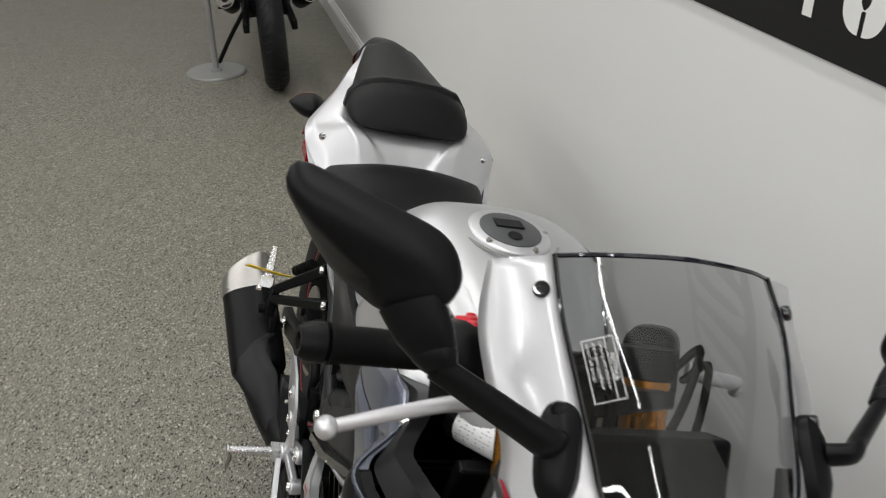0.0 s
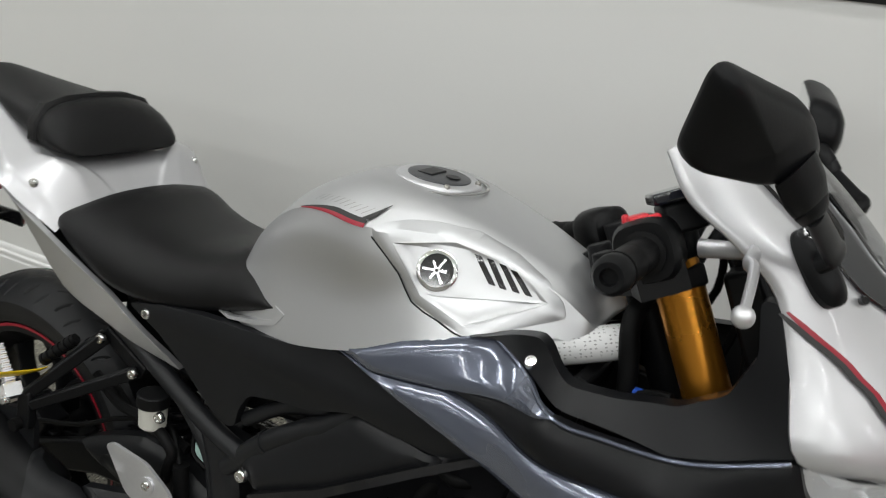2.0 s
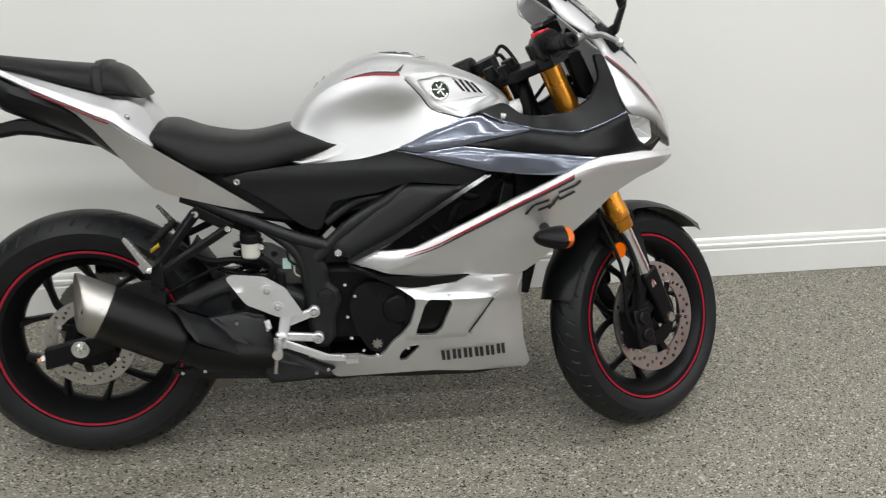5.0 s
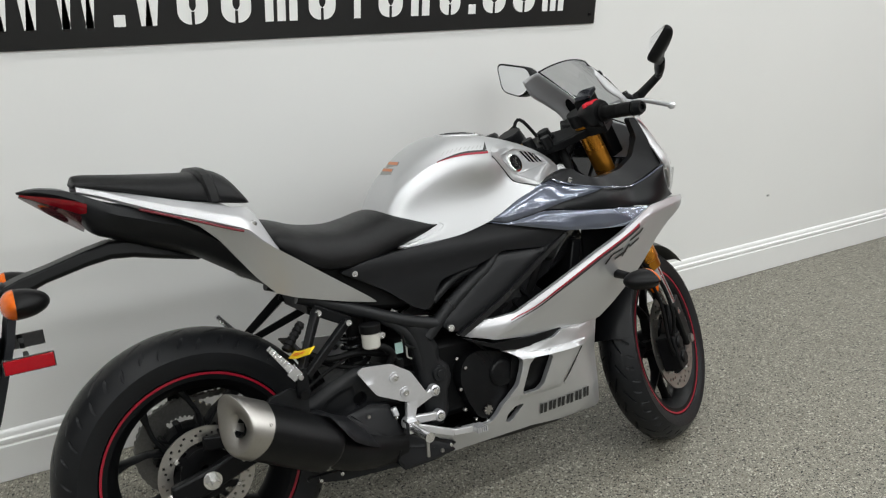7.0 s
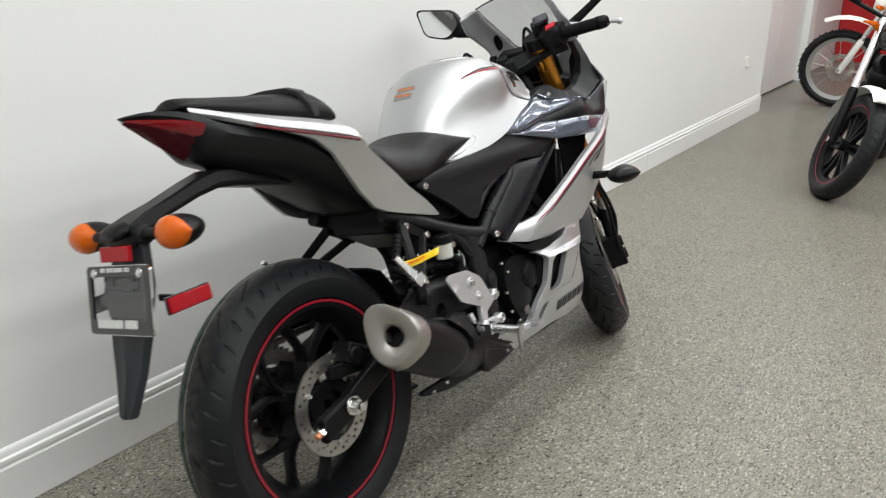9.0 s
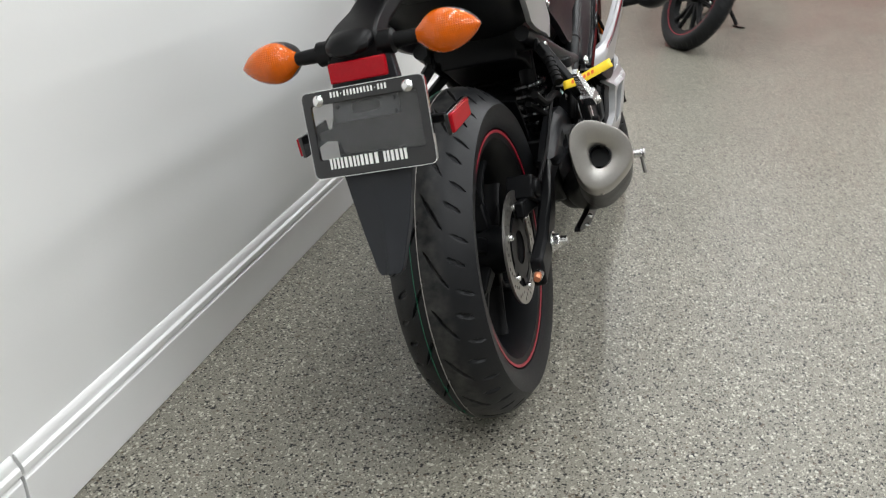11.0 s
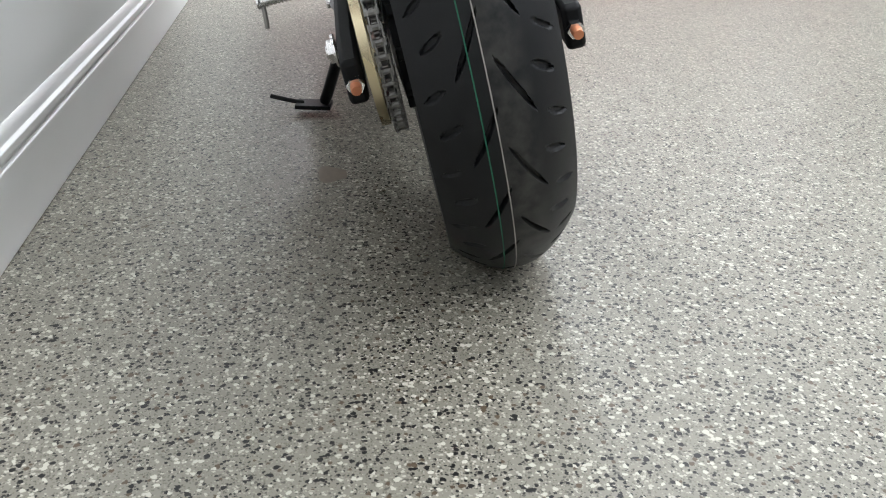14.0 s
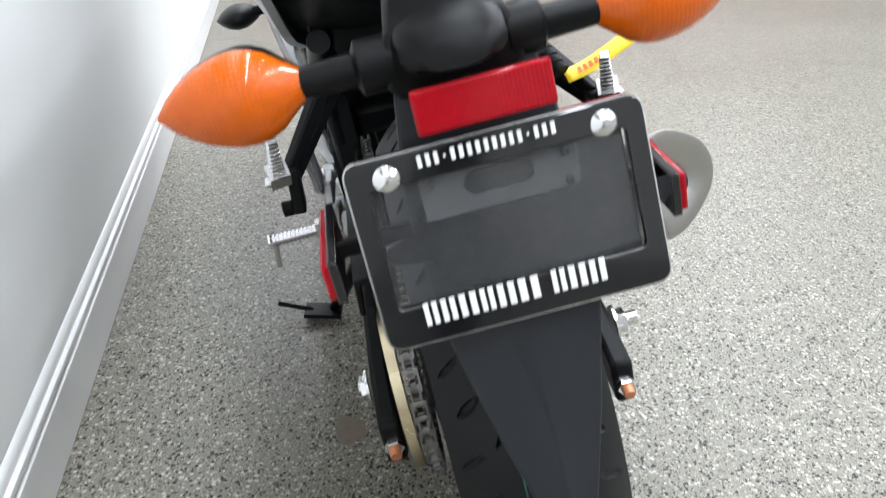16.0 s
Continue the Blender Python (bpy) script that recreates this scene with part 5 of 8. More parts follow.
BLADE = [(-0.040, 0.872), (0.0, 0.857), (0.041, 0.843), (0.112, 0.818), (0.141, 0.795), (0.239, 0.728), (0.330, 0.665), (0.400, 0.617), (0.424, 0.598), (0.410, 0.600), (0.350, 0.614), (0.289, 0.630), (0.225, 0.648), (0.187, 0.664),
         (0.147, 0.705), (0.110, 0.753), (0.075, 0.798), (0.041, 0.831), (0.0, 0.852)]
blades = both_sides("tail_side_panel", BLADE, field([(0.118, 0.82, 0.196), (0.20, 0.76, 0.178), (0.30, 0.69, 0.150), (0.41, 0.603, 0.124), (0.33, 0.62, 0.135), (0.20, 0.68, 0.148), (0.09, 0.775, 0.152), (-0.03, 0.856, 0.112), (-0.07, 0.88, 0.096), (0.06, 0.84, 0.168)]),
                    M_SILVER, bike, "satin silver tail side panel", thick=0.010, bevel=0.003, corner=0.006)
for s, bl in zip((-1, 1), blades):
    line = [(-0.060, 0.1055, 0.8750), (0.0, 0.1375, 0.8540), (0.041, 0.1590, 0.8400), (0.09, 0.1865, 0.8220), (0.117, 0.1950, 0.8130)]
    bm = bmesh.new()
    add_tube(bm, [(x, s * y, z) for x, y, z in line], 0.0026, seg=8)
    part("tail_stripe", bm, M_DARKSTRIPE, bl, "dark red pinstripe")
# black undertail with the light unit
UT = [(-0.268, 0.006, 0.930, 0.926), (-0.235, 0.031, 0.933, 0.912), (-0.190, 0.058, 0.926, 0.882), (-0.165, 0.070, 0.916, 0.862), (-0.145, 0.076, 0.908, 0.833), (-0.105, 0.088, 0.888, 0.816), (-0.04, 0.106, 0.868, 0.792), (0.04, 0.132, 0.838, 0.762),
      (0.12, 0.136, 0.775, 0.712), (0.20, 0.130, 0.704, 0.664), (0.26, 0.118, 0.668, 0.640)]
secs = []
for row in resample([[Vector((x, 0, zt)), Vector((x, w * 0.9, zt)), Vector((x, w, zt - 0.25 * (zt - zb))), Vector((x, w * 0.82, zb + 0.3 * (zt - zb))), Vector((x, w * 0.45, zb)), Vector((x, 0, zb))] for x, w, zt, zb in UT], 3):
    secs.append(closed_ring(list(row)))
bm = bmesh.new()
add_loft(bm, secs)
ut = part("undertail", bm, M_SIDE, bike, "black moulded undertail", sharp=50)
LENS = [(-0.262, 0.008, 0.9245, 0.9190), (-0.235, 0.033, 0.9195, 0.8975), (-0.200, 0.056, 0.9120, 0.8700), (-0.170, 0.073, 0.9035, 0.8480), (-0.152, 0.078, 0.8960, 0.8350)]
for s in (-1, 1):
    for f0, f1, mat, nm, lab in ((0.0, 0.42, M_DARKRED, "tail_lamp", "dark red tail lamp lens"), (0.44, 1.0, M_CLEARLENS, "tail_lens", "glossy dark pink lower lens")):
        bm = bmesh.new()
        rows_ = []
        for x, w, zt, zb in resample([[Vector((p[0], p[1], 0)), Vector((p[2], p[3], 0))] for p in LENS], 3) and [(v[0].x, v[0].y, v[1].x, v[1].y) for v in resample([[Vector((p[0], p[1], 0)), Vector((p[2], p[3], 0))] for p in LENS], 3)]:
            rows_.append([Vector((x - 0.004 * f, s * w * (1 - f ** 1.6), zt + (zb - zt) * f)) for f in np.linspace(f0, f1, 6)])
        add_loft(bm, rows_, cap=False, closed=False)
        part(nm, bm, mat, ut, lab, sharp=60)
# fender carrier
bm = bmesh.new()
add_loft(bm, [[Vector((x, y * w, z)) + Vector((0, 0, dz * h)) for y, dz in ((-1, -0.3), (-0.85, 0.5), (0.85, 0.5), (1, -0.3), (0.8, -0.5), (-0.8, -0.5))] for x, z, w, h in
              ((0.06, 0.756, 0.052, 0.018), (-0.02, 0.776, 0.046, 0.028), (-0.07, 0.790, 0.041, 0.036), (-0.115, 0.793, 0.037, 0.036), (-0.16, 0.784, 0.034, 0.033), (-0.24, 0.7615, 0.032, 0.030), (-0.285, 0.747, 0.038, 0.036), (-0.322, 0.730, 0.044, 0.042))])
fend = part("rear_fender", bm, M_PLASTIC, bike, "black rear fender and plate carrier", bevel=0.005)
bm = bmesh.new()
add_loft(bm, [[(x - 0.004, -w - 0.006, z), (x - 0.004, -w * 0.35 - 0.006, z), (x - 0.009, -0.006, z), (x - 0.004, w * 0.35 - 0.006, z), (x - 0.004, w - 0.006, z), (x + 0.012, w - 0.006, z - 0.003), (x + 0.012, -w - 0.006, z - 0.003)] for x, z, w in
              ((-0.312, 0.722, 0.044), (-0.328, 0.65, 0.056), (-0.350, 0.575, 0.053), (-0.372, 0.50, 0.037), (-0.394, 0.440, 0.0195), (-0.396, 0.435, 0.0175), (-0.3975, 0.431, 0.012))])
part("mud_flap", bm, M_FLAP, fend, "tapering black mud flap", bevel=0.002)
bm = bmesh.new()
add_loft(bm, [oval((x, 0, z), (0, 1, 0), (0.25, 0, 1), a, b, 2.4, 20) for x, z, a, b in ((-0.310, 0.742, 0.020, 0.008), (-0.322, 0.744, 0.034, 0.015), (-0.338, 0.740, 0.032, 0.014), (-0.348, 0.737, 0.020, 0.008))])
part("plate_lamp", bm, M_PLASTIC, fend, "black number plate lamp")
bm = bmesh.new()
add_beam(bm, (-0.344, -0.052, 0.7075), (-0.344, 0.032, 0.7075), 0.008, 0.027, up=(0.15, 0, 1))
part("rear_reflector", bm, M_REDLENS, fend, "red rear reflector", bevel=0.002)
for s in (-1, 1):
    cx = -0.308
    bm = bmesh.new()
    add_cyl(bm, (cx, 0.035 * s, 0.732), (cx, 0.094 * s, 0.732), 0.011, seg=14, rings=((0, 0.017), (0.35, 0.017), (0.4, 0.011), (1, 0.0095)))
    stem = part("indicator_stem", bm, M_PLASTIC, fend)
    for part_name, q0, q1, mat, lab, sx in (("indicator_lens", math.pi * 0.5, math.pi * 1.5, M_ORANGE, "amber indicator lens", 0.85), ("indicator_shell", -math.pi * 0.5, math.pi * 0.5, M_PLASTIC, "black indicator shell", 2.0)):
        b = bmesh.new()
        rows = []
        for i in range(11):
            t = i / 10
            y = 0.090 + 0.089 * t
            r = 0.0305 * (max(0.02, math.sin(math.pi * (0.5 * t / 0.40))) ** 0.6 if t < 0.40 else max(0.03, 1 - ((t - 0.40) / 0.61) ** 2.0) ** 0.85)
            r = max(r, 0.010) if t < 0.2 else r
            rows.append([Vector((cx + math.cos(q) * r * sx, s * y, 0.732 + math.sin(q) * r * 0.95)) for q in np.linspace(q0, q1, 15)])
        add_loft(b, rows, cap=False, closed=False)
        part(part_name, b, mat, stem, lab, sharp=80)
    # side reflectors on their bracket
    bm = bmesh.new()
    add_beam(bm, (-0.300, 0.040 * s, 0.618), (-0.300, 0.112 * s, 0.616), 0.010, 0.012)
    ry_ = 0.120 if s < 0 else 0.106
    br = part("reflector_bracket", bm, M_PLASTIC, fend, bevel=0.002)
    bm = bmesh.new()
    add_beam(bm, (-0.256, ry_ * s, 0.617), (-0.343, ry_ * s, 0.6145), 0.009, 0.026)
    part("side_reflector", bm, M_REDLENS, br, "red side reflector", bevel=0.002)
    bm = bmesh.new()
    add_beam(bm, (-0.254, (ry_ - 0.0035) * s, 0.617), (-0.345, (ry_ - 0.0035) * s, 0.6145), 0.006, 0.030)
    part("reflector_frame", bm, M_GLOSSBLK, br, bevel=0.001)

# number plate holder with a clear sleeve
PM = Matrix((Vector((0, 1, 0)), Vector((0.187, 0, 0.982)), Vector((-0.982, 0, 0.187)))).transposed().to_4x4()
PM = Matrix.Translation((-0.3575, -0.0095, 0.6300)) @ PM @ Matrix.Diagonal((0.968, 0.968, 1.0, 1.0))


def frame_ring(bm, w, h, t, d, r=0.010):
    o = rounded([(-w / 2, -h / 2), (w / 2, -h / 2), (w / 2, h / 2), (-w / 2, h / 2)], r, 5)
    i = rounded([(-w / 2 + t, -h / 2 + 0.026), (w / 2 - t, -h / 2 + 0.026), (w / 2 - t, h / 2 - 0.019), (-w / 2 + t, h / 2 - 0.019)], 0.004, 5)
    rows = [[bm.verts.new((x, y, z)) for x, y in pts] for pts, z in ((o, -d), (o, d), (i, d), (i, -d))]
    n = len(o)
    for a in range(4):
        for k in range(n):
            bm.faces.new((rows[a][k], rows[a][(k + 1) % n], rows[(a + 1) % 4][(k + 1) % n], rows[(a + 1) % 4][k]))
    return bm


plate = part("plate_frame", frame_ring(bmesh.new(), 0.186, 0.122, 0.012, 0.003), M_GLOSSBLK, bike, "black licence plate frame with white lettering bars", matrix=PM, bevel=0.001)
bm = bmesh.new()
add_box(bm, (0, 0.003, -0.0015), (0.176, 0.096, 0.001))
part("clear_sleeve", bm, M_HAZE, plate, "clear plastic sleeve with no plate in it").visible_shadow = False
bm = bmesh.new()
back = [(-0.080, -0.045), (0.012, -0.045), (0.020, -0.034), (0.045, -0.030), (0.050, -0.012), (0.079, -0.008), (0.079, 0.004), (0.058, 0.008), (0.054, 0.022), (0.028, 0.026), (0.030, 0.036), (0.0, 0.041), (-0.080, 0.042)]
add_loft(bm, [[Vector((x, y, z)) for x, y in back] for z in (-0.010, -0.006)])
part("backing", bm, M_GLOSSBLK, plate, "black backing sheet with torn corners")
# carrier bracket behind the sleeve with its slot and holes
bm = bmesh.new()
slot = [(0.024 * math.copysign(1, c) * 0.6 + 0.0085 * c, 0.031 + 0.0080 * d) for c, d in ((math.cos(2 * math.pi * (k + 0.5) / 24), math.sin(2 * math.pi * (k + 0.5) / 24)) for k in range(24))]
edge = [(max(-0.050, min(0.050, 0.08 * math.cos(2 * math.pi * (k + 0.5) / 24))), 0.031 + max(-0.017, min(0.011, 0.06 * math.sin(2 * math.pi * (k + 0.5) / 24)))) for k in range(24)]
rims = [[bm.verts.new((x, y, z)) for x, y in pts] for pts, z in ((edge, -0.0056), (edge, -0.0044), (slot, -0.0044), (slot, -0.0056))]
for a in range(3):
    for k in range(24):
        bm.faces.new((rims[a][k], rims[a][(k + 1) % 24], rims[a + 1][(k + 1) % 24], rims[a + 1][k]))
part("plate_bracket", bm, M_BRACKET, plate, "dark grey slotted bracket")
for x, y in ((-0.043, 0.018), (0.043, 0.036), (-0.043, 0.036)):
    bolt(plate, Vector((x, y, -0.0044)), (0, 0, 1), 0.0032, M_BRACKET)
bm = bmesh.new()
for pts, z in ((rounded([(-0.094, -0.062), (0.094, -0.062), (0.094, 0.062), (-0.094, 0.062)], 0.011, 5), 0),):
    n = len(pts)
    oo = [[bm.verts.new((x * k, y * k2, zz)) for x, y in pts] for k, k2, zz in ((1.0, 1.0, -0.0045), (1.0, 1.0, 0.0015), (0.984, 0.976, 0.0015), (0.984, 0.976, -0.0045))]
    for a in range(4):
        for k in range(n):
            bm.faces.new((oo[a][k], oo[a][(k + 1) % n], oo[(a + 1) % 4][(k + 1) % n], oo[(a + 1) % 4][k]))
part("chrome_edge", bm, M_CHROME, plate, "thin chrome edge")
for s in (-1, 1):
    bm = bmesh.new()
    add_cyl(bm, (0.068 * s, 0.048, 0.001), (0.068 * s, 0.048, 0.0075), 0.010, rings=((0, 0.0085), (0.4, 0.0085), (0.8, 0.006), (1, 0.003)), seg=18)
    part("plate_screw", bm, M_CHROME, plate, "bright plate screw")
# lower and upper lines of lettering as plain bars
xx = -0.052
for w_ in (0.0105, 0.0115, 0.009, 0, 0.0135, 0.0115, 0.009, 0.0115, 0.0095, 0.009):
    if w_ == 0:
        xx += 0.006
        continue
    for k in (0, 1):
        part("lettering_bar", add_box(bmesh.new(), (xx + w_ * (0.20 + 0.60 * k), -0.0420, 0.0036), (w_ * 0.36, 0.0150, 0.0008)), M_SIGNW, plate)
    xx += w_ + 0.0022
for i in range(17):
    dot = i in (3, 13)
    part("lettering_bar", add_box(bmesh.new(), (-0.037 + i * 0.0052, 0.0535, 0.0036), (0.0014 if dot else 0.0026, 0.002 if dot else 0.0075, 0.0006)), M_SIGNW, plate)

# -- side panels and fairing --
F_SIDE = field([(0.336, 0.684, 0.135), (0.50, 0.705, 0.138), (0.71, 0.728, 0.152), (0.93, 0.689, 0.160), (0.75, 0.667, 0.158), (0.56, 0.60, 0.150), (0.548, 0.563, 0.145), (0.44, 0.62, 0.140)])
SIDE = [(0.332, 0.683), (0.393, 0.697), (0.470, 0.706), (0.540, 0.711), (0.640, 0.722), (0.712, 0.738), (0.820, 0.722), (0.940, 0.695), (0.905, 0.668), (0.866, 0.660), (0.750, 0.669), (0.683, 0.646), (0.620, 0.636), (0.578, 0.626),
        (0.562, 0.600), (0.552, 0.566), (0.535, 0.560), (0.505, 0.573), (0.446, 0.619), (0.391, 0.652)]
sides = both_sides("side_panel", SIDE, lambda x, z: F_SIDE(x, z) + 0.006 * max(0, 1 - abs(z - (0.675 + 0.02 * x)) / 0.03), M_SIDE, bike, "black textured side panel under the tank", thick=0.015, bevel=0.004, corner=0.010, cell=0.015)
for s, sp in zip((-1, 1), sides):
    bolt(sp, (0.367, 0.139 * s, 0.675), (0, s, 0), 0.0085)

F_MID = field([(0.75, 0.66, 0.152), (0.93, 0.69, 0.165), (0.60, 0.50, 0.162), (0.57, 0.53, 0.150), (0.72, 0.555, 0.168)])
both_sides("frame_cover", [(0.752, 0.664), (0.866, 0.656), (0.925, 0.683), (0.845, 0.634), (0.721, 0.552), (0.607, 0.494), (0.574, 0.510), (0.572, 0.535), (0.605, 0.560), (0.669, 0.612)], F_MID, M_SIDE, bike, "black frame cover panel", thick=0.02, bevel=0.002, corner=0.012, cell=0.010, crown=(0.016, 0.007))
# added glossy strip that stands in for the highlight along the panel's edge
both_sides("duct_highlight_strip", [(0.925, 0.684), (0.940, 0.683), (0.850, 0.626), (0.722, 0.541), (0.612, 0.484), (0.604, 0.492), (0.721, 0.5535), (0.846, 0.636)], lambda x, z: F_MID(x, z) + 0.006, M_GLOSSBLK, bike, "gloss black strip added for the panel edge's highlight", thick=0.014, bevel=0.002, corner=0.003)
both_sides("duct_panel", [(0.930, 0.684), (0.994, 0.690), (1.02, 0.660), (0.974, 0.625), (0.860, 0.565), (0.759, 0.508), (0.644, 0.502), (0.614, 0.484), (0.722, 0.540), (0.850, 0.625)],
           field([(0.93, 0.68, 0.158), (1.0, 0.66, 0.13), (0.85, 0.60, 0.140), (0.70, 0.52, 0.158), (0.62, 0.49, 0.166), (0.90, 0.59, 0.13)]), M_GLOSSBLK, bike, "gloss black duct panel", thick=0.01, bevel=0.003, corner=0.008)

F_FAIR = field([(0.611, 0.481, 0.178), (0.75, 0.512, 0.194), (0.985, 0.615, 0.228), (1.10, 0.695, 0.242), (1.185, 0.722, 0.212), (1.38, 0.712, 0.118), (1.43, 0.711, 0.050), (1.28, 0.672, 0.165), (1.14, 0.564, 0.196), (1.02, 0.455, 0.176), (0.88, 0.45, 0.186), (0.70, 0.463, 0.182), (1.0, 0.53, 0.206)])
FAIR = [(0.608, 0.484), (0.640, 0.512), (0.700, 0.512), (0.756, 0.519), (0.870, 0.578), (0.985, 0.638), (1.105, 0.697), (1.150, 0.715), (1.190, 0.724), (1.300, 0.730), (1.380, 0.722), (1.402, 0.711), (1.362, 0.690), (1.290, 0.666), (1.225, 0.632), (1.141, 0.560), (1.060, 0.484), (1.018, 0.453), (0.950, 0.449), (0.882, 0.447), (0.780, 0.452), (0.698, 0.461)]


def fair_depth(x, z):
    top = np.interp(x, [0.6, 0.756, 0.985, 1.105, 1.19, 1.43], [0.512, 0.519, 0.638, 0.697, 0.724, 0.73])
    tip = max(0.0, ((0.694 - x) * 0.048 + (z - 0.460) * 0.051) / 0.070)
    return F_FAIR(x, z) - 0.38 * tip - 0.006 * max(0.0, 1 - (top - z) / 0.014) + 0.004 * max(0, 1 - abs(top - 0.024 - z) / 0.02)


fairs = both_sides("side_fairing", FAIR, fair_depth, M_SILVER, bike, "satin silver side fairing with a red and black stripe", thick=0.012, bevel=0.003, corner=0.006, cell=0.013)
for s, fr in zip((-1, 1), fairs):
    top = [(0.635, 0.505), (0.70, 0.505), (0.756, 0.5115), (0.870, 0.5705), (0.985, 0.6305), (1.105, 0.6895), (1.150, 0.707), (1.19, 0.7145), (1.29, 0.722), (1.39, 0.719)]
    wid = [0.030, 0.034, 0.024, 0.008, 0.005, 0.005, 0.007, 0.012, 0.010, 0.004]

    # pale upper band, red stripe, black stripe
    for dz, w_, mat, nm, lab, a, b, lift in ((-0.003, wid, M_PEARL, "pale_band", "pearl white upper band", 0, 10, 0.0012),):
        bm = bmesh.new()
        pts = curve_pts([(x, z, 0) for x, z in top], 6)
        ws = np.interp(np.linspace(0, 1, len(pts)), np.linspace(0, 1, len(wid)), wid)
        prev = None
        for p, ww in zip(pts, ws):
            row = [bm.verts.new((p.x, s * (fair_depth(p.x, p.y + dv) + lift), p.y + dv)) for dv in np.linspace(0.007, -ww, 5)]
            if prev:
                for k in range(4):
                    bm.faces.new((prev[k], prev[k + 1], row[k + 1], row[k]))
            prev = row
        part(nm, bm, mat, fr, lab, sharp=80)
    for off, w0, w1, mat, nm in ((-0.0120, 0.002, 0.0055, M_RED, "red_stripe"), (-0.0180, 0.0005, 0.0070, M_INK, "black_stripe")):
        line = [(0.735, 0.512 + off + 0.004), (0.80, 0.5385 + off), (0.870, 0.5755 + off), (0.985, 0.6360 + off), (1.06, 0.6735 + off), (1.115, 0.7000 + off)]
        bm = bmesh.new()
        pts = curve_pts([(x, z, 0) for x, z in line], 6)
        prev = None
        for i, p in enumerate(pts):
            ww = w0 + (w1 - w0) * min(1, 2.2 * i / len(pts))
            row = [bm.verts.new((p.x, s * (fair_depth(p.x, p.y + dv) + 0.0022), p.y + dv)) for dv in (ww / 2, -ww / 2)]
            if prev:
                bm.faces.new((prev[0], prev[1], row[1], row[0]))
            prev = row
        part(nm, bm, mat, fr, sharp=80)
    # model mark as plain slanted bars
    for i, (x0, z0, x1, z1, w_) in enumerate(((1.020, 0.600, 1.035, 0.622, 0.006), (1.036, 0.622, 1.066, 0.632, 0.006), (1.045, 0.609, 1.078, 0.624, 0.006), (1.066, 0.612, 1.085, 0.640, 0.007),
                                          (1.083, 0.648, 1.118, 0.662, 0.006), (1.086, 0.632, 1.118, 0.648, 0.006), (1.118, 0.662, 1.128, 0.672, 0.007))):
        x0, x1, z0, z1 = 1.070 + (x0 - 1.075) * 1.15, 1.070 + (x1 - 1.075) * 1.15, 0.637 + (z0 - 0.636) * 1.05, 0.637 + (z1 - 0.636) * 1.05
        d = Vector((x1 - x0, 0, z1 - z0)).normalized()
        q = Vector((-d.z, 0, d.x)) * w_ / 2
        quad = [(x0 - q.x, z0 - q.z), (x1 - q.x, z1 - q.z), (x1 + q.x, z1 + q.z), (x0 + q.x, z0 + q.z)]
        bm = bmesh.new()
        bm.faces.new([bm.verts.new((x, s * (fair_depth(x, z) + 0.0026), z)) for x, z in quad])
        part("model_mark_bar", bm, M_INK, fr)
    # front indicator
    bm = bmesh.new()
    add_cyl(bm, (1.055, 0.205 * s, 0.566), (1.050, 0.262 * s, 0.566), 0.012, 0.010, seg=12)
    stem = part("indicator_stem", bm, M_PLASTIC, fr)
    for nm, q0, q1, mat, lab, sx in (("indicator_lens", -math.pi / 2, math.pi / 2, M_ORANGE, "amber indicator lens", 0.9), ("indicator_shell", math.pi / 2, math.pi * 1.5, M_PLASTIC, "black indicator shell", 2.5)):
        b = bmesh.new()
        rows = []
        for i in range(11):
            t = i / 10
            y = 0.252 + 0.092 * t
            r = 0.027 * max(0.02, math.sin(math.pi * (0.06 + 0.93 * t))) ** 0.72
            rows.append([Vector((1.076 + math.cos(q) * r * sx, s * y, 0.560 + math.sin(q) * r * 0.95)) for q in np.linspace(q0, q1, 15)])
        add_loft(b, rows, cap=False, closed=False)
        part(nm, b, mat, stem, lab, sharp=80)

both_sides("fairing_liner", [(1.005, 0.560), (1.000, 0.755), (1.165, 0.752), (1.185, 0.705), (1.120, 0.585), (1.060, 0.530)], lambda x, z: 0.148, M_PLASTIC, bike, "black inner fairing liner", thick=0.006, bevel=0.001, corner=0.01)

# blue-grey upper panel, dark centre panel and the black cockpit side
F_UP = field([(0.716, 0.744, 0.157), (0.89, 0.812, 0.152), (0.97, 0.811, 0.156), (1.0, 0.790, 0.212), (0.95, 0.70, 0.196), (1.11, 0.69, 0.226), (1.135, 0.775, 0.190), (1.185, 0.722, 0.212), (1.25, 0.822, 0.196), (1.32, 0.735, 0.150), (0.82, 0.725, 0.176), (1.06, 0.74, 0.225)])
BLUE_TOP = [(0.712, 0.745), (0.756, 0.761), (0.800, 0.783), (0.882, 0.814), (0.916, 0.820), (0.965, 0.800), (1.022, 0.789), (0.970, 0.772), (0.925, 0.762), (0.874, 0.7505), (0.800, 0.740), (0.770, 0.736)]
BLUE_LOW = [(0.714, 0.742), (0.770, 0.7335), (0.800, 0.7375), (0.874, 0.7485), (0.960, 0.7405), (1.080, 0.7325), (1.188, 0.7215), (1.110, 0.686), (1.0, 0.689), (0.925, 0.694), (0.811, 0.720)]


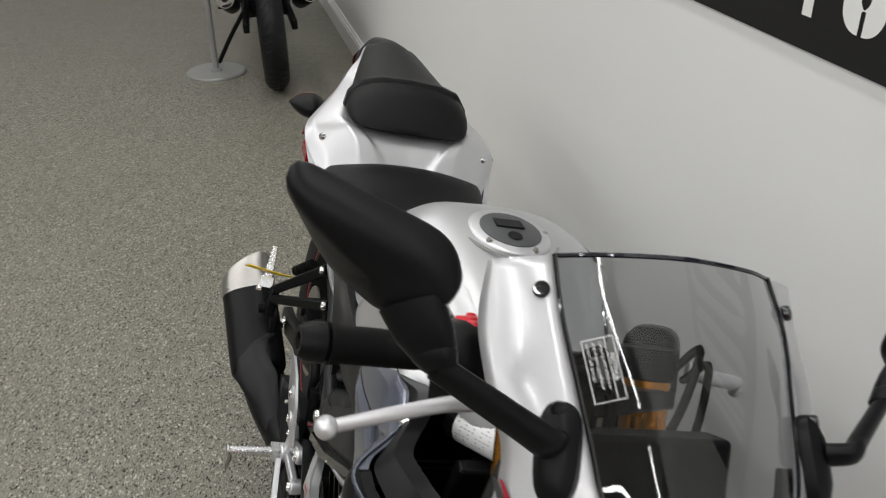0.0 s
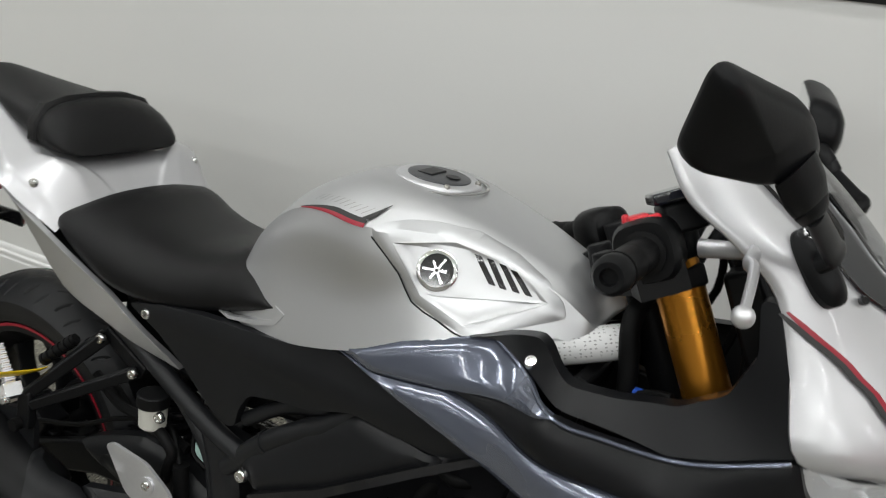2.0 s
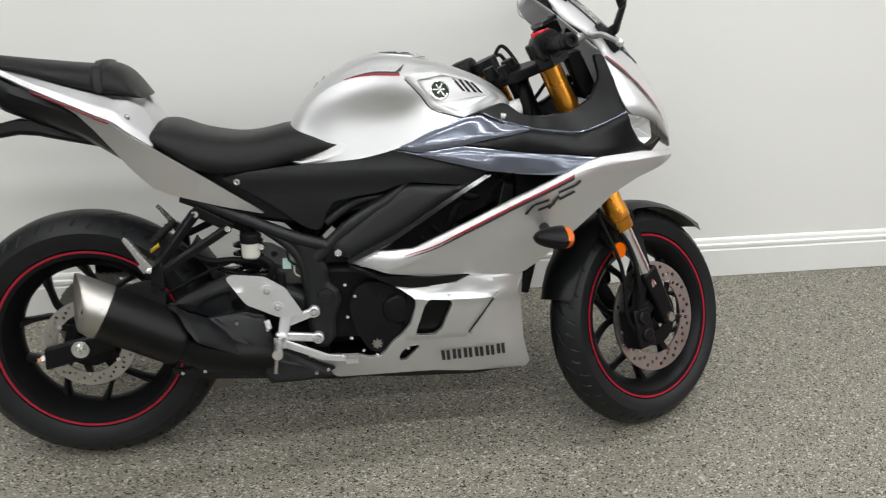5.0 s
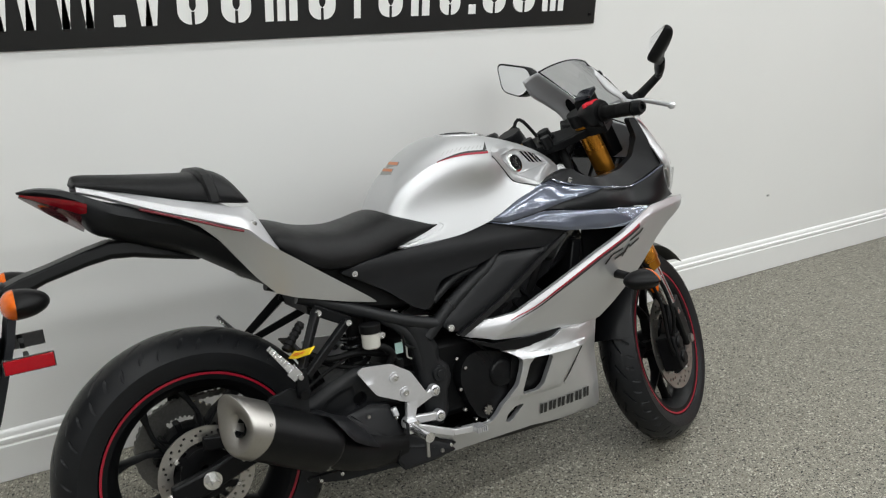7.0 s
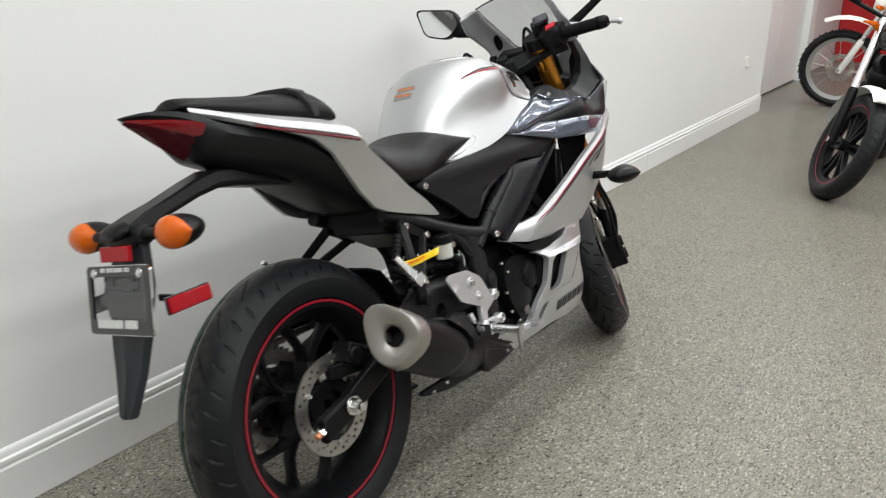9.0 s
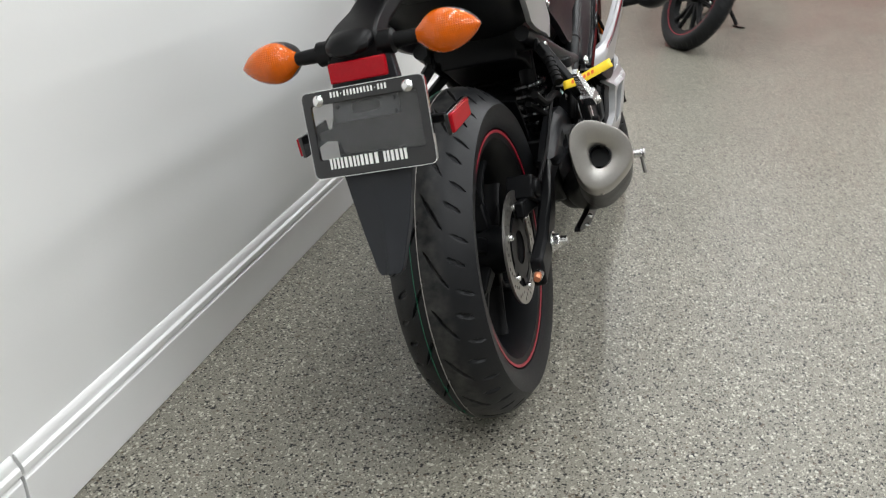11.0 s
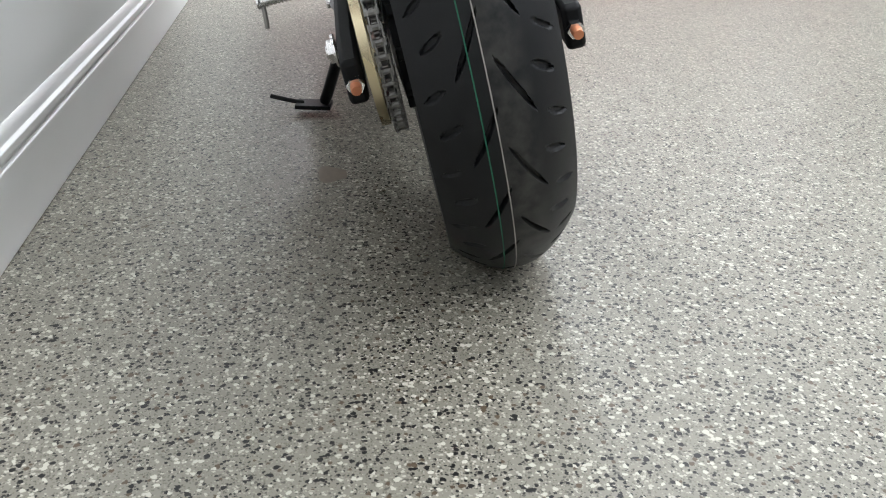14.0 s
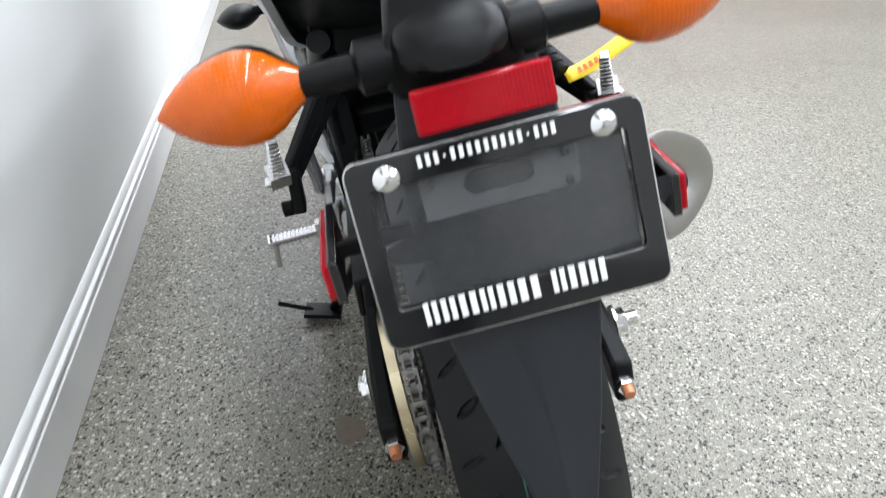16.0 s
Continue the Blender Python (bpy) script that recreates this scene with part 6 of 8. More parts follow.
both_sides("upper_fairing", BLUE_TOP, F_UP, M_BLUE, bike, "blue-grey gloss upper fairing panel", thick=0.012, bevel=0.001, corner=0.004, cell=0.006, crown=(0.013, 0.0055))
both_sides("fairing_blade", BLUE_LOW, F_UP, M_BLUE, bike, "blue-grey gloss blade over the side fairing", thick=0.012, bevel=0.001, corner=0.004, cell=0.006, crown=(0.013, 0.0055))
both_sides("dark_fairing", [(0.878, 0.752), (0.94, 0.7625), (1.022, 0.789), (1.075, 0.782), (1.134, 0.776), (1.180, 0.790), (1.250, 0.822), (1.262, 0.790), (1.290, 0.755), (1.330, 0.732), (1.260, 0.728), (1.185, 0.7245), (1.080, 0.7345), (0.960, 0.7425)],
           lambda x, z: F_UP(x, z) - 0.004, M_DGREY, bike, "dark grey fairing panel beside the headlight", thick=0.012, bevel=0.002, corner=0.006, cell=0.010, crown=(0.015, 0.005))
for s in (-1, 1):
    line = [(0.92, 0.821), (0.965, 0.803), (1.022, 0.7915), (1.075, 0.785), (1.134, 0.779), (1.180, 0.793), (1.244, 0.823)]
    bm = bmesh.new()
    add_tube(bm, [Vector((x, s * (F_UP(x, z) - 0.001), z)) for x, z in line], 0.0022, seg=6)
    part("panel_edge", bm, M_BLUE, bike, "bright edge of the fairing panel")
CK = [(0.882, 0.815), (0.908, 0.822), (0.940, 0.834), (0.970, 0.843), (0.982, 0.838), (0.998, 0.824), (1.020, 0.815), (1.068, 0.813), (1.130, 0.824), (1.172, 0.852), (1.190, 0.900), (1.178, 0.950), (1.196, 0.952), (1.222, 0.890), (1.248, 0.825), (1.180, 0.793), (1.134, 0.780), (1.075, 0.786), (1.022, 0.793), (0.965, 0.805), (0.918, 0.822)]
F_CK = field([(0.89, 0.82, 0.148), (0.935, 0.838, 0.140), (0.970, 0.843, 0.150), (0.968, 0.815, 0.152), (1.02, 0.795, 0.195), (1.06, 0.815, 0.168), (1.13, 0.825, 0.160), (1.135, 0.78, 0.184), (1.18, 0.86, 0.160), (1.25, 0.824, 0.186), (1.185, 0.95, 0.148), (1.21, 0.90, 0.164)])
cks = both_sides("cockpit_panel", CK, F_CK, M_DGREY, bike, "matt black cockpit side panel", thick=0.02, bevel=0.003, corner=0.008, cell=0.013)
for s, ck in zip((-1, 1), cks):
    bolt(ck, (0.968, 0.155 * s, 0.814), (0, s * 0.6, 0.8), 0.008)
    # inner wall of the cockpit
    bm = bmesh.new()
    add_loft(bm, [[Vector((x, s * y0, z)), Vector((x + 0.01, s * (y0 - 0.03), z - 0.05)), Vector((x + 0.03, s * (y0 - 0.045), z - 0.13))] for x, y0, z in
                  ((1.02, 0.165, 0.812), (1.07, 0.160, 0.811), (1.13, 0.153, 0.822), (1.175, 0.148, 0.850), (1.195, 0.143, 0.90), (1.20, 0.138, 0.945))], cap=False, closed=False)
    part("cockpit_liner", bm, M_PLASTIC, ck)

# nose cowl and screen: half rows from the rear edge round to the middle line
NOSE = [
    [(1.065, 0.158, 1.070), (1.086, 0.109, 1.092), (1.104, 0.068, 1.107), (1.112, 0.0, 1.115)],
    [(1.096, 0.165, 1.029), (1.135, 0.110, 1.061), (1.152, 0.068, 1.076), (1.160, 0.0, 1.083)],
    [(1.145, 0.164, 1.000), (1.187, 0.102, 1.022), (1.210, 0.060, 1.035), (1.218, 0.0, 1.040)],
    [(1.192, 0.152, 0.957), (1.242, 0.093, 0.978), (1.264, 0.052, 0.987), (1.272, 0.0, 0.991)],
    [(1.222, 0.168, 0.890), (1.294, 0.082, 0.918), (1.318, 0.042, 0.925), (1.326, 0.0, 0.927)],
    [(1.250, 0.194, 0.826), (1.346, 0.092, 0.848), (1.371, 0.046, 0.854), (1.380, 0.0, 0.856)],
    [(1.322, 0.128, 0.803), (1.386, 0.075, 0.793), (1.407, 0.037, 0.787), (1.416, 0.0, 0.786)],
    [(1.394, 0.058, 0.752), (1.412, 0.042, 0.738), (1.424, 0.022, 0.726), (1.430, 0.0, 0.722)],
]
def glass_edge(i):
    """How far round from the cowl's rim the screen begins, row by row."""
    return 1.0 if i < 15 else min(2.9, 1.0 + 0.055 * (i - 15) ** 2)


rows, DENSE = [], []
GE = 8
for i, row in enumerate(resample([[Vector(p) for p in r] for r in NOSE], 5)):
    # the cheek is nearly flat; the screen and nose curve away from its crease
    cheek = [row[0].lerp(row[1], k / 40) + Vector((0.6, 1.0, 0.5)) * (0.005 * math.sin(math.pi * k / 40)) for k in range(40)]
    round_ = curve_pts([row[1], row[2], row[3], Vector((row[2].x, -row[2].y, row[2].z))], 40)[:81]
    dense = cheek + round_
    DENSE.append(dense)
    us = list(np.linspace(0, glass_edge(i), GE)) + list(np.linspace(glass_edge(i), 3.0, 10))[1:]
    half = [dense[min(120, int(round(u * 40)))] for u in us]
    rows.append([Vector((p.x, -p.y, p.z)) for p in half[:-1]] + half[::-1])
NR, NC = len(rows), len(rows[0])
cowl_bm, glass_bm = bmesh.new(), bmesh.new()
for bm_, want in ((cowl_bm, False), (glass_bm, True)):
    vs = {}

    def vert(i, k):
        if (i, k) not in vs:
            vs[(i, k)] = bm_.verts.new(rows[i][k])
        return vs[(i, k)]
    for i in range(NR - 1):
        for k in range(NC - 1):
            mid = min(k, NC - 2 - k)
            is_glass = i < 20 and mid >= GE - 1
            if is_glass == want:
                bm_.faces.new((vert(i, k), vert(i, k + 1), vert(i + 1, k + 1), vert(i + 1, k)))
cowl = part("nose_cowl", cowl_bm, M_PEARL, bike, "pearl white nose cowl with a red stripe", sharp=60)
md = cowl.modifiers.new("thick", "SOLIDIFY")
md.thickness, md.offset = 0.004, -1
screen = part("windscreen", glass_bm, M_SMOKE, bike, "smoke-tinted clear windscreen", sharp=80, subsurf=2)
screen.visible_shadow = False
bm = bmesh.new()
add_tube(bm, [rows[0][k] for k in range(GE - 1, NC - GE + 1)], 0.0022, seg=6, n=1)
part("screen_edge", bm, M_DARKGLASS, screen, "dark edge of the screen")
for sgn in (0, 1):
    bm = bmesh.new()
    add_tube(bm, [rows[i][(GE - 1 if not sgn else NC - GE)] + Vector((0, 0, 0.001)) for i in range(0, 21)], 0.0022, seg=6, n=1)
    part("screen_seal", bm, M_GLOSSBLK, screen)
for s in (-1, 1):
    bolt(cowl, (1.112, s * 0.125, 1.073), (0.55, s * 0.65, 0.65), 0.0075, M_GLOSSBLK, "screen_bolt", 0.003)
    bolt(cowl, (1.262, s * 0.096, 0.962), (0.6, s * 0.75, 0.4), 0.005, M_GLOSSBLK, "screen_bolt", 0.003)
    # red and black stripe down the cowl's cheek
    for off, w_, mat, nm in ((0.0, 0.0062, M_RED, "red_stripe"), (-0.0068, 0.0074, M_INK, "black_stripe")):
        cols = []
        for i in range(16, 32):
            u = float(np.interp(i / 5, (3.2, 3.4, 3.6, 3.8, 4.0, 4.4, 4.8, 5.2, 5.6, 6.0, 6.2), (0.05, 0.19, 0.31, 0.44, 0.54, 0.70, 0.82, 0.85, 0.80, 0.70, 0.62)))
            k0 = int(u * 40)
            a, b = (Vector((v.x, s * v.y, v.z)) for v in (DENSE[i][k0], DENSE[i][k0 + 3]))
            c = DENSE[i + 1][k0]
            side_v = (b - a).normalized()
            nrm = side_v.cross(Vector((c.x, s * c.y, c.z)) - a).normalized()
            if nrm.x < 0:
                nrm = -nrm
            taper = min(1.0, (32 - i) / 8, (i - 15) / 2)
            cols.append((a + side_v * off + nrm * 0.0022, side_v * w_ * taper * 0.5))
        bm = bmesh.new()
        prev = None
        for p, q in cols:
            row = (bm.verts.new(p - q), bm.verts.new(p + q))
            if prev:
                bm.faces.new((prev[0], prev[1], row[1], row[0]))
            prev = row
        part(nm, bm, mat, cowl, sharp=80)

# notice label on the screen, its text running along the screen's edge
def text_mesh(words, size, place):
    cu = bpy.data.curves.new("words", "FONT")
    cu.body, cu.size, cu.resolution_u = words, size, 2
    tmp = new("words", cu)
    bpy.context.view_layer.update()
    me = bpy.data.meshes.new_from_object(tmp.evaluated_get(bpy.context.evaluated_depsgraph_get()))
    bpy.data.objects.remove(tmp)
    bm = bmesh.new()
    bm.from_mesh(me)
    bpy.data.meshes.remove(me)
    bmesh.ops.transform(bm, matrix=place, verts=bm.verts)
    return bm


n0, n1, n2 = rows[7][GE + 0], rows[11][GE + 0], rows[7][GE + 2]
nx_ = (n1 - n0).normalized()
nz_ = (n1 - n0).cross(n2 - n0).normalized()
if nz_.z < 0:
    nz_ = -nz_
ny_ = nz_.cross(nx_)
LBL = Matrix((nx_, ny_, nz_)).transposed().to_4x4()
LBL = Matrix.Translation(n0 + nz_ * 0.0012 - nx_ * 0.004) @ LBL
bm = bmesh.new()
w_, h_, t_ = 0.052, 0.026, 0.0006
for x0, y0, x1, y1 in ((0, 0, w_, t_), (0, h_ - t_, w_, h_), (0, t_, t_, h_ - t_), (w_ - t_, t_, w_, h_ - t_), (0, h_ - 0.0075, w_, h_ - 0.0075 + t_)):
    bm.faces.new([bm.verts.new((x, y, 0)) for x, y in ((x0, y0), (x1, y0), (x1, y1), (x0, y1))])
part("notice_label", bm, M_PAPER, screen, "white printed notice on clear film", matrix=LBL)
for words, size, x, y in (("NOTICE", 0.0062, 0.014, 0.0198), ("Cleaning with alkaline or", 0.0040, 0.003, 0.0138), ("acid cleaner, gasoline or", 0.0040, 0.003, 0.0085), ("solvent will damage", 0.0040, 0.003, 0.0032)):
    part("notice_text", text_mesh(words, size, Matrix.Translation((x, y, 0.0001))), M_PAPER, screen, matrix=LBL)

# headlights under the cowl
for s in (-1, 1):
    bm = bmesh.new()
    A, B, C, D = Vector((1.252, 0.200 * s, 0.822)), Vector((1.346, 0.112 * s, 0.797)), Vector((1.358, 0.102 * s, 0.752)), Vector((1.316, 0.132 * s, 0.729))
    E_ = Vector((1.280, 0.168 * s, 0.752))
    outer = [A, A.lerp(B, 0.5) + Vector((0.012, 0.006 * s, 0)), B, C, D, E_]
    cen = sum(outer, Vector()) / 6
    ring1 = [cen.lerp(p, 0.98) for p in outer]
    ring2 = [cen.lerp(p, 0.86) + Vector((0.006, 0.004 * s, 0)) for p in outer]
    r1, r2 = [bm.verts.new(p) for p in ring1], [bm.verts.new(p) for p in ring2]
    for i in range(6):
        bm.faces.new((r1[i], r1[(i + 1) % 6], r2[(i + 1) % 6], r2[i]))
    bm.faces.new(r2)
    hl = part("headlight", bm, M_CLEAR, bike, "clear faceted headlight", bevel=0.002)
    hl.visible_shadow = False
    bm = bmesh.new()
    back = Vector((-0.030, -0.022 * s, 0))
    pts = [cen.lerp(p, 0.95) + back * 0.35 for p in outer]
    core = [cen.lerp(p, 0.35) + back + Vector((0, 0, 0.01 * math.cos(i * 2.1))) for i, p in enumerate(outer)]
    v1, v2 = [bm.verts.new(p) for p in pts], [bm.verts.new(p) for p in core]
    for i in range(6):
        m_ = bm.verts.new((pts[i] + pts[(i + 1) % 6] + core[i] + core[(i + 1) % 6]) / 4 + back * 0.3)
        loop = (v1[i], v1[(i + 1) % 6], v2[(i + 1) % 6], v2[i])
        for k in range(4):
            bm.faces.new((loop[k], loop[(k + 1) % 4], m_))
    bm.faces.new(v2)
    part("reflector_bowl", bm, M_BOWL, hl, "faceted chrome reflector", sharp=5)
bm = bmesh.new()
add_loft(bm, [[Vector((x, -w, z)), Vector((x, w, z)), Vector((x - 0.03, w, z - h)), Vector((x - 0.03, -w, z - h))] for x, w, z, h in ((1.19, 0.12, 0.85, 0.13), (1.29, 0.080, 0.80, 0.09), (1.395, 0.042, 0.745, 0.04))])
part("nose_core", bm, M_GLOSSBLK, bike, "gloss black nose underside", bevel=0.006)

# mirrors on stalks
MIRROR = {-1: ((1.129, -0.347, 1.168), (1.176, -0.236, 1.143), (1.205, -0.233, 1.100), (1.189, -0.276, 1.070), (1.104, -0.300, 1.0945)),
          1: ((1.119, 0.347, 1.130), (1.150, 0.230, 1.108), (1.154, 0.216, 1.064), (1.142, 0.260, 1.029), (1.121, 0.328, 1.050))}
def cen_of(pts):
    return sum((Vector(p) for p in pts), Vector()) / len(pts)


for s in (-1, 1):
    base = Vector((1.214, 0.122 * s, 0.992))
    bm = bmesh.new()
    ax = Vector((0.56, 0.10 * s, -0.62)).normalized()
    nn = Vector((0.55, 0.72 * s, 0.55)).normalized()
    add_loft(bm, [oval(base + nn * h + ax * 0.005, ax, nn.cross(ax), a, b, 2.6, 26) for h, a, b in ((-0.010, 0.040, 0.018), (0.001, 0.040, 0.018), (0.007, 0.033, 0.013), (0.011, 0.020, 0.008))])
    mb = part("mirror_mount", bm, M_BLACK, bike, "black mirror mount on the cowl")
    for k in (-1, 1):
        bolt(mb, base + ax * 0.028 * k + nn * 0.004, nn, 0.007, M_GLOSSBLK)
    tl, ti, sc, bi, bo = (Vector(p) for p in MIRROR[s])
    tip = Vector((1.211, 0.231 * s, 1.054)) if s < 0 else Vector((1.186, 0.196, 1.030))
    foot = base + Vector((0.014, 0.020 * s, 0.016))
    # neck under the housing and the slim arm down to the mount
    bm = bmesh.new()
    nx = (sc - bi).normalized()
    ny = Vector((0.6, 0.5 * s, 0.6)).normalized()
    top = sc.lerp(bi, 0.45) + (cen_of(MIRROR[s]) - sc.lerp(bi, 0.45)) * 0.22
    add_loft(bm, [oval(top.lerp(tip, f), nx, ny, a, b, 2.4, 20) for f, a, b in ((0.0, 0.024, 0.011), (0.45, 0.0225, 0.013), (0.72, 0.018, 0.0125), (0.75, 0.0165, 0.0115), (0.78, 0.0175, 0.012), (0.98, 0.0125, 0.011), (1.04, 0.008, 0.008))])
    part("mirror_neck", bm, M_BLACK, mb)
    bm = bmesh.new()
    add_tube(bm, [tip + (tip - foot) * 0.04, tip.lerp(foot, 0.35), tip.lerp(foot, 0.8), foot, foot.lerp(base, 0.6)], 0.0110, seg=14, r_end=0.0150, flat=0.62)
    part("mirror_stalk", bm, M_BLACK, mb)
    quad = [tl, bo, bi, sc, ti]
    cen = sum(quad, Vector()) / 5
    fn = (ti - tl).cross(bo - tl).normalized()
    if fn.x < 0:
        fn = -fn
    a_ = ((ti + sc) - (tl + bo)).normalized()
    a_ = (a_ - fn * a_.dot(fn)).normalized()
    b_ = fn.cross(a_).normalized()
    ring = []
    for p in rounded(quad, 0.022, 7):
        v = Vector(p) - cen
        ring.append(a_ * (v.dot(a_) * 1.08) + b_ * (v.dot(b_) * 1.12) + fn * (0.5 * v.dot(fn)))
    secs = []
    for k, h in ((0.95, -0.010), (0.99, -0.007), (1.0, -0.002), (0.985, 0.005), (0.93, 0.011), (0.80, 0.016), (0.60, 0.0195), (0.35, 0.0215), (0.04, 0.0225)):
        deep = fn * h if s < 0 else fn * (h * 1.5) + (tip - cen) * max(0.0, h) * 6.0
        secs.append([cen + p * k + deep for p in ring])
    bm = bmesh.new()
    add_loft(bm, secs)
    part("mirror_housing", bm, M_BLACK, mb, "matt black mirror housing", sharp=75)
    bm = bmesh.new()
    bm.faces.new([bm.verts.new(cen + p * 0.89 - fn * (0.0108 if s < 0 else 0.0158)) for p in ring])
    part("mirror_glass", bm, M_MIRROR, mb, "mirror glass")

# -- belly pan --
F_BEL = field([(0.502, 0.25, 0.160), (0.60, 0.25, 0.168), (0.828, 0.245, 0.158), (0.978, 0.262, 0.166), (1.05, 0.22, 0.120), (0.837, 0.397, 0.198), (0.76, 0.36, 0.185), (0.96, 0.41, 0.186), (1.0, 0.44, 0.170), (0.717, 0.42, 0.182), (1.03, 0.35, 0.140), (0.9, 0.20, 0.138), (0.60, 0.205, 0.140)])


def belly_depth(x, z):
    rim = 0.006 * max(0, 1 - abs(z - 0.405) / 0.02)
    return F_BEL(x, z) + rim


BEL = [(0.499, 0.248), (0.514, 0.268), (0.550, 0.264), (0.595, 0.264), (0.631, 0.261), (0.655, 0.253), (0.677, 0.254), (0.691, 0.267), (0.709, 0.293), (0.729, 0.309), (0.748, 0.338), (0.759, 0.374), (0.761, 0.396), (0.752, 0.407), (0.728, 0.422),
       (0.711, 0.430), (0.762, 0.428), (0.854, 0.438), (0.880, 0.452), (1.018, 0.452), (1.019, 0.368), (1.030, 0.273), (1.053, 0.203), (1.042, 0.192), (0.900, 0.196), (0.811, 0.203), (0.735, 0.202), (0.579, 0.198), (0.541, 0.226)]
WINDOW = [(0.791, 0.401), (0.838, 0.400), (0.844, 0.390), (0.821, 0.324), (0.806, 0.310), (0.763, 0.308), (0.762, 0.321), (0.780, 0.383)]
SLOT = [(0.743, 0.276), (0.768, 0.280), (0.771, 0.275), (0.740, 0.238), (0.728, 0.236), (0.723, 0.244), (0.727, 0.261)]
ARCH = [(0.711, 0.432), (0.776, 0.413), (0.883, 0.416), (0.959, 0.415), (0.942, 0.396), (0.885, 0.313), (0.883, 0.299), (0.757, 0.294), (0.735, 0.300)]


def belly_skin(x, z):
    """The belly pan's skin, with the arch round the window standing proud and its top edge turned up."""
    k = max(0.0, min(1.0, in_outline(x, z, ARCH) / 0.010))
    return belly_depth(x, z) + 0.006 * k - 0.10 * max(0.0, z - 0.413) * (1 if x < 0.96 else max(0, 1 - (x - 0.96) / 0.03))


for s in (-1, 1):
    first = part("belly_pan", pierced_bm(BEL, [WINDOW, SLOT], belly_skin, s, 0.016, cell=0.011, corner=0.007, hole_corner=0.006, lines=[ARCH[1:-1]]), M_SILVER, bike, "satin silver belly pan with a window", sharp=26, bevel=0.002)
    # maker's name as plain slanted bars
    bm = bmesh.new()
    for i in range(6):
        x0 = 0.827 + i * 0.0265
        zb = 0.2335 + i * 0.0026
        for k in range(2):
            xa = x0 + k * 0.0120
            quad = [(xa, zb), (xa + 0.0085, zb + 0.001), (xa + 0.0035, zb + 0.030), (xa - 0.005, zb + 0.029)]
            bm.faces.new([bm.verts.new((x, s * (belly_skin(x, z) + 0.0022), z)) for x, z in quad])
    part("maker_mark", bm, M_INK, first, "black slanted bars")
    bm = panel_bm([(0.941, 0.397), (0.945, 0.395), (0.888, 0.312), (0.884, 0.313)], lambda x, z: belly_skin(x, z) + 0.0016, s, 0.004, corner=0.0005)
    part("belly_slot", bm, M_GLOSSBLK, first)
    bm = panel_bm([(0.745, 0.412), (0.895, 0.415), (0.875, 0.30), (0.80, 0.225), (0.712, 0.225), (0.735, 0.31)], lambda x, z: belly_skin(x, z) - 0.024, s, 0.01)
    part("belly_inner", bm, M_PLASTIC, first)
    bolt(first, (0.822, s * 0.150, 0.372), (0, s, 0), 0.006)
    bolt(first, (0.579, s * 0.172, 0.262), (0, s, 0), 0.010)
    bm = panel_bm([(0.609, 0.482), (0.685, 0.455), (0.798, 0.452), (0.884, 0.456), (0.891, 0.446), (0.851, 0.433), (0.752, 0.427), (0.712, 0.433), (0.657, 0.456)], lambda x, z: 0.192 - 0.05 * abs(x - 0.8), s, 0.02, corner=0.004)
    part("fairing_fin", bm, M_PLASTIC, bike, "black fin between fairing and belly pan", bevel=0.003)
bm = bmesh.new()
add_loft(bm, [[Vector((x, y * w, z + dz * 0.04)) for y, dz in ((-1, 1), (-0.7, 0), (0.7, 0), (1, 1))] for x, w, z in ((0.56, 0.135, 0.185), (0.75, 0.14, 0.175), (0.92, 0.135, 0.172), (1.05, 0.10, 0.178))], cap=False, closed=False)
part("belly_floor", bm, M_PLASTIC, bike)

# -- exhaust --
ax0, ax1 = Vector((0.036, -0.246, 0.438)), Vector((0.292, -0.204, 0.303))
ad = (ax1 - ax0).normalized()
au = (Vector((0, 0, 1)) - ad * ad.z).normalized()
al = ad.cross(au)


def muf_ring(c, k, kl=1.0, seg=30):
    """A three-cornered rounded section, wider below outside."""
    out = []
    for i in range(seg):
        t = 2 * math.pi * i / seg
        r = 0.0590 * (1 + 0.085 * math.cos(3 * t - 0.4)) * k
        out.append(c + al * math.cos(t) * r * 0.92 * kl + au * math.sin(t) * r)
    return out


bm = bmesh.new()
stations = [(0.048, 0.985), (0.12, 1.0), (0.205, 1.0), (0.222, 0.985), (0.230, 0.94), (0.234, 0.84)]
add_loft(bm, [muf_ring(ax0 + ad * d_, k) for d_, k in stations])
muf = part("silencer", bm, M_PLASTIC, bike, "short black silencer with a brushed steel end cap", sharp=50)
rows_ = []
for d_, k in ((0.054, 1.015), (0.020, 1.0), (0.003, 0.980), (-0.003, 0.950), (-0.004, 0.905), (0.006, 0.42), (0.009, 0.34), (0.034, 0.32)):
    rg = muf_ring(ax0 + ad * d_, k)
    rg = [p + ad * (-0.40 * (p - ax0).dot(au) - 0.30 * (p - ax0).y) * (1 if d_ < 0.015 else 0.55 if d_ < 0.03 else 0.0 if d_ > 0.05 else 1) for p in rg]
    rows_.append(rg)
bm = bmesh.new()
add_loft(bm, rows_, cap=False)
part("end_cap", bm, M_STEEL, muf, "brushed steel end cap", sharp=50)
bm = bmesh.new()
add_cyl(bm, ax0 + ad * 0.034, ax0 + ad * 0.07, 0.022, seg=28)
part("outlet", bm, M_BLACK, muf, "dark outlet")
bm = bmesh.new()
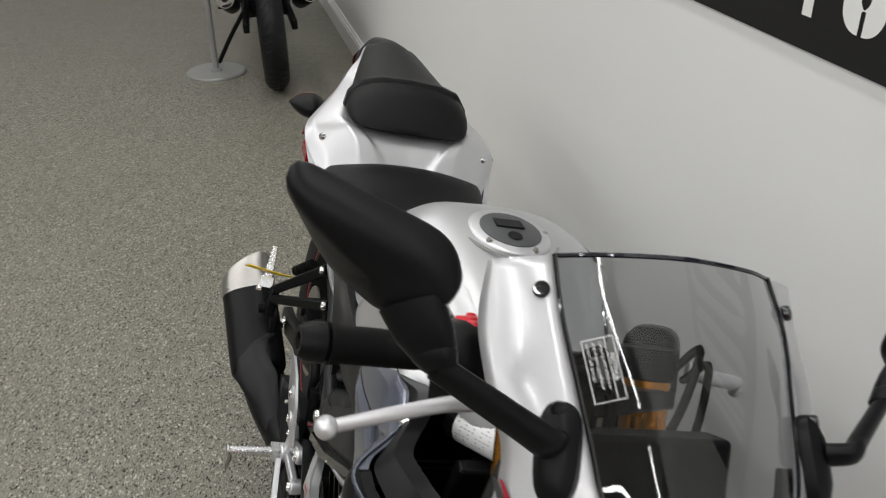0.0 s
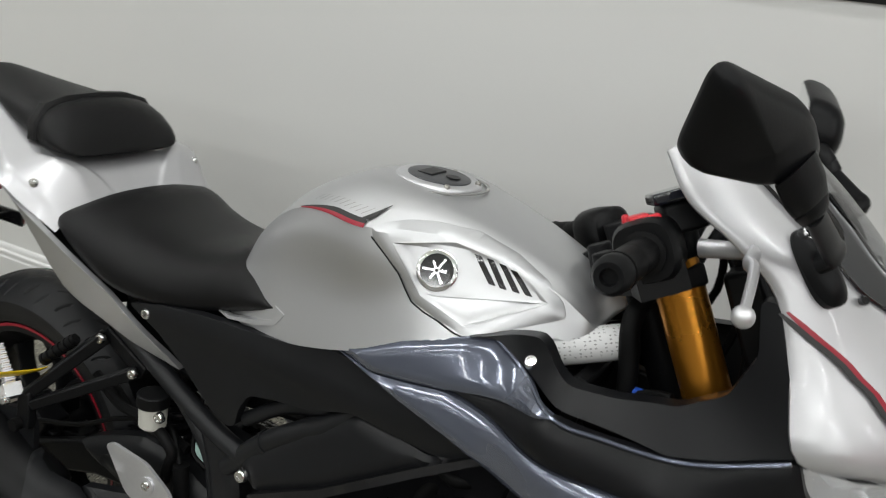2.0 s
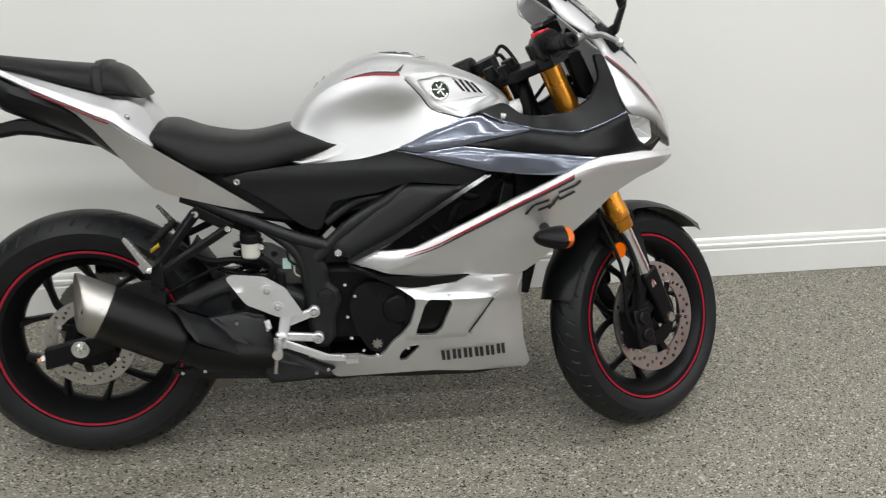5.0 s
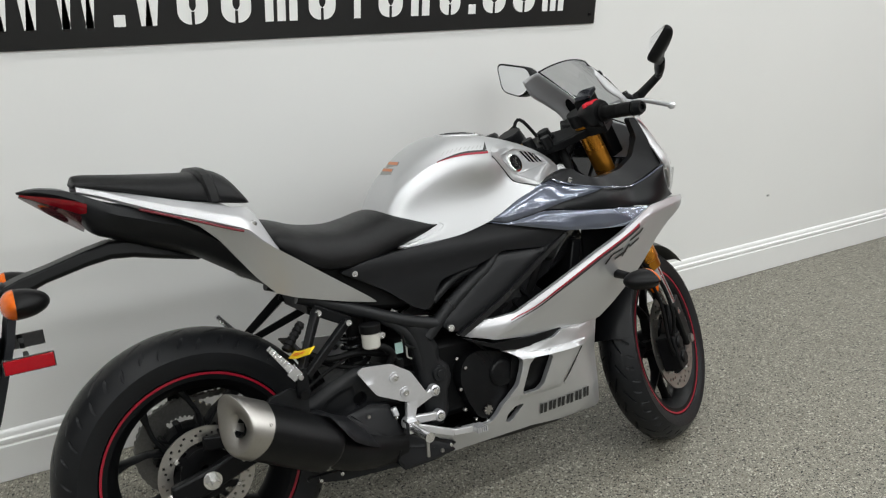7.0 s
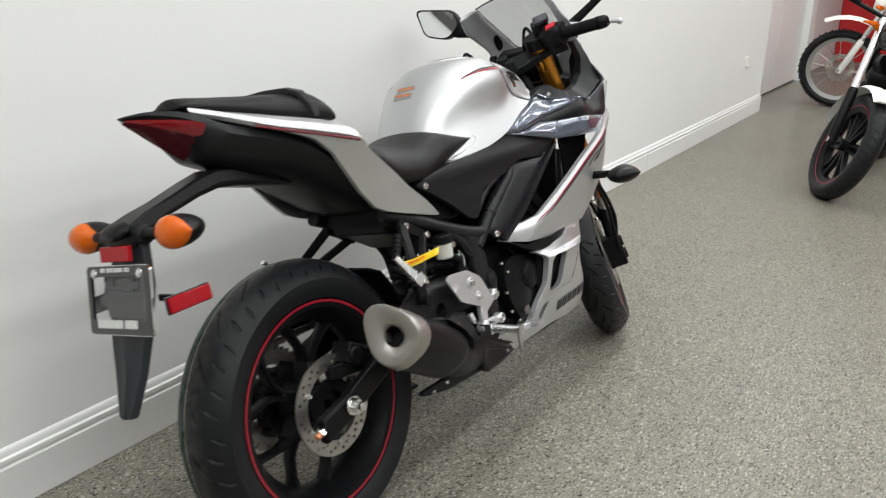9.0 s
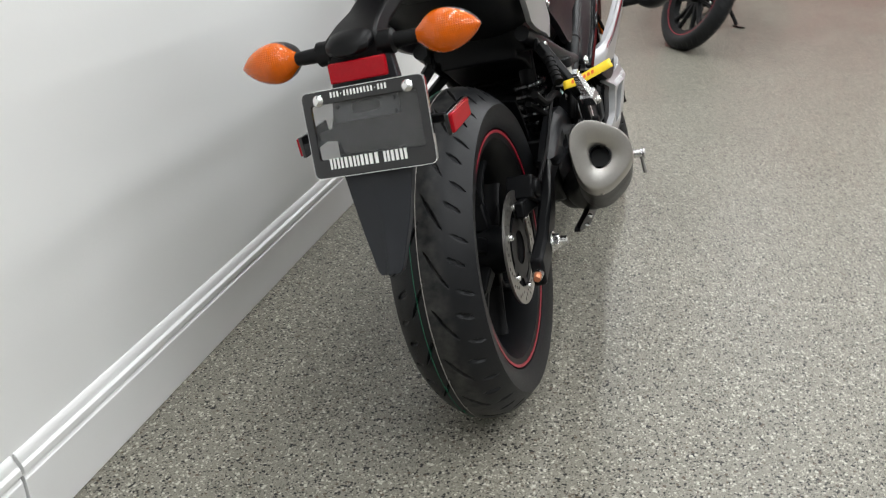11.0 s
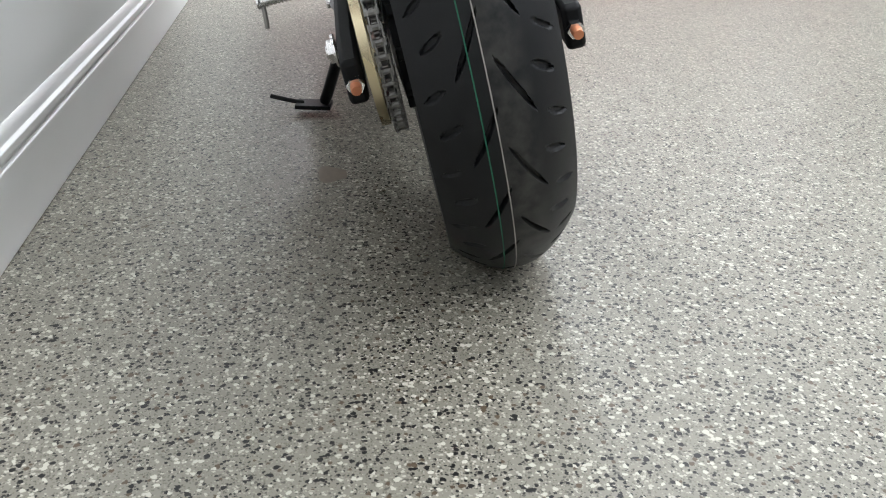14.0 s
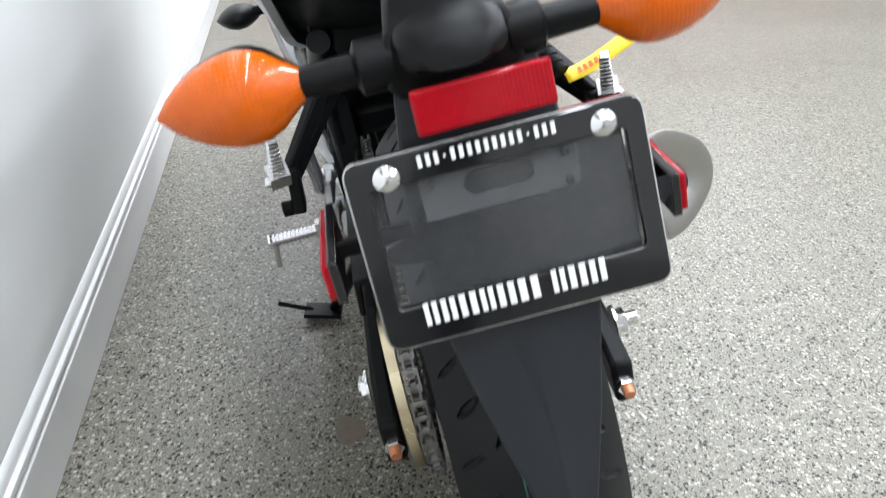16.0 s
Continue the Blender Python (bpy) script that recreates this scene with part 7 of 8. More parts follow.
add_loft(bm, [[ax0 + ad * d_ + (al * math.cos(q) + au * math.sin(q)) * r for q in np.linspace(0, 2 * math.pi, 25)[:-1]] for d_, r in ((0.010, 0.0200), (0.010, 0.0178), (0.05, 0.0178))], cap=False)
part("outlet_ring", bm, M_BLACK, muf)
for q in (0.4, 2.4, 4.6):
    rg = ax0 + ad * 0.044 + (al * math.cos(q) * 0.92 + au * math.sin(q)) * 0.0600
    bolt(muf, rg, al * math.cos(q) + au * math.sin(q), 0.004, M_STEEL)
bm = bmesh.new()
add_tube(bm, [ax0 + ad * 0.215, (0.285, -0.190, 0.300), (0.350, -0.160, 0.275), (0.430, -0.135, 0.260)], 0.044, seg=20)
part("collector", bm, M_PLASTIC, muf, "black exhaust collector")
part("silencer_bracket", panel_bm([(0.107, 0.440), (0.122, 0.462), (0.169, 0.472), (0.196, 0.468), (0.207, 0.454), (0.204, 0.395), (0.120, 0.405)], lambda x, z: 0.206, -1, 0.010, corner=0.006), M_SIDE, muf, bevel=0.002)
shield = [(0.203, 0.412), (0.226, 0.413), (0.256, 0.395), (0.290, 0.377), (0.324, 0.343), (0.350, 0.314), (0.373, 0.282), (0.323, 0.310), (0.276, 0.345), (0.253, 0.378), (0.236, 0.404)]
s_field = field([(0.203, 0.412, 0.212), (0.226, 0.413, 0.222), (0.256, 0.395, 0.228), (0.290, 0.377, 0.210), (0.324, 0.343, 0.204), (0.373, 0.282, 0.200), (0.323, 0.310, 0.232), (0.276, 0.345, 0.270), (0.253, 0.378, 0.268), (0.236, 0.404, 0.246)])
part("heat_shield", pierced_bm(shield, [], crowned(shield, s_field, 0.010, 0.006), -1, 0.016, cell=0.007), M_SIDE, muf, "black exhaust heat shield", sharp=40)
chamber = [(0.285, 0.371), (0.308, 0.372), (0.366, 0.376), (0.414, 0.364), (0.434, 0.298), (0.497, 0.263), (0.558, 0.229), (0.568, 0.216), (0.504, 0.208), (0.423, 0.209), (0.410, 0.231), (0.410, 0.249), (0.370, 0.283)]
c_field = field([(0.285, 0.371, 0.186), (0.366, 0.376, 0.158), (0.414, 0.364, 0.156), (0.434, 0.298, 0.168), (0.563, 0.222, 0.172), (0.410, 0.232, 0.184), (0.370, 0.283, 0.188)])
cv_ = part("chamber_cover", pierced_bm(chamber, [], crowned(chamber, c_field, 0.008, 0.005), -1, 0.016, cell=0.008, lines=[[(0.300, 0.374), (0.352, 0.330), (0.404, 0.282), (0.430, 0.262), (0.520, 0.235)]]), M_SIDE, muf, "black angular exhaust chamber cover", sharp=30)
for x, z in ((0.352, 0.354), (0.338, 0.320), (0.528, 0.226)):
    bolt(cv_, (x, -c_field(x, z), z), (0, -1, 0), 0.0048, M_STEEL)
bm = panel_bm([(0.20, 0.245), (0.30, 0.250), (0.405, 0.262), (0.470, 0.330), (0.500, 0.300), (0.525, 0.255), (0.575, 0.232), (0.552, 0.222), (0.43, 0.214), (0.28, 0.222), (0.20, 0.236)], lambda x, z: 0.165 - 0.10 * max(0, 0.28 - x), -1, 0.012, corner=0.008)
low = part("exhaust_guard", bm, M_SIDE, muf, "black lower exhaust guard", bevel=0.003)
for x, z in ((0.225, 0.240), (0.275, 0.242), (0.555, 0.231), (0.375, 0.300), (0.42, 0.335)):
    bolt(low, (x, -0.168, z), (0, -1, 0), 0.005)
bm = bmesh.new()
add_tube(bm, [(0.40, -0.16, 0.262), (0.50, -0.10, 0.215), (0.65, -0.05, 0.195), (0.82, 0, 0.22), (0.90, 0, 0.32)], 0.030, seg=14)
part("exhaust_pipe", bm, M_BLACK, muf)

# -- rider foot rests and heel guard --
HEEL = [(0.332, 0.462), (0.347, 0.470), (0.418, 0.463), (0.464, 0.435), (0.503, 0.372), (0.497, 0.365), (0.447, 0.366), (0.375, 0.399)]
for s in (-1, 1):
    hb = part("heel_guard", panel_bm(HEEL, lambda x, z: 0.176, s, 0.005, corner=0.008), M_CAST, bike, "cast silver heel guard", bevel=0.0015)
    for x, z in ((0.423, 0.430), (0.446, 0.390)):
        bm = bmesh.new()
        add_cyl(bm, (x, 0.174 * s, z), (x, 0.179 * s, z), 0.0135, seg=24)
        part("dimple", bm, M_CAST, hb)
        bolt(hb, (x, 0.178 * s, z), (0, s, 0), 0.0085)
    bm = bmesh.new()
    add_beam(bm, (0.466, 0.166 * s, 0.378), (0.452, 0.172 * s, 0.312), 0.014, 0.030, 0.014, 0.022)
    add_cyl(bm, (0.450, 0.160 * s, 0.314), (0.450, 0.184 * s, 0.314), 0.0165, seg=20)
    add_beam(bm, (0.418, 0.160 * s, 0.356), (0.424, 0.164 * s, 0.334), 0.012, 0.014)
    add_beam(bm, (0.462, 0.168 * s, 0.350), (0.527, 0.160 * s, 0.372), 0.013, 0.020)
    add_beam(bm, (0.460, 0.170 * s, 0.318), (0.534, 0.162 * s, 0.309), 0.013, 0.020)
    add_cyl(bm, (0.527, 0.150 * s, 0.372), (0.527, 0.170 * s, 0.372), 0.0135, seg=20)
    add_cyl(bm, (0.534, 0.150 * s, 0.309), (0.534, 0.172 * s, 0.309), 0.0135, seg=20)
    bk = part("footrest_bracket", bm, M_CAST, hb, "cast silver footrest bracket", bevel=0.003)
    bolt(bk, (0.527, 0.170 * s, 0.372), (0, s, 0), 0.009)
    bolt(bk, (0.534, 0.172 * s, 0.309), (0, s, 0), 0.009)
    bm = bmesh.new()
    add_box(bm, (0.448, 0.186 * s, 0.312), (0.026, 0.03, 0.026))
    rg = [(0, 0.008)]
    for i in range(11):
        rg += [(0.03 + i * 0.083, 0.0080), (0.031 + i * 0.083, 0.0098), (0.075 + i * 0.083, 0.0098), (0.076 + i * 0.083, 0.0080)]
    rg += [(0.955, 0.0115), (1.0, 0.0115)]
    add_cyl(bm, (0.446, 0.20 * s, 0.312), (0.446, 0.279 * s, 0.312), 0.0, rings=rg, seg=14)
    peg = part("foot_peg", bm, M_ALU, hb, "ribbed bare metal foot peg")
    bm = bmesh.new()
    add_cyl(bm, (0.444, 0.270 * s, 0.306), (0.440, 0.274 * s, 0.268), 0.0042, seg=10)
    part("peg_feeler", bm, M_STEEL, peg)
bm = bmesh.new()
add_beam(bm, (0.46, -0.186, 0.305), (0.55, -0.196, 0.272), 0.010, 0.016)
add_beam(bm, (0.55, -0.196, 0.272), (0.60, -0.205, 0.270), 0.010, 0.014)
pedal = part("brake_pedal", bm, M_CAST, bike, "cast silver brake pedal", bevel=0.0012)
for i in range(5):
    part("pedal_cleat", add_box(bmesh.new(), (0.598 + i * 0.006, -0.214, 0.272), (0.0035, 0.036, 0.012)), M_CAST, pedal)

# pillion pegs and hangers
for s in (-1, 1):
    # the tail sits a little off the wheel's plane, towards the near side
    def side(x, y, z):
        return Vector((x, y * s - 0.015, z))
    foot = side(0.183, 0.209, 0.502)
    bm = bmesh.new()
    add_beam(bm, side(0.272, 0.113, 0.606), foot + Vector((0.012, -0.014 * s, 0.004)), 0.018, 0.022, 0.015, 0.018)
    add_beam(bm, side(0.342, 0.111, 0.569), foot + Vector((0.022, -0.014 * s, -0.010)), 0.016, 0.019, 0.014, 0.017)
    add_beam(bm, side(0.266, 0.108, 0.611), side(0.350, 0.106, 0.566), 0.010, 0.024)
    add_beam(bm, foot + Vector((0.01, -0.018 * s, 0.01)), foot + Vector((0.012, -0.012 * s, -0.05)), 0.016, 0.028)
    hg = part("pillion_hanger", bm, M_BLACK, bike, "black pillion footrest hanger", bevel=0.003)
    bolt(hg, side(0.272, 0.124, 0.604), (0, s, 0), 0.0085)
    bolt(hg, side(0.341, 0.122, 0.568), (0, s, 0), 0.0085)
    bm = bmesh.new()
    add_cyl(bm, foot + Vector((0.008, -0.004 * s, -0.042)), foot + Vector((0.008, 0.008 * s, -0.042)), 0.010, seg=18)
    part("mount_bush", bm, M_RUBBER, hg)
    bm = bmesh.new()
    tip = foot + Vector((-0.052, -0.013 * s, 0.068))
    add_beam(bm, foot, foot.lerp(tip, 0.25), 0.026, 0.024)
    pa, pb, pd = basis(tip - foot)
    rings_ = []
    for i in range(18):
        w_ = (0.0086 if i % 2 else 0.0074) * (1 - 0.022 * i)
        for t_ in (0.25 + 0.0416 * i, 0.25 + 0.0416 * (i + 0.85)):
            rings_.append([foot.lerp(tip, t_) + pa * sx * w_ + pb * sy * w_ for sx, sy in ((-1, -1), (1, -1), (1, 1), (-1, 1))])
    add_loft(bm, rings_)
    part("pillion_peg", bm, M_ALU, hg, "folded bare metal pillion peg", bevel=0.001)
    bolt(hg, foot + Vector((0, 0.013 * s, 0)), (0, s, 0.2), 0.007)
bm = bmesh.new()
tagp = [Vector((0.190, -0.176, 0.536)), Vector((0.192, -0.205, 0.541)), Vector((0.198, -0.236, 0.551)), Vector((0.204, -0.268, 0.562))]
pts = curve_pts(tagp, 4)
tg = part("trickle_charge_tag", ribbon(pts, 0.021, (-0.55, -0.15, 0.80), 0.001), M_YELLOW, bike, "yellow battery lead tag with red print bars")
md = tg.modifiers.new("thick", "SOLIDIFY")
md.thickness = 0.0012
bm = bmesh.new()
for k in range(6):
    p = pts[2 + k].lerp(pts[3 + k], 0.2)
    q = pts[2 + k].lerp(pts[3 + k], 0.85)
    up_ = Vector((0.82, 0.1, 0.56)) * 0.0045
    bm.faces.new([bm.verts.new(v + Vector((-0.55, -0.15, 0.80)) * 0.0028) for v in (p - up_, q - up_, q + up_, p + up_)])
part("print_bars", bm, M_TAGRED, tg, "red print bars")

# -- rear brake bits, reservoir, shock, stand --
bm = bmesh.new()
add_cyl(bm, (0.390, -0.140, 0.500), (0.390, -0.140, 0.537), 0.0, rings=((0, 0.017), (0.1, 0.0205), (1, 0.0215)), seg=22)
rs = part("brake_reservoir", bm, M_RESERVOIR, bike, "milky brake fluid reservoir with a black cap")
bm = bmesh.new()
add_cyl(bm, (0.390, -0.140, 0.536), (0.390, -0.140, 0.556), 0.0245, seg=22)
part("reservoir_cap", bm, M_PLASTIC, rs, bevel=0.002)
bolt(rs, (0.413, -0.150, 0.527), (0, -1, 0), 0.009)
bm = bmesh.new()
add_tube(bm, [(0.395, -0.140, 0.502), (0.42, -0.145, 0.495), (0.437, -0.145, 0.475), (0.425, -0.142, 0.445), (0.42, -0.14, 0.42)], 0.0085)
part("reservoir_hose", bm, M_RUBBER, rs)
bm = bmesh.new()
add_cyl(bm, (0.455, -0.14, 0.40), (0.452, -0.14, 0.46), 0.012, seg=14)
add_tube(bm, [(0.45, -0.14, 0.46), (0.40, -0.12, 0.50), (0.30, -0.12, 0.47), (0.20, -0.12, 0.42), (0.09, -0.118, 0.385)], 0.0042, seg=8)
part("rear_brake_line", bm, M_RUBBER, bike, "black rear brake line")
bm = bmesh.new()
add_beam(bm, (0.045, -0.092, 0.395), (0.105, -0.092, 0.362), 0.050, 0.045)
add_cyl(bm, (0.06, -0.125, 0.385), (0.06, -0.065, 0.385), 0.018, seg=18)
add_beam(bm, (0.0, -0.095, 0.365), (0.12, -0.10, 0.35), 0.018, 0.03)
part("rear_caliper", bm, M_BLACK, bike, "black rear brake caliper", bevel=0.004)
bm = bmesh.new()
sp = [(0.378 + 0.030 * math.cos(a), -0.070 + 0.030 * math.sin(a), 0.425 + 0.0032 * a) for a in np.linspace(0, 2 * math.pi * 5, 90)]
add_tube(bm, sp, 0.006, seg=8, n=1)
sh = part("shock_spring", bm, M_COIL, bike, "glossy black shock absorber spring")
bm = bmesh.new()
add_cyl(bm, (0.378, -0.070, 0.40), (0.378, -0.070, 0.60), 0.018, seg=18)
part("shock_body", bm, M_BLACK, sh)
bm = bmesh.new()
add_tube(bm, [(0.46, 0.13, 0.27), (0.51, 0.165, 0.20), (0.580, 0.215, 0.110), (0.602, 0.232, 0.082)], 0.011, seg=12)
add_beam(bm, (0.604, 0.222, 0.0695), (0.612, 0.288, 0.0870), 0.046, 0.008)
ss = part("side_stand", bm, M_BLACK, bike, "black side stand folded out onto the floor", bevel=0.001)
bm = bmesh.new()
add_tube(bm, [(0.609, 0.272, 0.086), (0.612, 0.298, 0.097), (0.6145, 0.332, 0.114)], 0.0045, seg=8)
part("stand_prong", bm, M_BLACK, ss)
bm = bmesh.new()
for k in range(12):
    p, q = Vector((0.228, -0.148, 0.592)).lerp(Vector((0.180, -0.170, 0.546)), k / 12), Vector((0.228, -0.148, 0.592)).lerp(Vector((0.180, -0.170, 0.546)), (k + 0.9) / 12)
    add_cyl(bm, p, q, 0.0105 if k % 2 else 0.0088, seg=12)
add_tube(bm, [(0.23, -0.11, 0.52), (0.29, -0.115, 0.49), (0.36, -0.12, 0.49), (0.44, -0.115, 0.47)], 0.008, seg=8)
add_tube(bm, [(0.25, -0.09, 0.50), (0.33, -0.10, 0.46), (0.43, -0.10, 0.44)], 0.006, seg=8)
add_tube(bm, [(0.47, -0.135, 0.52), (0.475, -0.14, 0.49), (0.50, -0.14, 0.475)], 0.003, seg=6)
part("wiring", bm, M_RUBBER, bike, "black cables and corrugated sleeve")
bm = bmesh.new()
add_box(bm, (0.468, -0.118, 0.478), (0.020, 0.003, 0.026))
part("cable_tag", bm, M_TAGGREEN, bike, "pale green paper tag among the cables", bevel=0.0006)
bm = bmesh.new()
add_tube(bm, [(0.478, -0.116, 0.497), (0.484, -0.124, 0.480), (0.486, -0.122, 0.455), (0.498, -0.120, 0.446)], 0.0022, seg=6)
part("breather_tube", bm, M_RESERVOIR, bike, "thin clear breather tube")
# under the seat rails
bm = bmesh.new()
add_loft(bm, [[Vector((x, y, z)) for y, z in ((-w, z0), (w, z0), (w, z1), (-w, z1))] for x, w, z0, z1 in ((0.270, 0.080, 0.590, 0.66), (0.315, 0.085, 0.575, 0.66), (0.40, 0.085, 0.53, 0.60))])
part("inner_fender", bm, M_PLASTIC, bike, "black inner rear fender", bevel=0.004)

# -- front end, built about the steering axis --
front = part("triple_clamp", add_loft(bmesh.new(), [[Vector((x, y, z)) for x, y in ((0.045, -0.13), (0.045, 0.13), (0.0, 0.14), (-0.045, 0.05), (-0.045, -0.05), (0.0, -0.14))] for z in (-0.012, 0.012)]), M_BLACK, bike, "black top clamp", matrix=STEER, bevel=0.004)
bm = bmesh.new()
add_loft(bm, [[Vector((x, y, z)) for x, y in ((0.045, -0.13), (0.045, 0.13), (-0.03, 0.05), (-0.03, -0.05))] for z in (-0.23, -0.19)])
part("lower_clamp", bm, M_BLACK, front, bevel=0.004)
bm = bmesh.new()
add_cyl(bm, (0, 0, -0.22), (0, 0, 0.02), 0.024, seg=20)
part("steering_stem", bm, M_BLACK, front)
for s in (-1, 1):
    bm = bmesh.new()
    add_cyl(bm, (0.018, 0.108 * s, -0.450), (0.018, 0.108 * s, 0.03), 0.0265, rings=((0, 0.0265), (0.055, 0.0265), (0.06, 0.029), (0.12, 0.029), (0.13, 0.0265), (1, 0.0265)), seg=28)
    fk = part("fork_tube", bm, M_GOLD, front, "gold anodised fork tube")
    bm = bmesh.new()
    add_cyl(bm, (0.018, 0.108 * s, -0.62), (0.018, 0.108 * s, -0.43), 0.0185, seg=24)
    part("fork_leg", bm, M_ALU, fk, "bright steel fork leg")
    bm = bmesh.new()
    add_beam(bm, (0.022, 0.106 * s, -0.575), (0.034, 0.092 * s, -0.735), 0.046, 0.052, 0.04, 0.042)
    add_beam(bm, (0.01, 0.104 * s, -0.58), (-0.045, 0.098 * s, -0.66), 0.022, 0.03)
    part("fork_foot", bm, M_BLACK, fk, bevel=0.006)
    bm = bmesh.new()
    add_cyl(bm, (0.018, 0.108 * s, 0.028), (0.018, 0.108 * s, 0.042), 0.022, 0.019, seg=24)
    part("fork_cap", bm, M_GOLD if s < 0 else M_BLACK, fk)
    # clip-on bar, switch box, grip and lever
    b0, b1 = Vector((0.005, 0.125 * s, 0.042)), Vector((-0.071, 0.303 * s, 0.048))
    bd = (b1 - b0).normalized()
    bm = bmesh.new()
    add_cyl(bm, b0, b1, 0.011, seg=16)
    add_cyl(bm, (0.018, 0.108 * s, 0.02), (0.018, 0.108 * s, 0.055), 0.033, seg=24)
    bar = part("handlebar", bm, M_BLACK, front, "black clip-on handlebar", bevel=0.002)
    g0, g1 = b0 + bd * 0.072, b1 - bd * 0.016
    bm = bmesh.new()
    rg = [(0, 0.0225), (0.03, 0.0225), (0.04, 0.0172)]
    rg += [(0.10, 0.0168), (0.20, 0.0164), (0.22, 0.0170), (0.50, 0.0172), (0.52, 0.0166), (0.54, 0.0172), (0.92, 0.0170)]
    rg += [(0.965, 0.0186), (1.0, 0.0186)]
    add_cyl(bm, g0, g1, 0.018, rings=rg, seg=24)
    part("grip", bm, M_RUBBER, bar, "black rubber grip")
    bm = bmesh.new()
    add_cyl(bm, g1, b1 + bd * 0.010, 0.018, rings=((0, 0.0150), (0.15, 0.0180), (0.7, 0.0174), (1.0, 0.0130), (0.98, 0.008), (0.7, 0.007)), seg=26)
    part("bar_end", bm, M_BLACK, bar, "gloss black bar end weight")
    sw = b0 + bd * 0.040
    a_, b_, d_ = basis(bd)
    bm = bmesh.new()
    add_loft(bm, [oval(sw + bd * h, a_, b_, ra, rb, 3.0, 24) for h, ra, rb in ((-0.030, 0.026, 0.026), (-0.024, 0.031, 0.032), (0.018, 0.032, 0.033), (0.030, 0.028, 0.029))])
    add_box(bm, sw + Vector((0, 0, -0.030)), (0.05, 0.05, 0.03))
    part("switch_box", bm, M_PLASTIC, bar, "black switch box", sharp=45)
    if s < 0:
        bm = bmesh.new()
        top = sw + Vector((-0.004, 0.0, 0.031))
        add_box(bm, top, (0.024, 0.030, 0.011), taper=0.8)
        add_box(bm, top + Vector((0.014, -0.01, -0.004)), (0.016, 0.018, 0.014), taper=0.7)
        add_box(bm, top + Vector((-0.010, 0.010, 0.003)), (0.009, 0.012, 0.010), taper=0.7)
        part("kill_switch", bm, M_SWITCHRED, bar, "red engine stop switch", bevel=0.002)
        bm = bmesh.new()
        add_box(bm, sw + Vector((0.045, 0.028, 0.022)), (0.045, 0.05, 0.032))
        part("brake_master", bm, M_BLACK, bar, "black brake master cylinder", bevel=0.005)
        bm = bmesh.new()
        add_box(bm, sw + Vector((0.040, 0.02, 0.045)), (0.05, 0.045, 0.012))
        part("fluid_cup", bm, M_DARKGLASS, bar, bevel=0.003)
    # cranked lever with a ball end
    lp = sw + Vector((0.048, 0.000, -0.012))
    lv = [lp, lp + Vector((0.020, 0.020 * s, -0.006)), lp + Vector((0.034, 0.050 * s, -0.010)), lp + Vector((0.020, 0.078 * s, -0.014)), lp + Vector((0.014, 0.110 * s, -0.016)), Vector((0.014, 0.345 * s, -0.004))]
    bm = bmesh.new()
    add_tube(bm, lv, 0.0100, seg=12, flat=0.75, r_end=0.0058)
    part("lever", bm, M_CAST, bar, "cast silver hand lever")
    bm = bmesh.new()
    bmesh.ops.create_uvsphere(bm, u_segments=18, v_segments=12, radius=0.0095, matrix=Matrix.Translation(lv[-1]))
    part("lever_ball", bm, M_CAST, bar)
# dash and cables
bm = bmesh.new()
add_beam(bm, (1.170, -0.085, 0.905), (1.170, 0.085, 0.905), 0.040, 0.110, up=(-0.5, 0, 1))
dash = part("dashboard", bm, M_PLASTIC, bike, "black instrument panel", bevel=0.006)
bm = bmesh.new()
add_beam(bm, (1.158, -0.066, 0.908), (1.158, 0.066, 0.908), 0.028, 0.070, up=(-0.5, 0, 1))
part("dash_glass", bm, M_DARKGLASS, dash, "dark instrument glass", bevel=0.003)
for k, (y0, z0, y1, z1, bend) in enumerate(((-0.11, 0.03, 0.02, -0.10, 0.03), (-0.14, 0.02, -0.04, -0.16, 0.02), (0.12, 0.03, -0.02, -0.12, 0.03), (0.15, 0.02, 0.04, -0.18, 0.02), (-0.09, 0.0, -0.09, -0.22, 0.02))):
    bm = bmesh.new()
    add_tube(bm, [(0.04, y0, z0), (0.085, y0 * 0.8, z0 + bend), (0.07, (y0 + y1) / 2, (z0 + z1) / 2), (-0.01, y1, z1)], 0.0048, seg=8)
    part("control_cable", bm, M_RUBBER, front, "black control cable")
bm = bmesh.new()
for x, y, z, sz in ((-0.035, 0.035, 0.03, 0.035), (-0.04, -0.02, 0.025, 0.03), (-0.05, 0.075, 0.02, 0.03), (0.0, 0.0, 0.028, 0.04)):
    add_cyl(bm, (x, y, z - 0.02), (x, y, z + 0.012), sz * 0.5, sz * 0.42, seg=18)
part("ignition_lock", bm, M_BLACK, front, "black ignition lock and nuts", bevel=0.002)
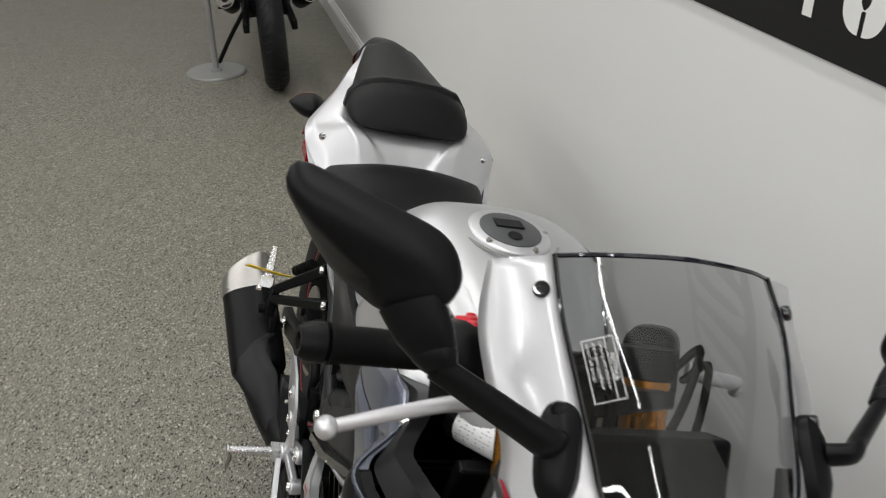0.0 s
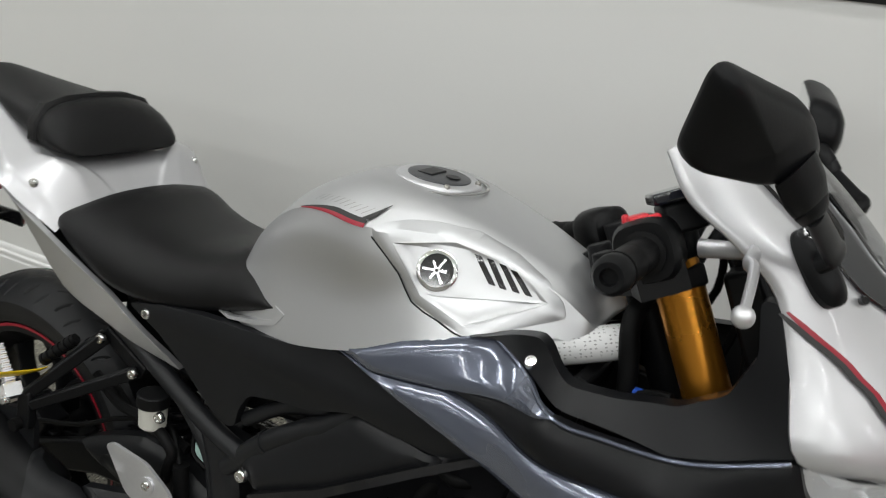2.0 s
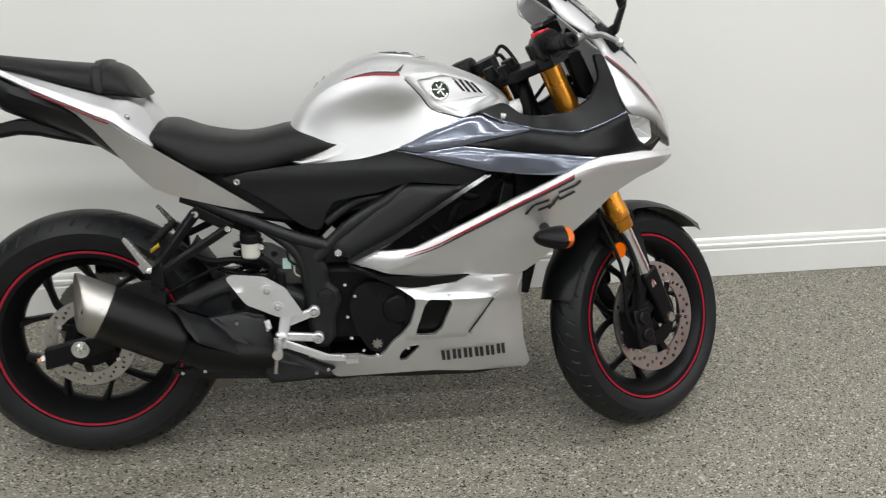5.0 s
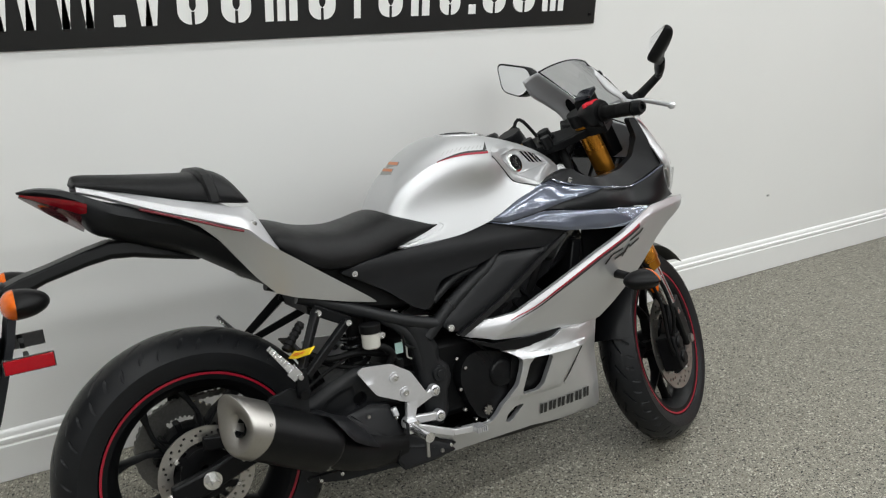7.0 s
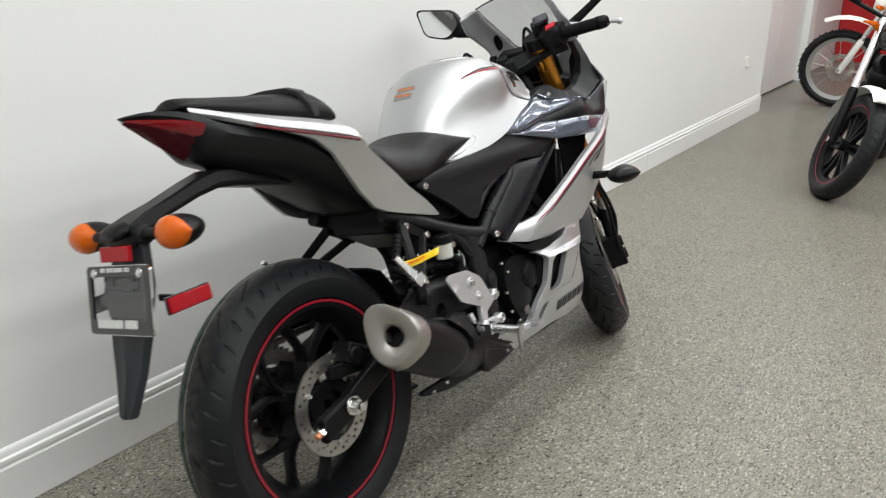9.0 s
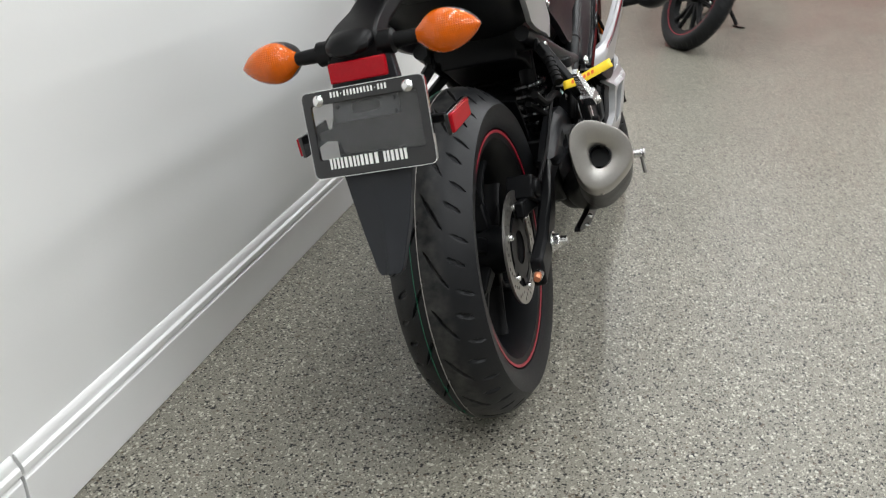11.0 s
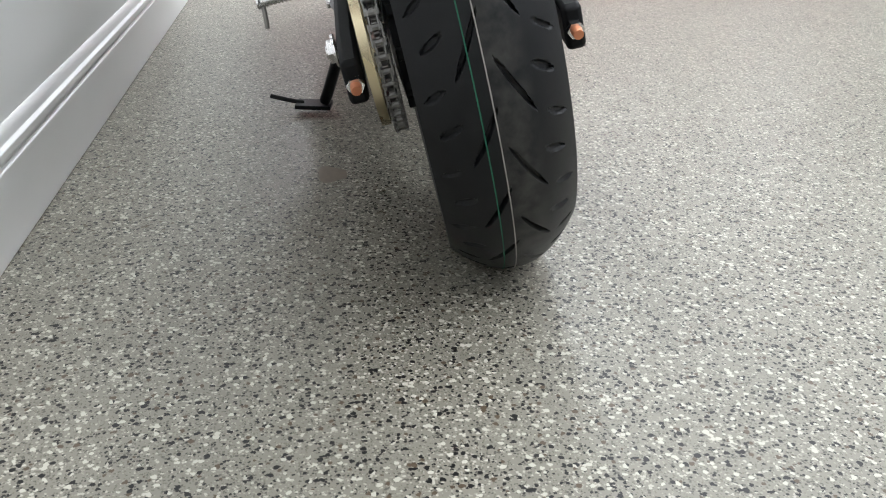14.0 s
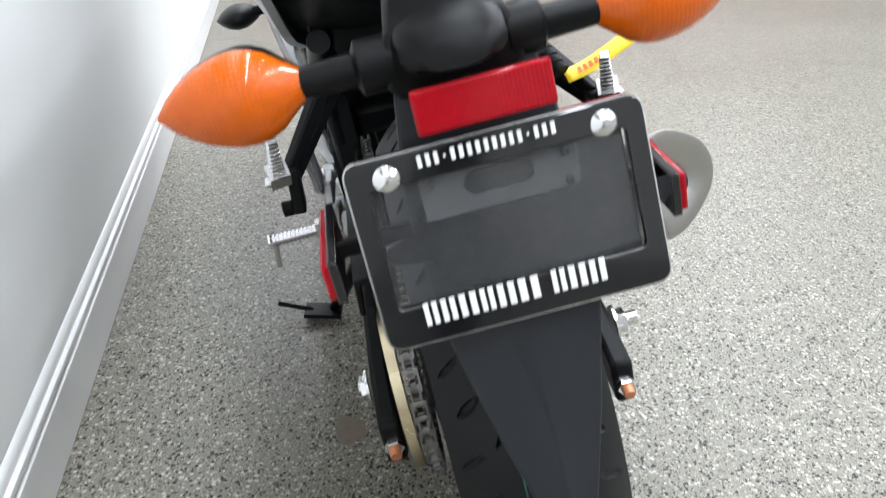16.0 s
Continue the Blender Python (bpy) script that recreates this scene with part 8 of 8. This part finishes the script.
# white data label round the frame's headstock tube
bm = bmesh.new()
l0, l1 = Vector((0.945, -0.088, 0.800)), Vector((1.045, -0.030, 0.828))
add_cyl(bm, l0, l1, 0.0205, seg=28)
hs = part("headstock_tube", bm, M_BLACK, bike, "black frame tube at the headstock")
bm = bmesh.new()
add_cyl(bm, l0.lerp(l1, 0.12), l0.lerp(l1, 0.88), 0.0212, seg=28)
part("data_label", bm, M_PAPER, hs, "white data label with lines of small print")
bm = bmesh.new()
a_, b_, d_ = basis(l1 - l0)
for r in range(9):
    q = -0.5 + r * 0.21 + 2.2
    for c in range(15):
        if (r * 7 + c * 5) % 9 < 6:
            p = l0.lerp(l1, 0.16 + c * 0.05)
            n_ = a_ * math.cos(q) + b_ * math.sin(q)
            t_ = -a_ * math.sin(q) + b_ * math.cos(q)
            u0 = p + n_ * 0.0217
            bm.faces.new([bm.verts.new(v) for v in (u0 - t_ * 0.0004, u0 + d_ * 0.0026 - t_ * 0.0004, u0 + d_ * 0.0026 + t_ * 0.0004, u0 + t_ * 0.0004)])
part("label_print", bm, M_INK, hs, "rows of tiny print bars")
bm = bmesh.new()
add_box(bm, (1.076, -0.071, 0.782), (0.026, 0.013, 0.012))
part("connector", bm, M_BLUEPL, bike, "blue cable connector", bevel=0.002)
bm = bmesh.new()
add_tube(bm, [(1.03, -0.05, 0.75), (1.08, -0.08, 0.79), (1.11, -0.09, 0.80)], 0.005)
add_tube(bm, [(1.0, -0.03, 0.76), (0.98, -0.07, 0.74), (1.02, -0.09, 0.73), (1.08, -0.09, 0.735)], 0.006)
add_cyl(bm, (0.97, -0.06, 0.755), (1.00, -0.04, 0.755), 0.02, seg=16)
add_tube(bm, [(1.05, 0.0, 0.9), (1.04, -0.05, 0.86), (1.05, -0.06, 0.80), (1.06, -0.07, 0.74)], 0.012)
part("head_wiring", bm, M_RUBBER, bike, "black wiring behind the headlight")

# front mudguard
secs = []
for a in np.linspace(139, 20, 15):
    c, s_ = math.cos(radians(a)), math.sin(radians(a))
    w = 0.054 if a < 120 else 0.054 - 0.0004 * (a - 120)
    k = 0.012 * max(0, (35 - a) / 15)
    secs.append([Vector((c * r, y, s_ * r)) for r, y in ((0.285, -w - 0.014), (0.300 + k, -w * 0.85), (0.306 + k, -w * 0.4), (0.308 + k, 0), (0.306 + k, w * 0.4), (0.300 + k, w * 0.85), (0.285, w + 0.014), (0.300, w * 0.8), (0.303, 0), (0.300, -w * 0.8))])
bm = bmesh.new()
add_loft(bm, secs)
mg = part("front_mudguard", bm, M_DGREY, bike, "black front mudguard", matrix=FRONT, sharp=50)
for s in (-1, 1):
    bm = panel_bm([(-0.06, 0.285), (0.07, 0.285), (0.065, 0.20), (0.030, 0.085), (0.005, 0.085), (0.0, 0.18), (-0.05, 0.25)], lambda x, z: 0.072 + 0.10 * max(0, 0.2 - z), s, 0.008, corner=0.01)
    st = part("mudguard_stay", bm, M_PLASTIC, mg, bevel=0.002)
    bolt(st, (0.02, s * 0.079, 0.15), (0, s, 0), 0.008)
    bm = bmesh.new()
    add_cyl(bm, (-0.062, 0.108 * s, 0.245), (-0.062, 0.116 * s, 0.245), 0.019, seg=24)
    part("fork_reflector", bm, M_ORANGE, front, "round amber fork reflector", matrix=pose(0.035, 0, -0.732))
# front caliper, axle nut and brake hose
bm = bmesh.new()
add_beam(bm, (-0.075, -0.090, 0.075), (-0.105, -0.090, -0.020), 0.055, 0.055)
add_beam(bm, (-0.03, -0.092, 0.06), (-0.09, -0.094, 0.045), 0.03, 0.035)
add_cyl(bm, (-0.083, -0.125, 0.052), (-0.083, -0.07, 0.052), 0.018, seg=18)
add_cyl(bm, (-0.093, -0.125, 0.008), (-0.093, -0.07, 0.008), 0.018, seg=18)
fc = part("front_caliper", bm, M_BLACK, bike, "black front brake caliper", matrix=FRONT, bevel=0.004)
bm = bmesh.new()
add_cyl(bm, (0, -0.110, 0), (0, -0.122, 0), 0.013, seg=6)
part("front_axle", bm, M_STEEL, fc, "steel axle end")
bm = bmesh.new()
add_tube(bm, [(-0.09, -0.11, 0.07), (-0.06, -0.13, 0.14), (-0.03, -0.12, 0.24), (-0.05, -0.09, 0.36), (-0.02, -0.06, 0.50)], 0.0055)
add_tube(bm, [(-0.10, -0.10, -0.02), (-0.12, -0.11, 0.08), (-0.08, -0.12, 0.20), (-0.06, -0.10, 0.34)], 0.005)
part("front_brake_hose", bm, M_RUBBER, fc)

# ---- other machines in the showroom ----
def plain_tyre(R, half, rim, knob=0):
    bm = bmesh.new()
    prof = [(rim, -half * 0.7), (rim + 0.02, -half)] + [(R - (R - rim) * 0.45 * abs(s) ** 2.3, s * half) for s in np.linspace(-1, 1, 13)] + [(rim + 0.02, half), (rim, half * 0.7)]
    add_revolve(bm, prof, seg=96, closed=True)
    if knob:
        for i in range(knob):
            a = 2 * math.pi * i / knob
            for y in (-0.55, -0.18, 0.18, 0.55):
                r = R - (R - rim) * 0.45 * abs(y) ** 2.3 + 0.004
                aa = a + (0.5 * 2 * math.pi / knob if abs(y) > 0.3 else 0)
                c, s = math.cos(aa), math.sin(aa)
                add_box(bm, (c * r, y * half, s * r), (0.012, half * 0.26, 0.018), Matrix.Rotation(-aa, 3, "Y"))
    else:
        for i in range(44):
            for sgn in (-1, 1):
                a = 2 * math.pi * (i + (0.5 if sgn > 0 else 0)) / 44
                pts = []
                for q, da in ((0.10, 0.0), (0.45, 0.05), (0.80, 0.075)):
                    r = R - (R - rim) * 0.45 * q ** 2.3 + 0.0012
                    pts.append((r, sgn * q * half, a + da))
                for dw in (0.011,):
                    lo_ = [bm.verts.new((math.cos(t) * r, y, math.sin(t) * r)) for r, y, t in pts]
                    hi_ = [bm.verts.new((math.cos(t + dw * 2.4) * (r + 0.0022), y, math.sin(t + dw * 2.4) * (r + 0.0022))) for r, y, t in pts]
                    for k in range(2):
                        bm.faces.new((lo_[k], lo_[k + 1], hi_[k + 1], hi_[k]))
    return bm


def far_wheel(parent, m, R, half, rim, style, material=None):
    bm = bmesh.new()
    add_revolve(bm, [(rim + 0.010, -half * 0.72), (rim + 0.012, -half * 0.6), (rim - 0.014, -half * 0.3), (rim - 0.014, half * 0.3), (rim + 0.012, half * 0.6), (rim + 0.010, half * 0.72), (rim - 0.024, half * 0.4), (rim - 0.024, -half * 0.4)], seg=64)
    add_revolve(bm, [(0.010, -0.05), (0.034, -0.05), (0.028, 0), (0.034, 0.05), (0.010, 0.05)], seg=28)
    w = part("wheel", bm, material or M_BLACK, parent, matrix=m)
    part("tyre", plain_tyre(R, half, rim + 0.008, 40 if style == "spoked" else 0), M_TYRE, w)
    n = 28 if style == "spoked" else 12
    for i in range(n):
        a = 2 * math.pi * i / n
        b = a + (0.35 if i % 2 else -0.35) * (1 if style == "spoked" else 0.25)
        bm = bmesh.new()
        y = 0.03 if (i // 2) % 2 else -0.03
        if style == "spoked":
            add_cyl(bm, (math.cos(a) * 0.03, y, math.sin(a) * 0.03), (math.cos(b) * (rim - 0.015), 0, math.sin(b) * (rim - 0.015)), 0.0022, seg=6)
        else:
            add_beam(bm, (math.cos(a) * 0.03, 0, math.sin(a) * 0.03), (math.cos(b) * (rim - 0.02), 0, math.sin(b) * (rim - 0.02)), 0.016, 0.03, 0.012, 0.022, up=(0, 1, 0))
        part("spoke", bm, M_STEEL if style == "spoked" else M_BLACK, w)
    if style != "spoked":
        for s in (-1, 1):
            bm = bmesh.new()
            add_revolve(bm, [(rim + 0.009, s * half * 0.74), (rim + 0.004, s * half * 0.73), (rim + 0.004, s * half * 0.70), (rim + 0.009, s * half * 0.70)], seg=64)
            part("rim_stripe", bm, M_RED, w)
    bm = disc_bm(0.075, 0.12, -0.052 if style == "spoked" else 0.048, seg=48)
    part("brake_disc", bm, M_STEEL, w)
    return w


def far_bike(m, lean, pitch, label, style, body, steer, R, rim, guard, leg):
    b = thing("motorcycle", label, "motorcycle", matrix=m @ pose(0, 0, 0.001, -lean, 0, 0) @ pose(0, 0, 0, 0, pitch, 0))
    far_wheel(b, pose(0, 0, R), R, 0.06, rim, style, M_GREY if style == "spoked" else None)
    st = Matrix.Translation((1.0, 0, 0.88)) @ pose(0, 0, 0, 0, -26, 0) @ pose(0, 0, 0, 0, 0, steer)
    zc = -(0.88 - R) / math.cos(radians(26))
    far_wheel(b, st @ pose(0.03, 0, zc), R, 0.05, rim, style, M_GREY if style == "spoked" else None)
    for s in (-1, 1):
        bm = bmesh.new()
        add_cyl(bm, (0.02, 0.09 * s, zc - 0.02), (0.02, 0.09 * s, zc + 0.30), 0.0, rings=((0, 0.020), (0.05, 0.026), (0.95, 0.026), (1, 0.022)), seg=16)
        fl = part("fork_leg", bm, leg, b, matrix=st)
        bm = bmesh.new()
        add_cyl(bm, (0.02, 0.09 * s, zc + 0.29), (0.02, 0.09 * s, 0.05), 0.019, seg=16)
        part("fork_tube", bm, M_ALU, fl)
        bm = bmesh.new()
        add_cyl(bm, (0.03, 0.115 * s, zc), (0.03, 0.06 * s, zc), 0.013, seg=10)
        part("axle_end", bm, M_CHROME, fl)
        bm = bmesh.new()
        add_cyl(bm, (0.0, 0.08 * s, 0.06), (-0.08, 0.36 * s, 0.12), 0.012, seg=12)
        add_cyl(bm, (-0.04, 0.22 * s, 0.10), (-0.08, 0.36 * s, 0.12), 0.018, seg=12)
        part("handlebar", bm, M_BLACK, b, matrix=st)
        bm = bmesh.new()
        add_loft(bm, [oval((0.05 + 0.03 * math.sin(math.pi * t), s * (0.12 + 0.08 * t), -0.02), (1, 0, 0), (0, 0, 1), 0.02 * (1.1 - t * 0.8), 0.02 * (1.1 - t * 0.8), 2, 12) for t in (0, 0.4, 0.8, 1.0)])
        part("indicator", bm, M_ORANGE, b, matrix=st)
    bm = bmesh.new()
    secs = []
    up = 0.03 if style != "spoked" else 0.12
    for a in np.linspace(150, 40, 10):
        c, s_ = math.cos(radians(a)), math.sin(radians(a))
        secs.append([Vector((c * r + 0.03, y, s_ * r + zc)) for r, y in ((R + up - 0.02, -0.075), (R + up, -0.05), (R + up + 0.008, 0), (R + up, 0.05), (R + up - 0.02, 0.075), (R + up, 0))])
    add_loft(bm, secs)
    part("front_mudguard", bm, guard, b, matrix=st)
    bm = bmesh.new()
    add_loft(bm, [oval((0.12, 0, 0.0), (0, 1, 0), (0.3, 0, 1), 0.02, 0.02, 2, 24), oval((0.12, 0, 0.0), (0, 1, 0), (0.3, 0, 1), 0.085, 0.085, 2, 24), oval((0.06, 0, -0.02), (0, 1, 0), (0.3, 0, 1), 0.09, 0.09, 2, 24), oval((0.0, 0, -0.03), (0, 1, 0), (0.3, 0, 1), 0.04, 0.04, 2, 24)])
    part("headlight", bm, M_GLOSSBLK if style != "spoked" else guard, b, matrix=st)
    bm = bmesh.new()
    add_loft(bm, [oval((x, 0, z), (0, 1, 0), (0, 0, 1), w, h, 2.6, 24) for x, z, w, h in ((0.42, 0.76, 0.06, 0.03), (0.50, 0.82, 0.10, 0.08), (0.65, 0.86, 0.13, 0.10), (0.82, 0.87, 0.12, 0.09), (0.95, 0.84, 0.07, 0.06))])
    part("fuel_tank", bm, body, b)
    bm = bmesh.new()
    add_loft(bm, [oval((x, 0, z), (0, 1, 0), (0, 0, 1), w, h, 3, 20) for x, z, w, h in ((-0.22, 0.86, 0.05, 0.02), (-0.05, 0.83, 0.10, 0.035), (0.2, 0.79, 0.13, 0.04), (0.45, 0.78, 0.09, 0.035))])
    part("seat", bm, M_SEAT, b)
    bm = bmesh.new()
    add_loft(bm, [oval((x, 0, z), (0, 1, 0), (0, 0, 1), w, h, 3, 20) for x, z, w, h in ((-0.30, 0.80, 0.06, 0.03), (-0.1, 0.77, 0.09, 0.05), (0.2, 0.70, 0.11, 0.06), (0.4, 0.66, 0.10, 0.06))])
    part("tail", bm, body, b)
    bm = bmesh.new()
    add_box(bm, (0.55, 0, 0.42), (0.36, 0.26, 0.30))
    add_beam(bm, (0.60, 0, 0.50), (0.72, 0, 0.68), 0.2, 0.2)
    part("engine", bm, M_BLACK, b, bevel=0.03)
    for s in (-1, 1):
        bm = bmesh.new()
        add_tube(bm, [(0.96, 0.03 * s, 0.84), (0.72, 0.12 * s, 0.70), (0.45, 0.13 * s, 0.52), (0.38, 0.12 * s, 0.36)], 0.02, seg=10)
        part("frame_rail", bm, M_BLACK, b)
        bm = bmesh.new()
        add_beam(bm, (0.0, 0.12 * s, R), (0.42, 0.10 * s, 0.36), 0.03, 0.05)
        part("swing_arm", bm, M_BLACK, b, bevel=0.006)
        bm = bmesh.new()
        add_cyl(bm, (-0.16, 0.20 * s, 0.50), (0.30, 0.17 * s, 0.36), 0.0, rings=((0, 0.038), (0.02, 0.045), (0.8, 0.045), (1, 0.02)), seg=20)
        mf = part("silencer", bm, M_BLACK, b)
        bm = bmesh.new()
        add_revolve(bm, [(0.016, 0), (0.044, 0), (0.044, 0.012), (0.016, 0.012)], seg=28)
        part("silencer_tip", bm, M_ALU, mf, matrix=Matrix.Translation((-0.162, 0.20 * s, 0.50)) @ Matrix.Rotation(radians(-90), 4, "Z") @ pose(0, -0.006, 0, 0, 0, 0))
        bm = bmesh.new()
        add_cyl(bm, (0.40, 0.14 * s, 0.34), (0.40, 0.25 * s, 0.34), 0.012, seg=10)
        part("foot_peg", bm, M_RUBBER, b)
    bm = bmesh.new()
    ground = math.tan(radians(lean)), math.tan(radians(pitch)) * 0.47
    add_tube(bm, [(0.42, 0.12, 0.30), (0.44, 0.20, 0.18), (0.46, 0.29, 0.29 * ground[0] + ground[1] + 0.014)], 0.012, seg=10)
    add_beam(bm, (0.45, 0.28, 0.28 * ground[0] + ground[1] + 0.006), (0.50, 0.33, 0.33 * ground[0] + ground[1] + 0.006), 0.04, 0.008)
    part("side_stand", bm, M_BLACK, b)
    bm = bmesh.new()
    add_beam(bm, (-0.20, 0, 0.78), (-0.30, 0, 0.55), 0.12, 0.012, 0.14, 0.012, up=(0, 1, 0))
    part("rear_fender", bm, M_PLASTIC, b)
    return b


far_bike(pose(5.18, -0.40, 0.0, 0, 0, 176.0), 9, 1.2, "black naked motorcycle with white front mudguard and red rim stripes", "cast", M_GLOSSBLK, 33, 0.30, 0.215, M_WHITEPL, M_BLACK)
far_bike(pose(7.64, -1.03, 0.006, 0, 0, 105.0), 9, 0.5, "red dirt motorcycle with white plastics and spoked wheels", "spoked", M_REDPAINT, -12, 0.33, 0.262, M_WHITEPL, M_WHITEPL)
far_bike(pose(-2.58, 0.215, 0.0, 0, 0, 178.0), 1, 0.6, "black motorcycle parked behind with twin round silencers", "cast", M_GLOSSBLK, 10, 0.31, 0.215, M_GLOSSBLK, M_BLACK)


def stanchion(x, y):
    s = thing("barrier_post", "grey steel barrier post on a round base plate", "barrier post", matrix=pose(x, y, 0))
    bm = bmesh.new()
    add_cyl(bm, (0, 0, 0), (0, 0, 0.014), 0.158, rings=((0, 0.158), (0.5, 0.158), (1.0, 0.150)), seg=64)
    part("base_plate", bm, M_GREY, s)
    bm = bmesh.new()
    add_cyl(bm, (0, 0, 0.012), (0, 0, 0.98), 0.0, rings=((0, 0.030), (0.012, 0.030), (0.014, 0.016), (1, 0.016)), seg=24)
    part("pole", bm, M_GREY, s)
    bm = bmesh.new()
    add_cyl(bm, (0, 0, 0.97), (0, 0, 1.02), 0.026, 0.024, seg=24)
    part("cap", bm, M_GREY, s)


stanchion(-2.92, -0.08)
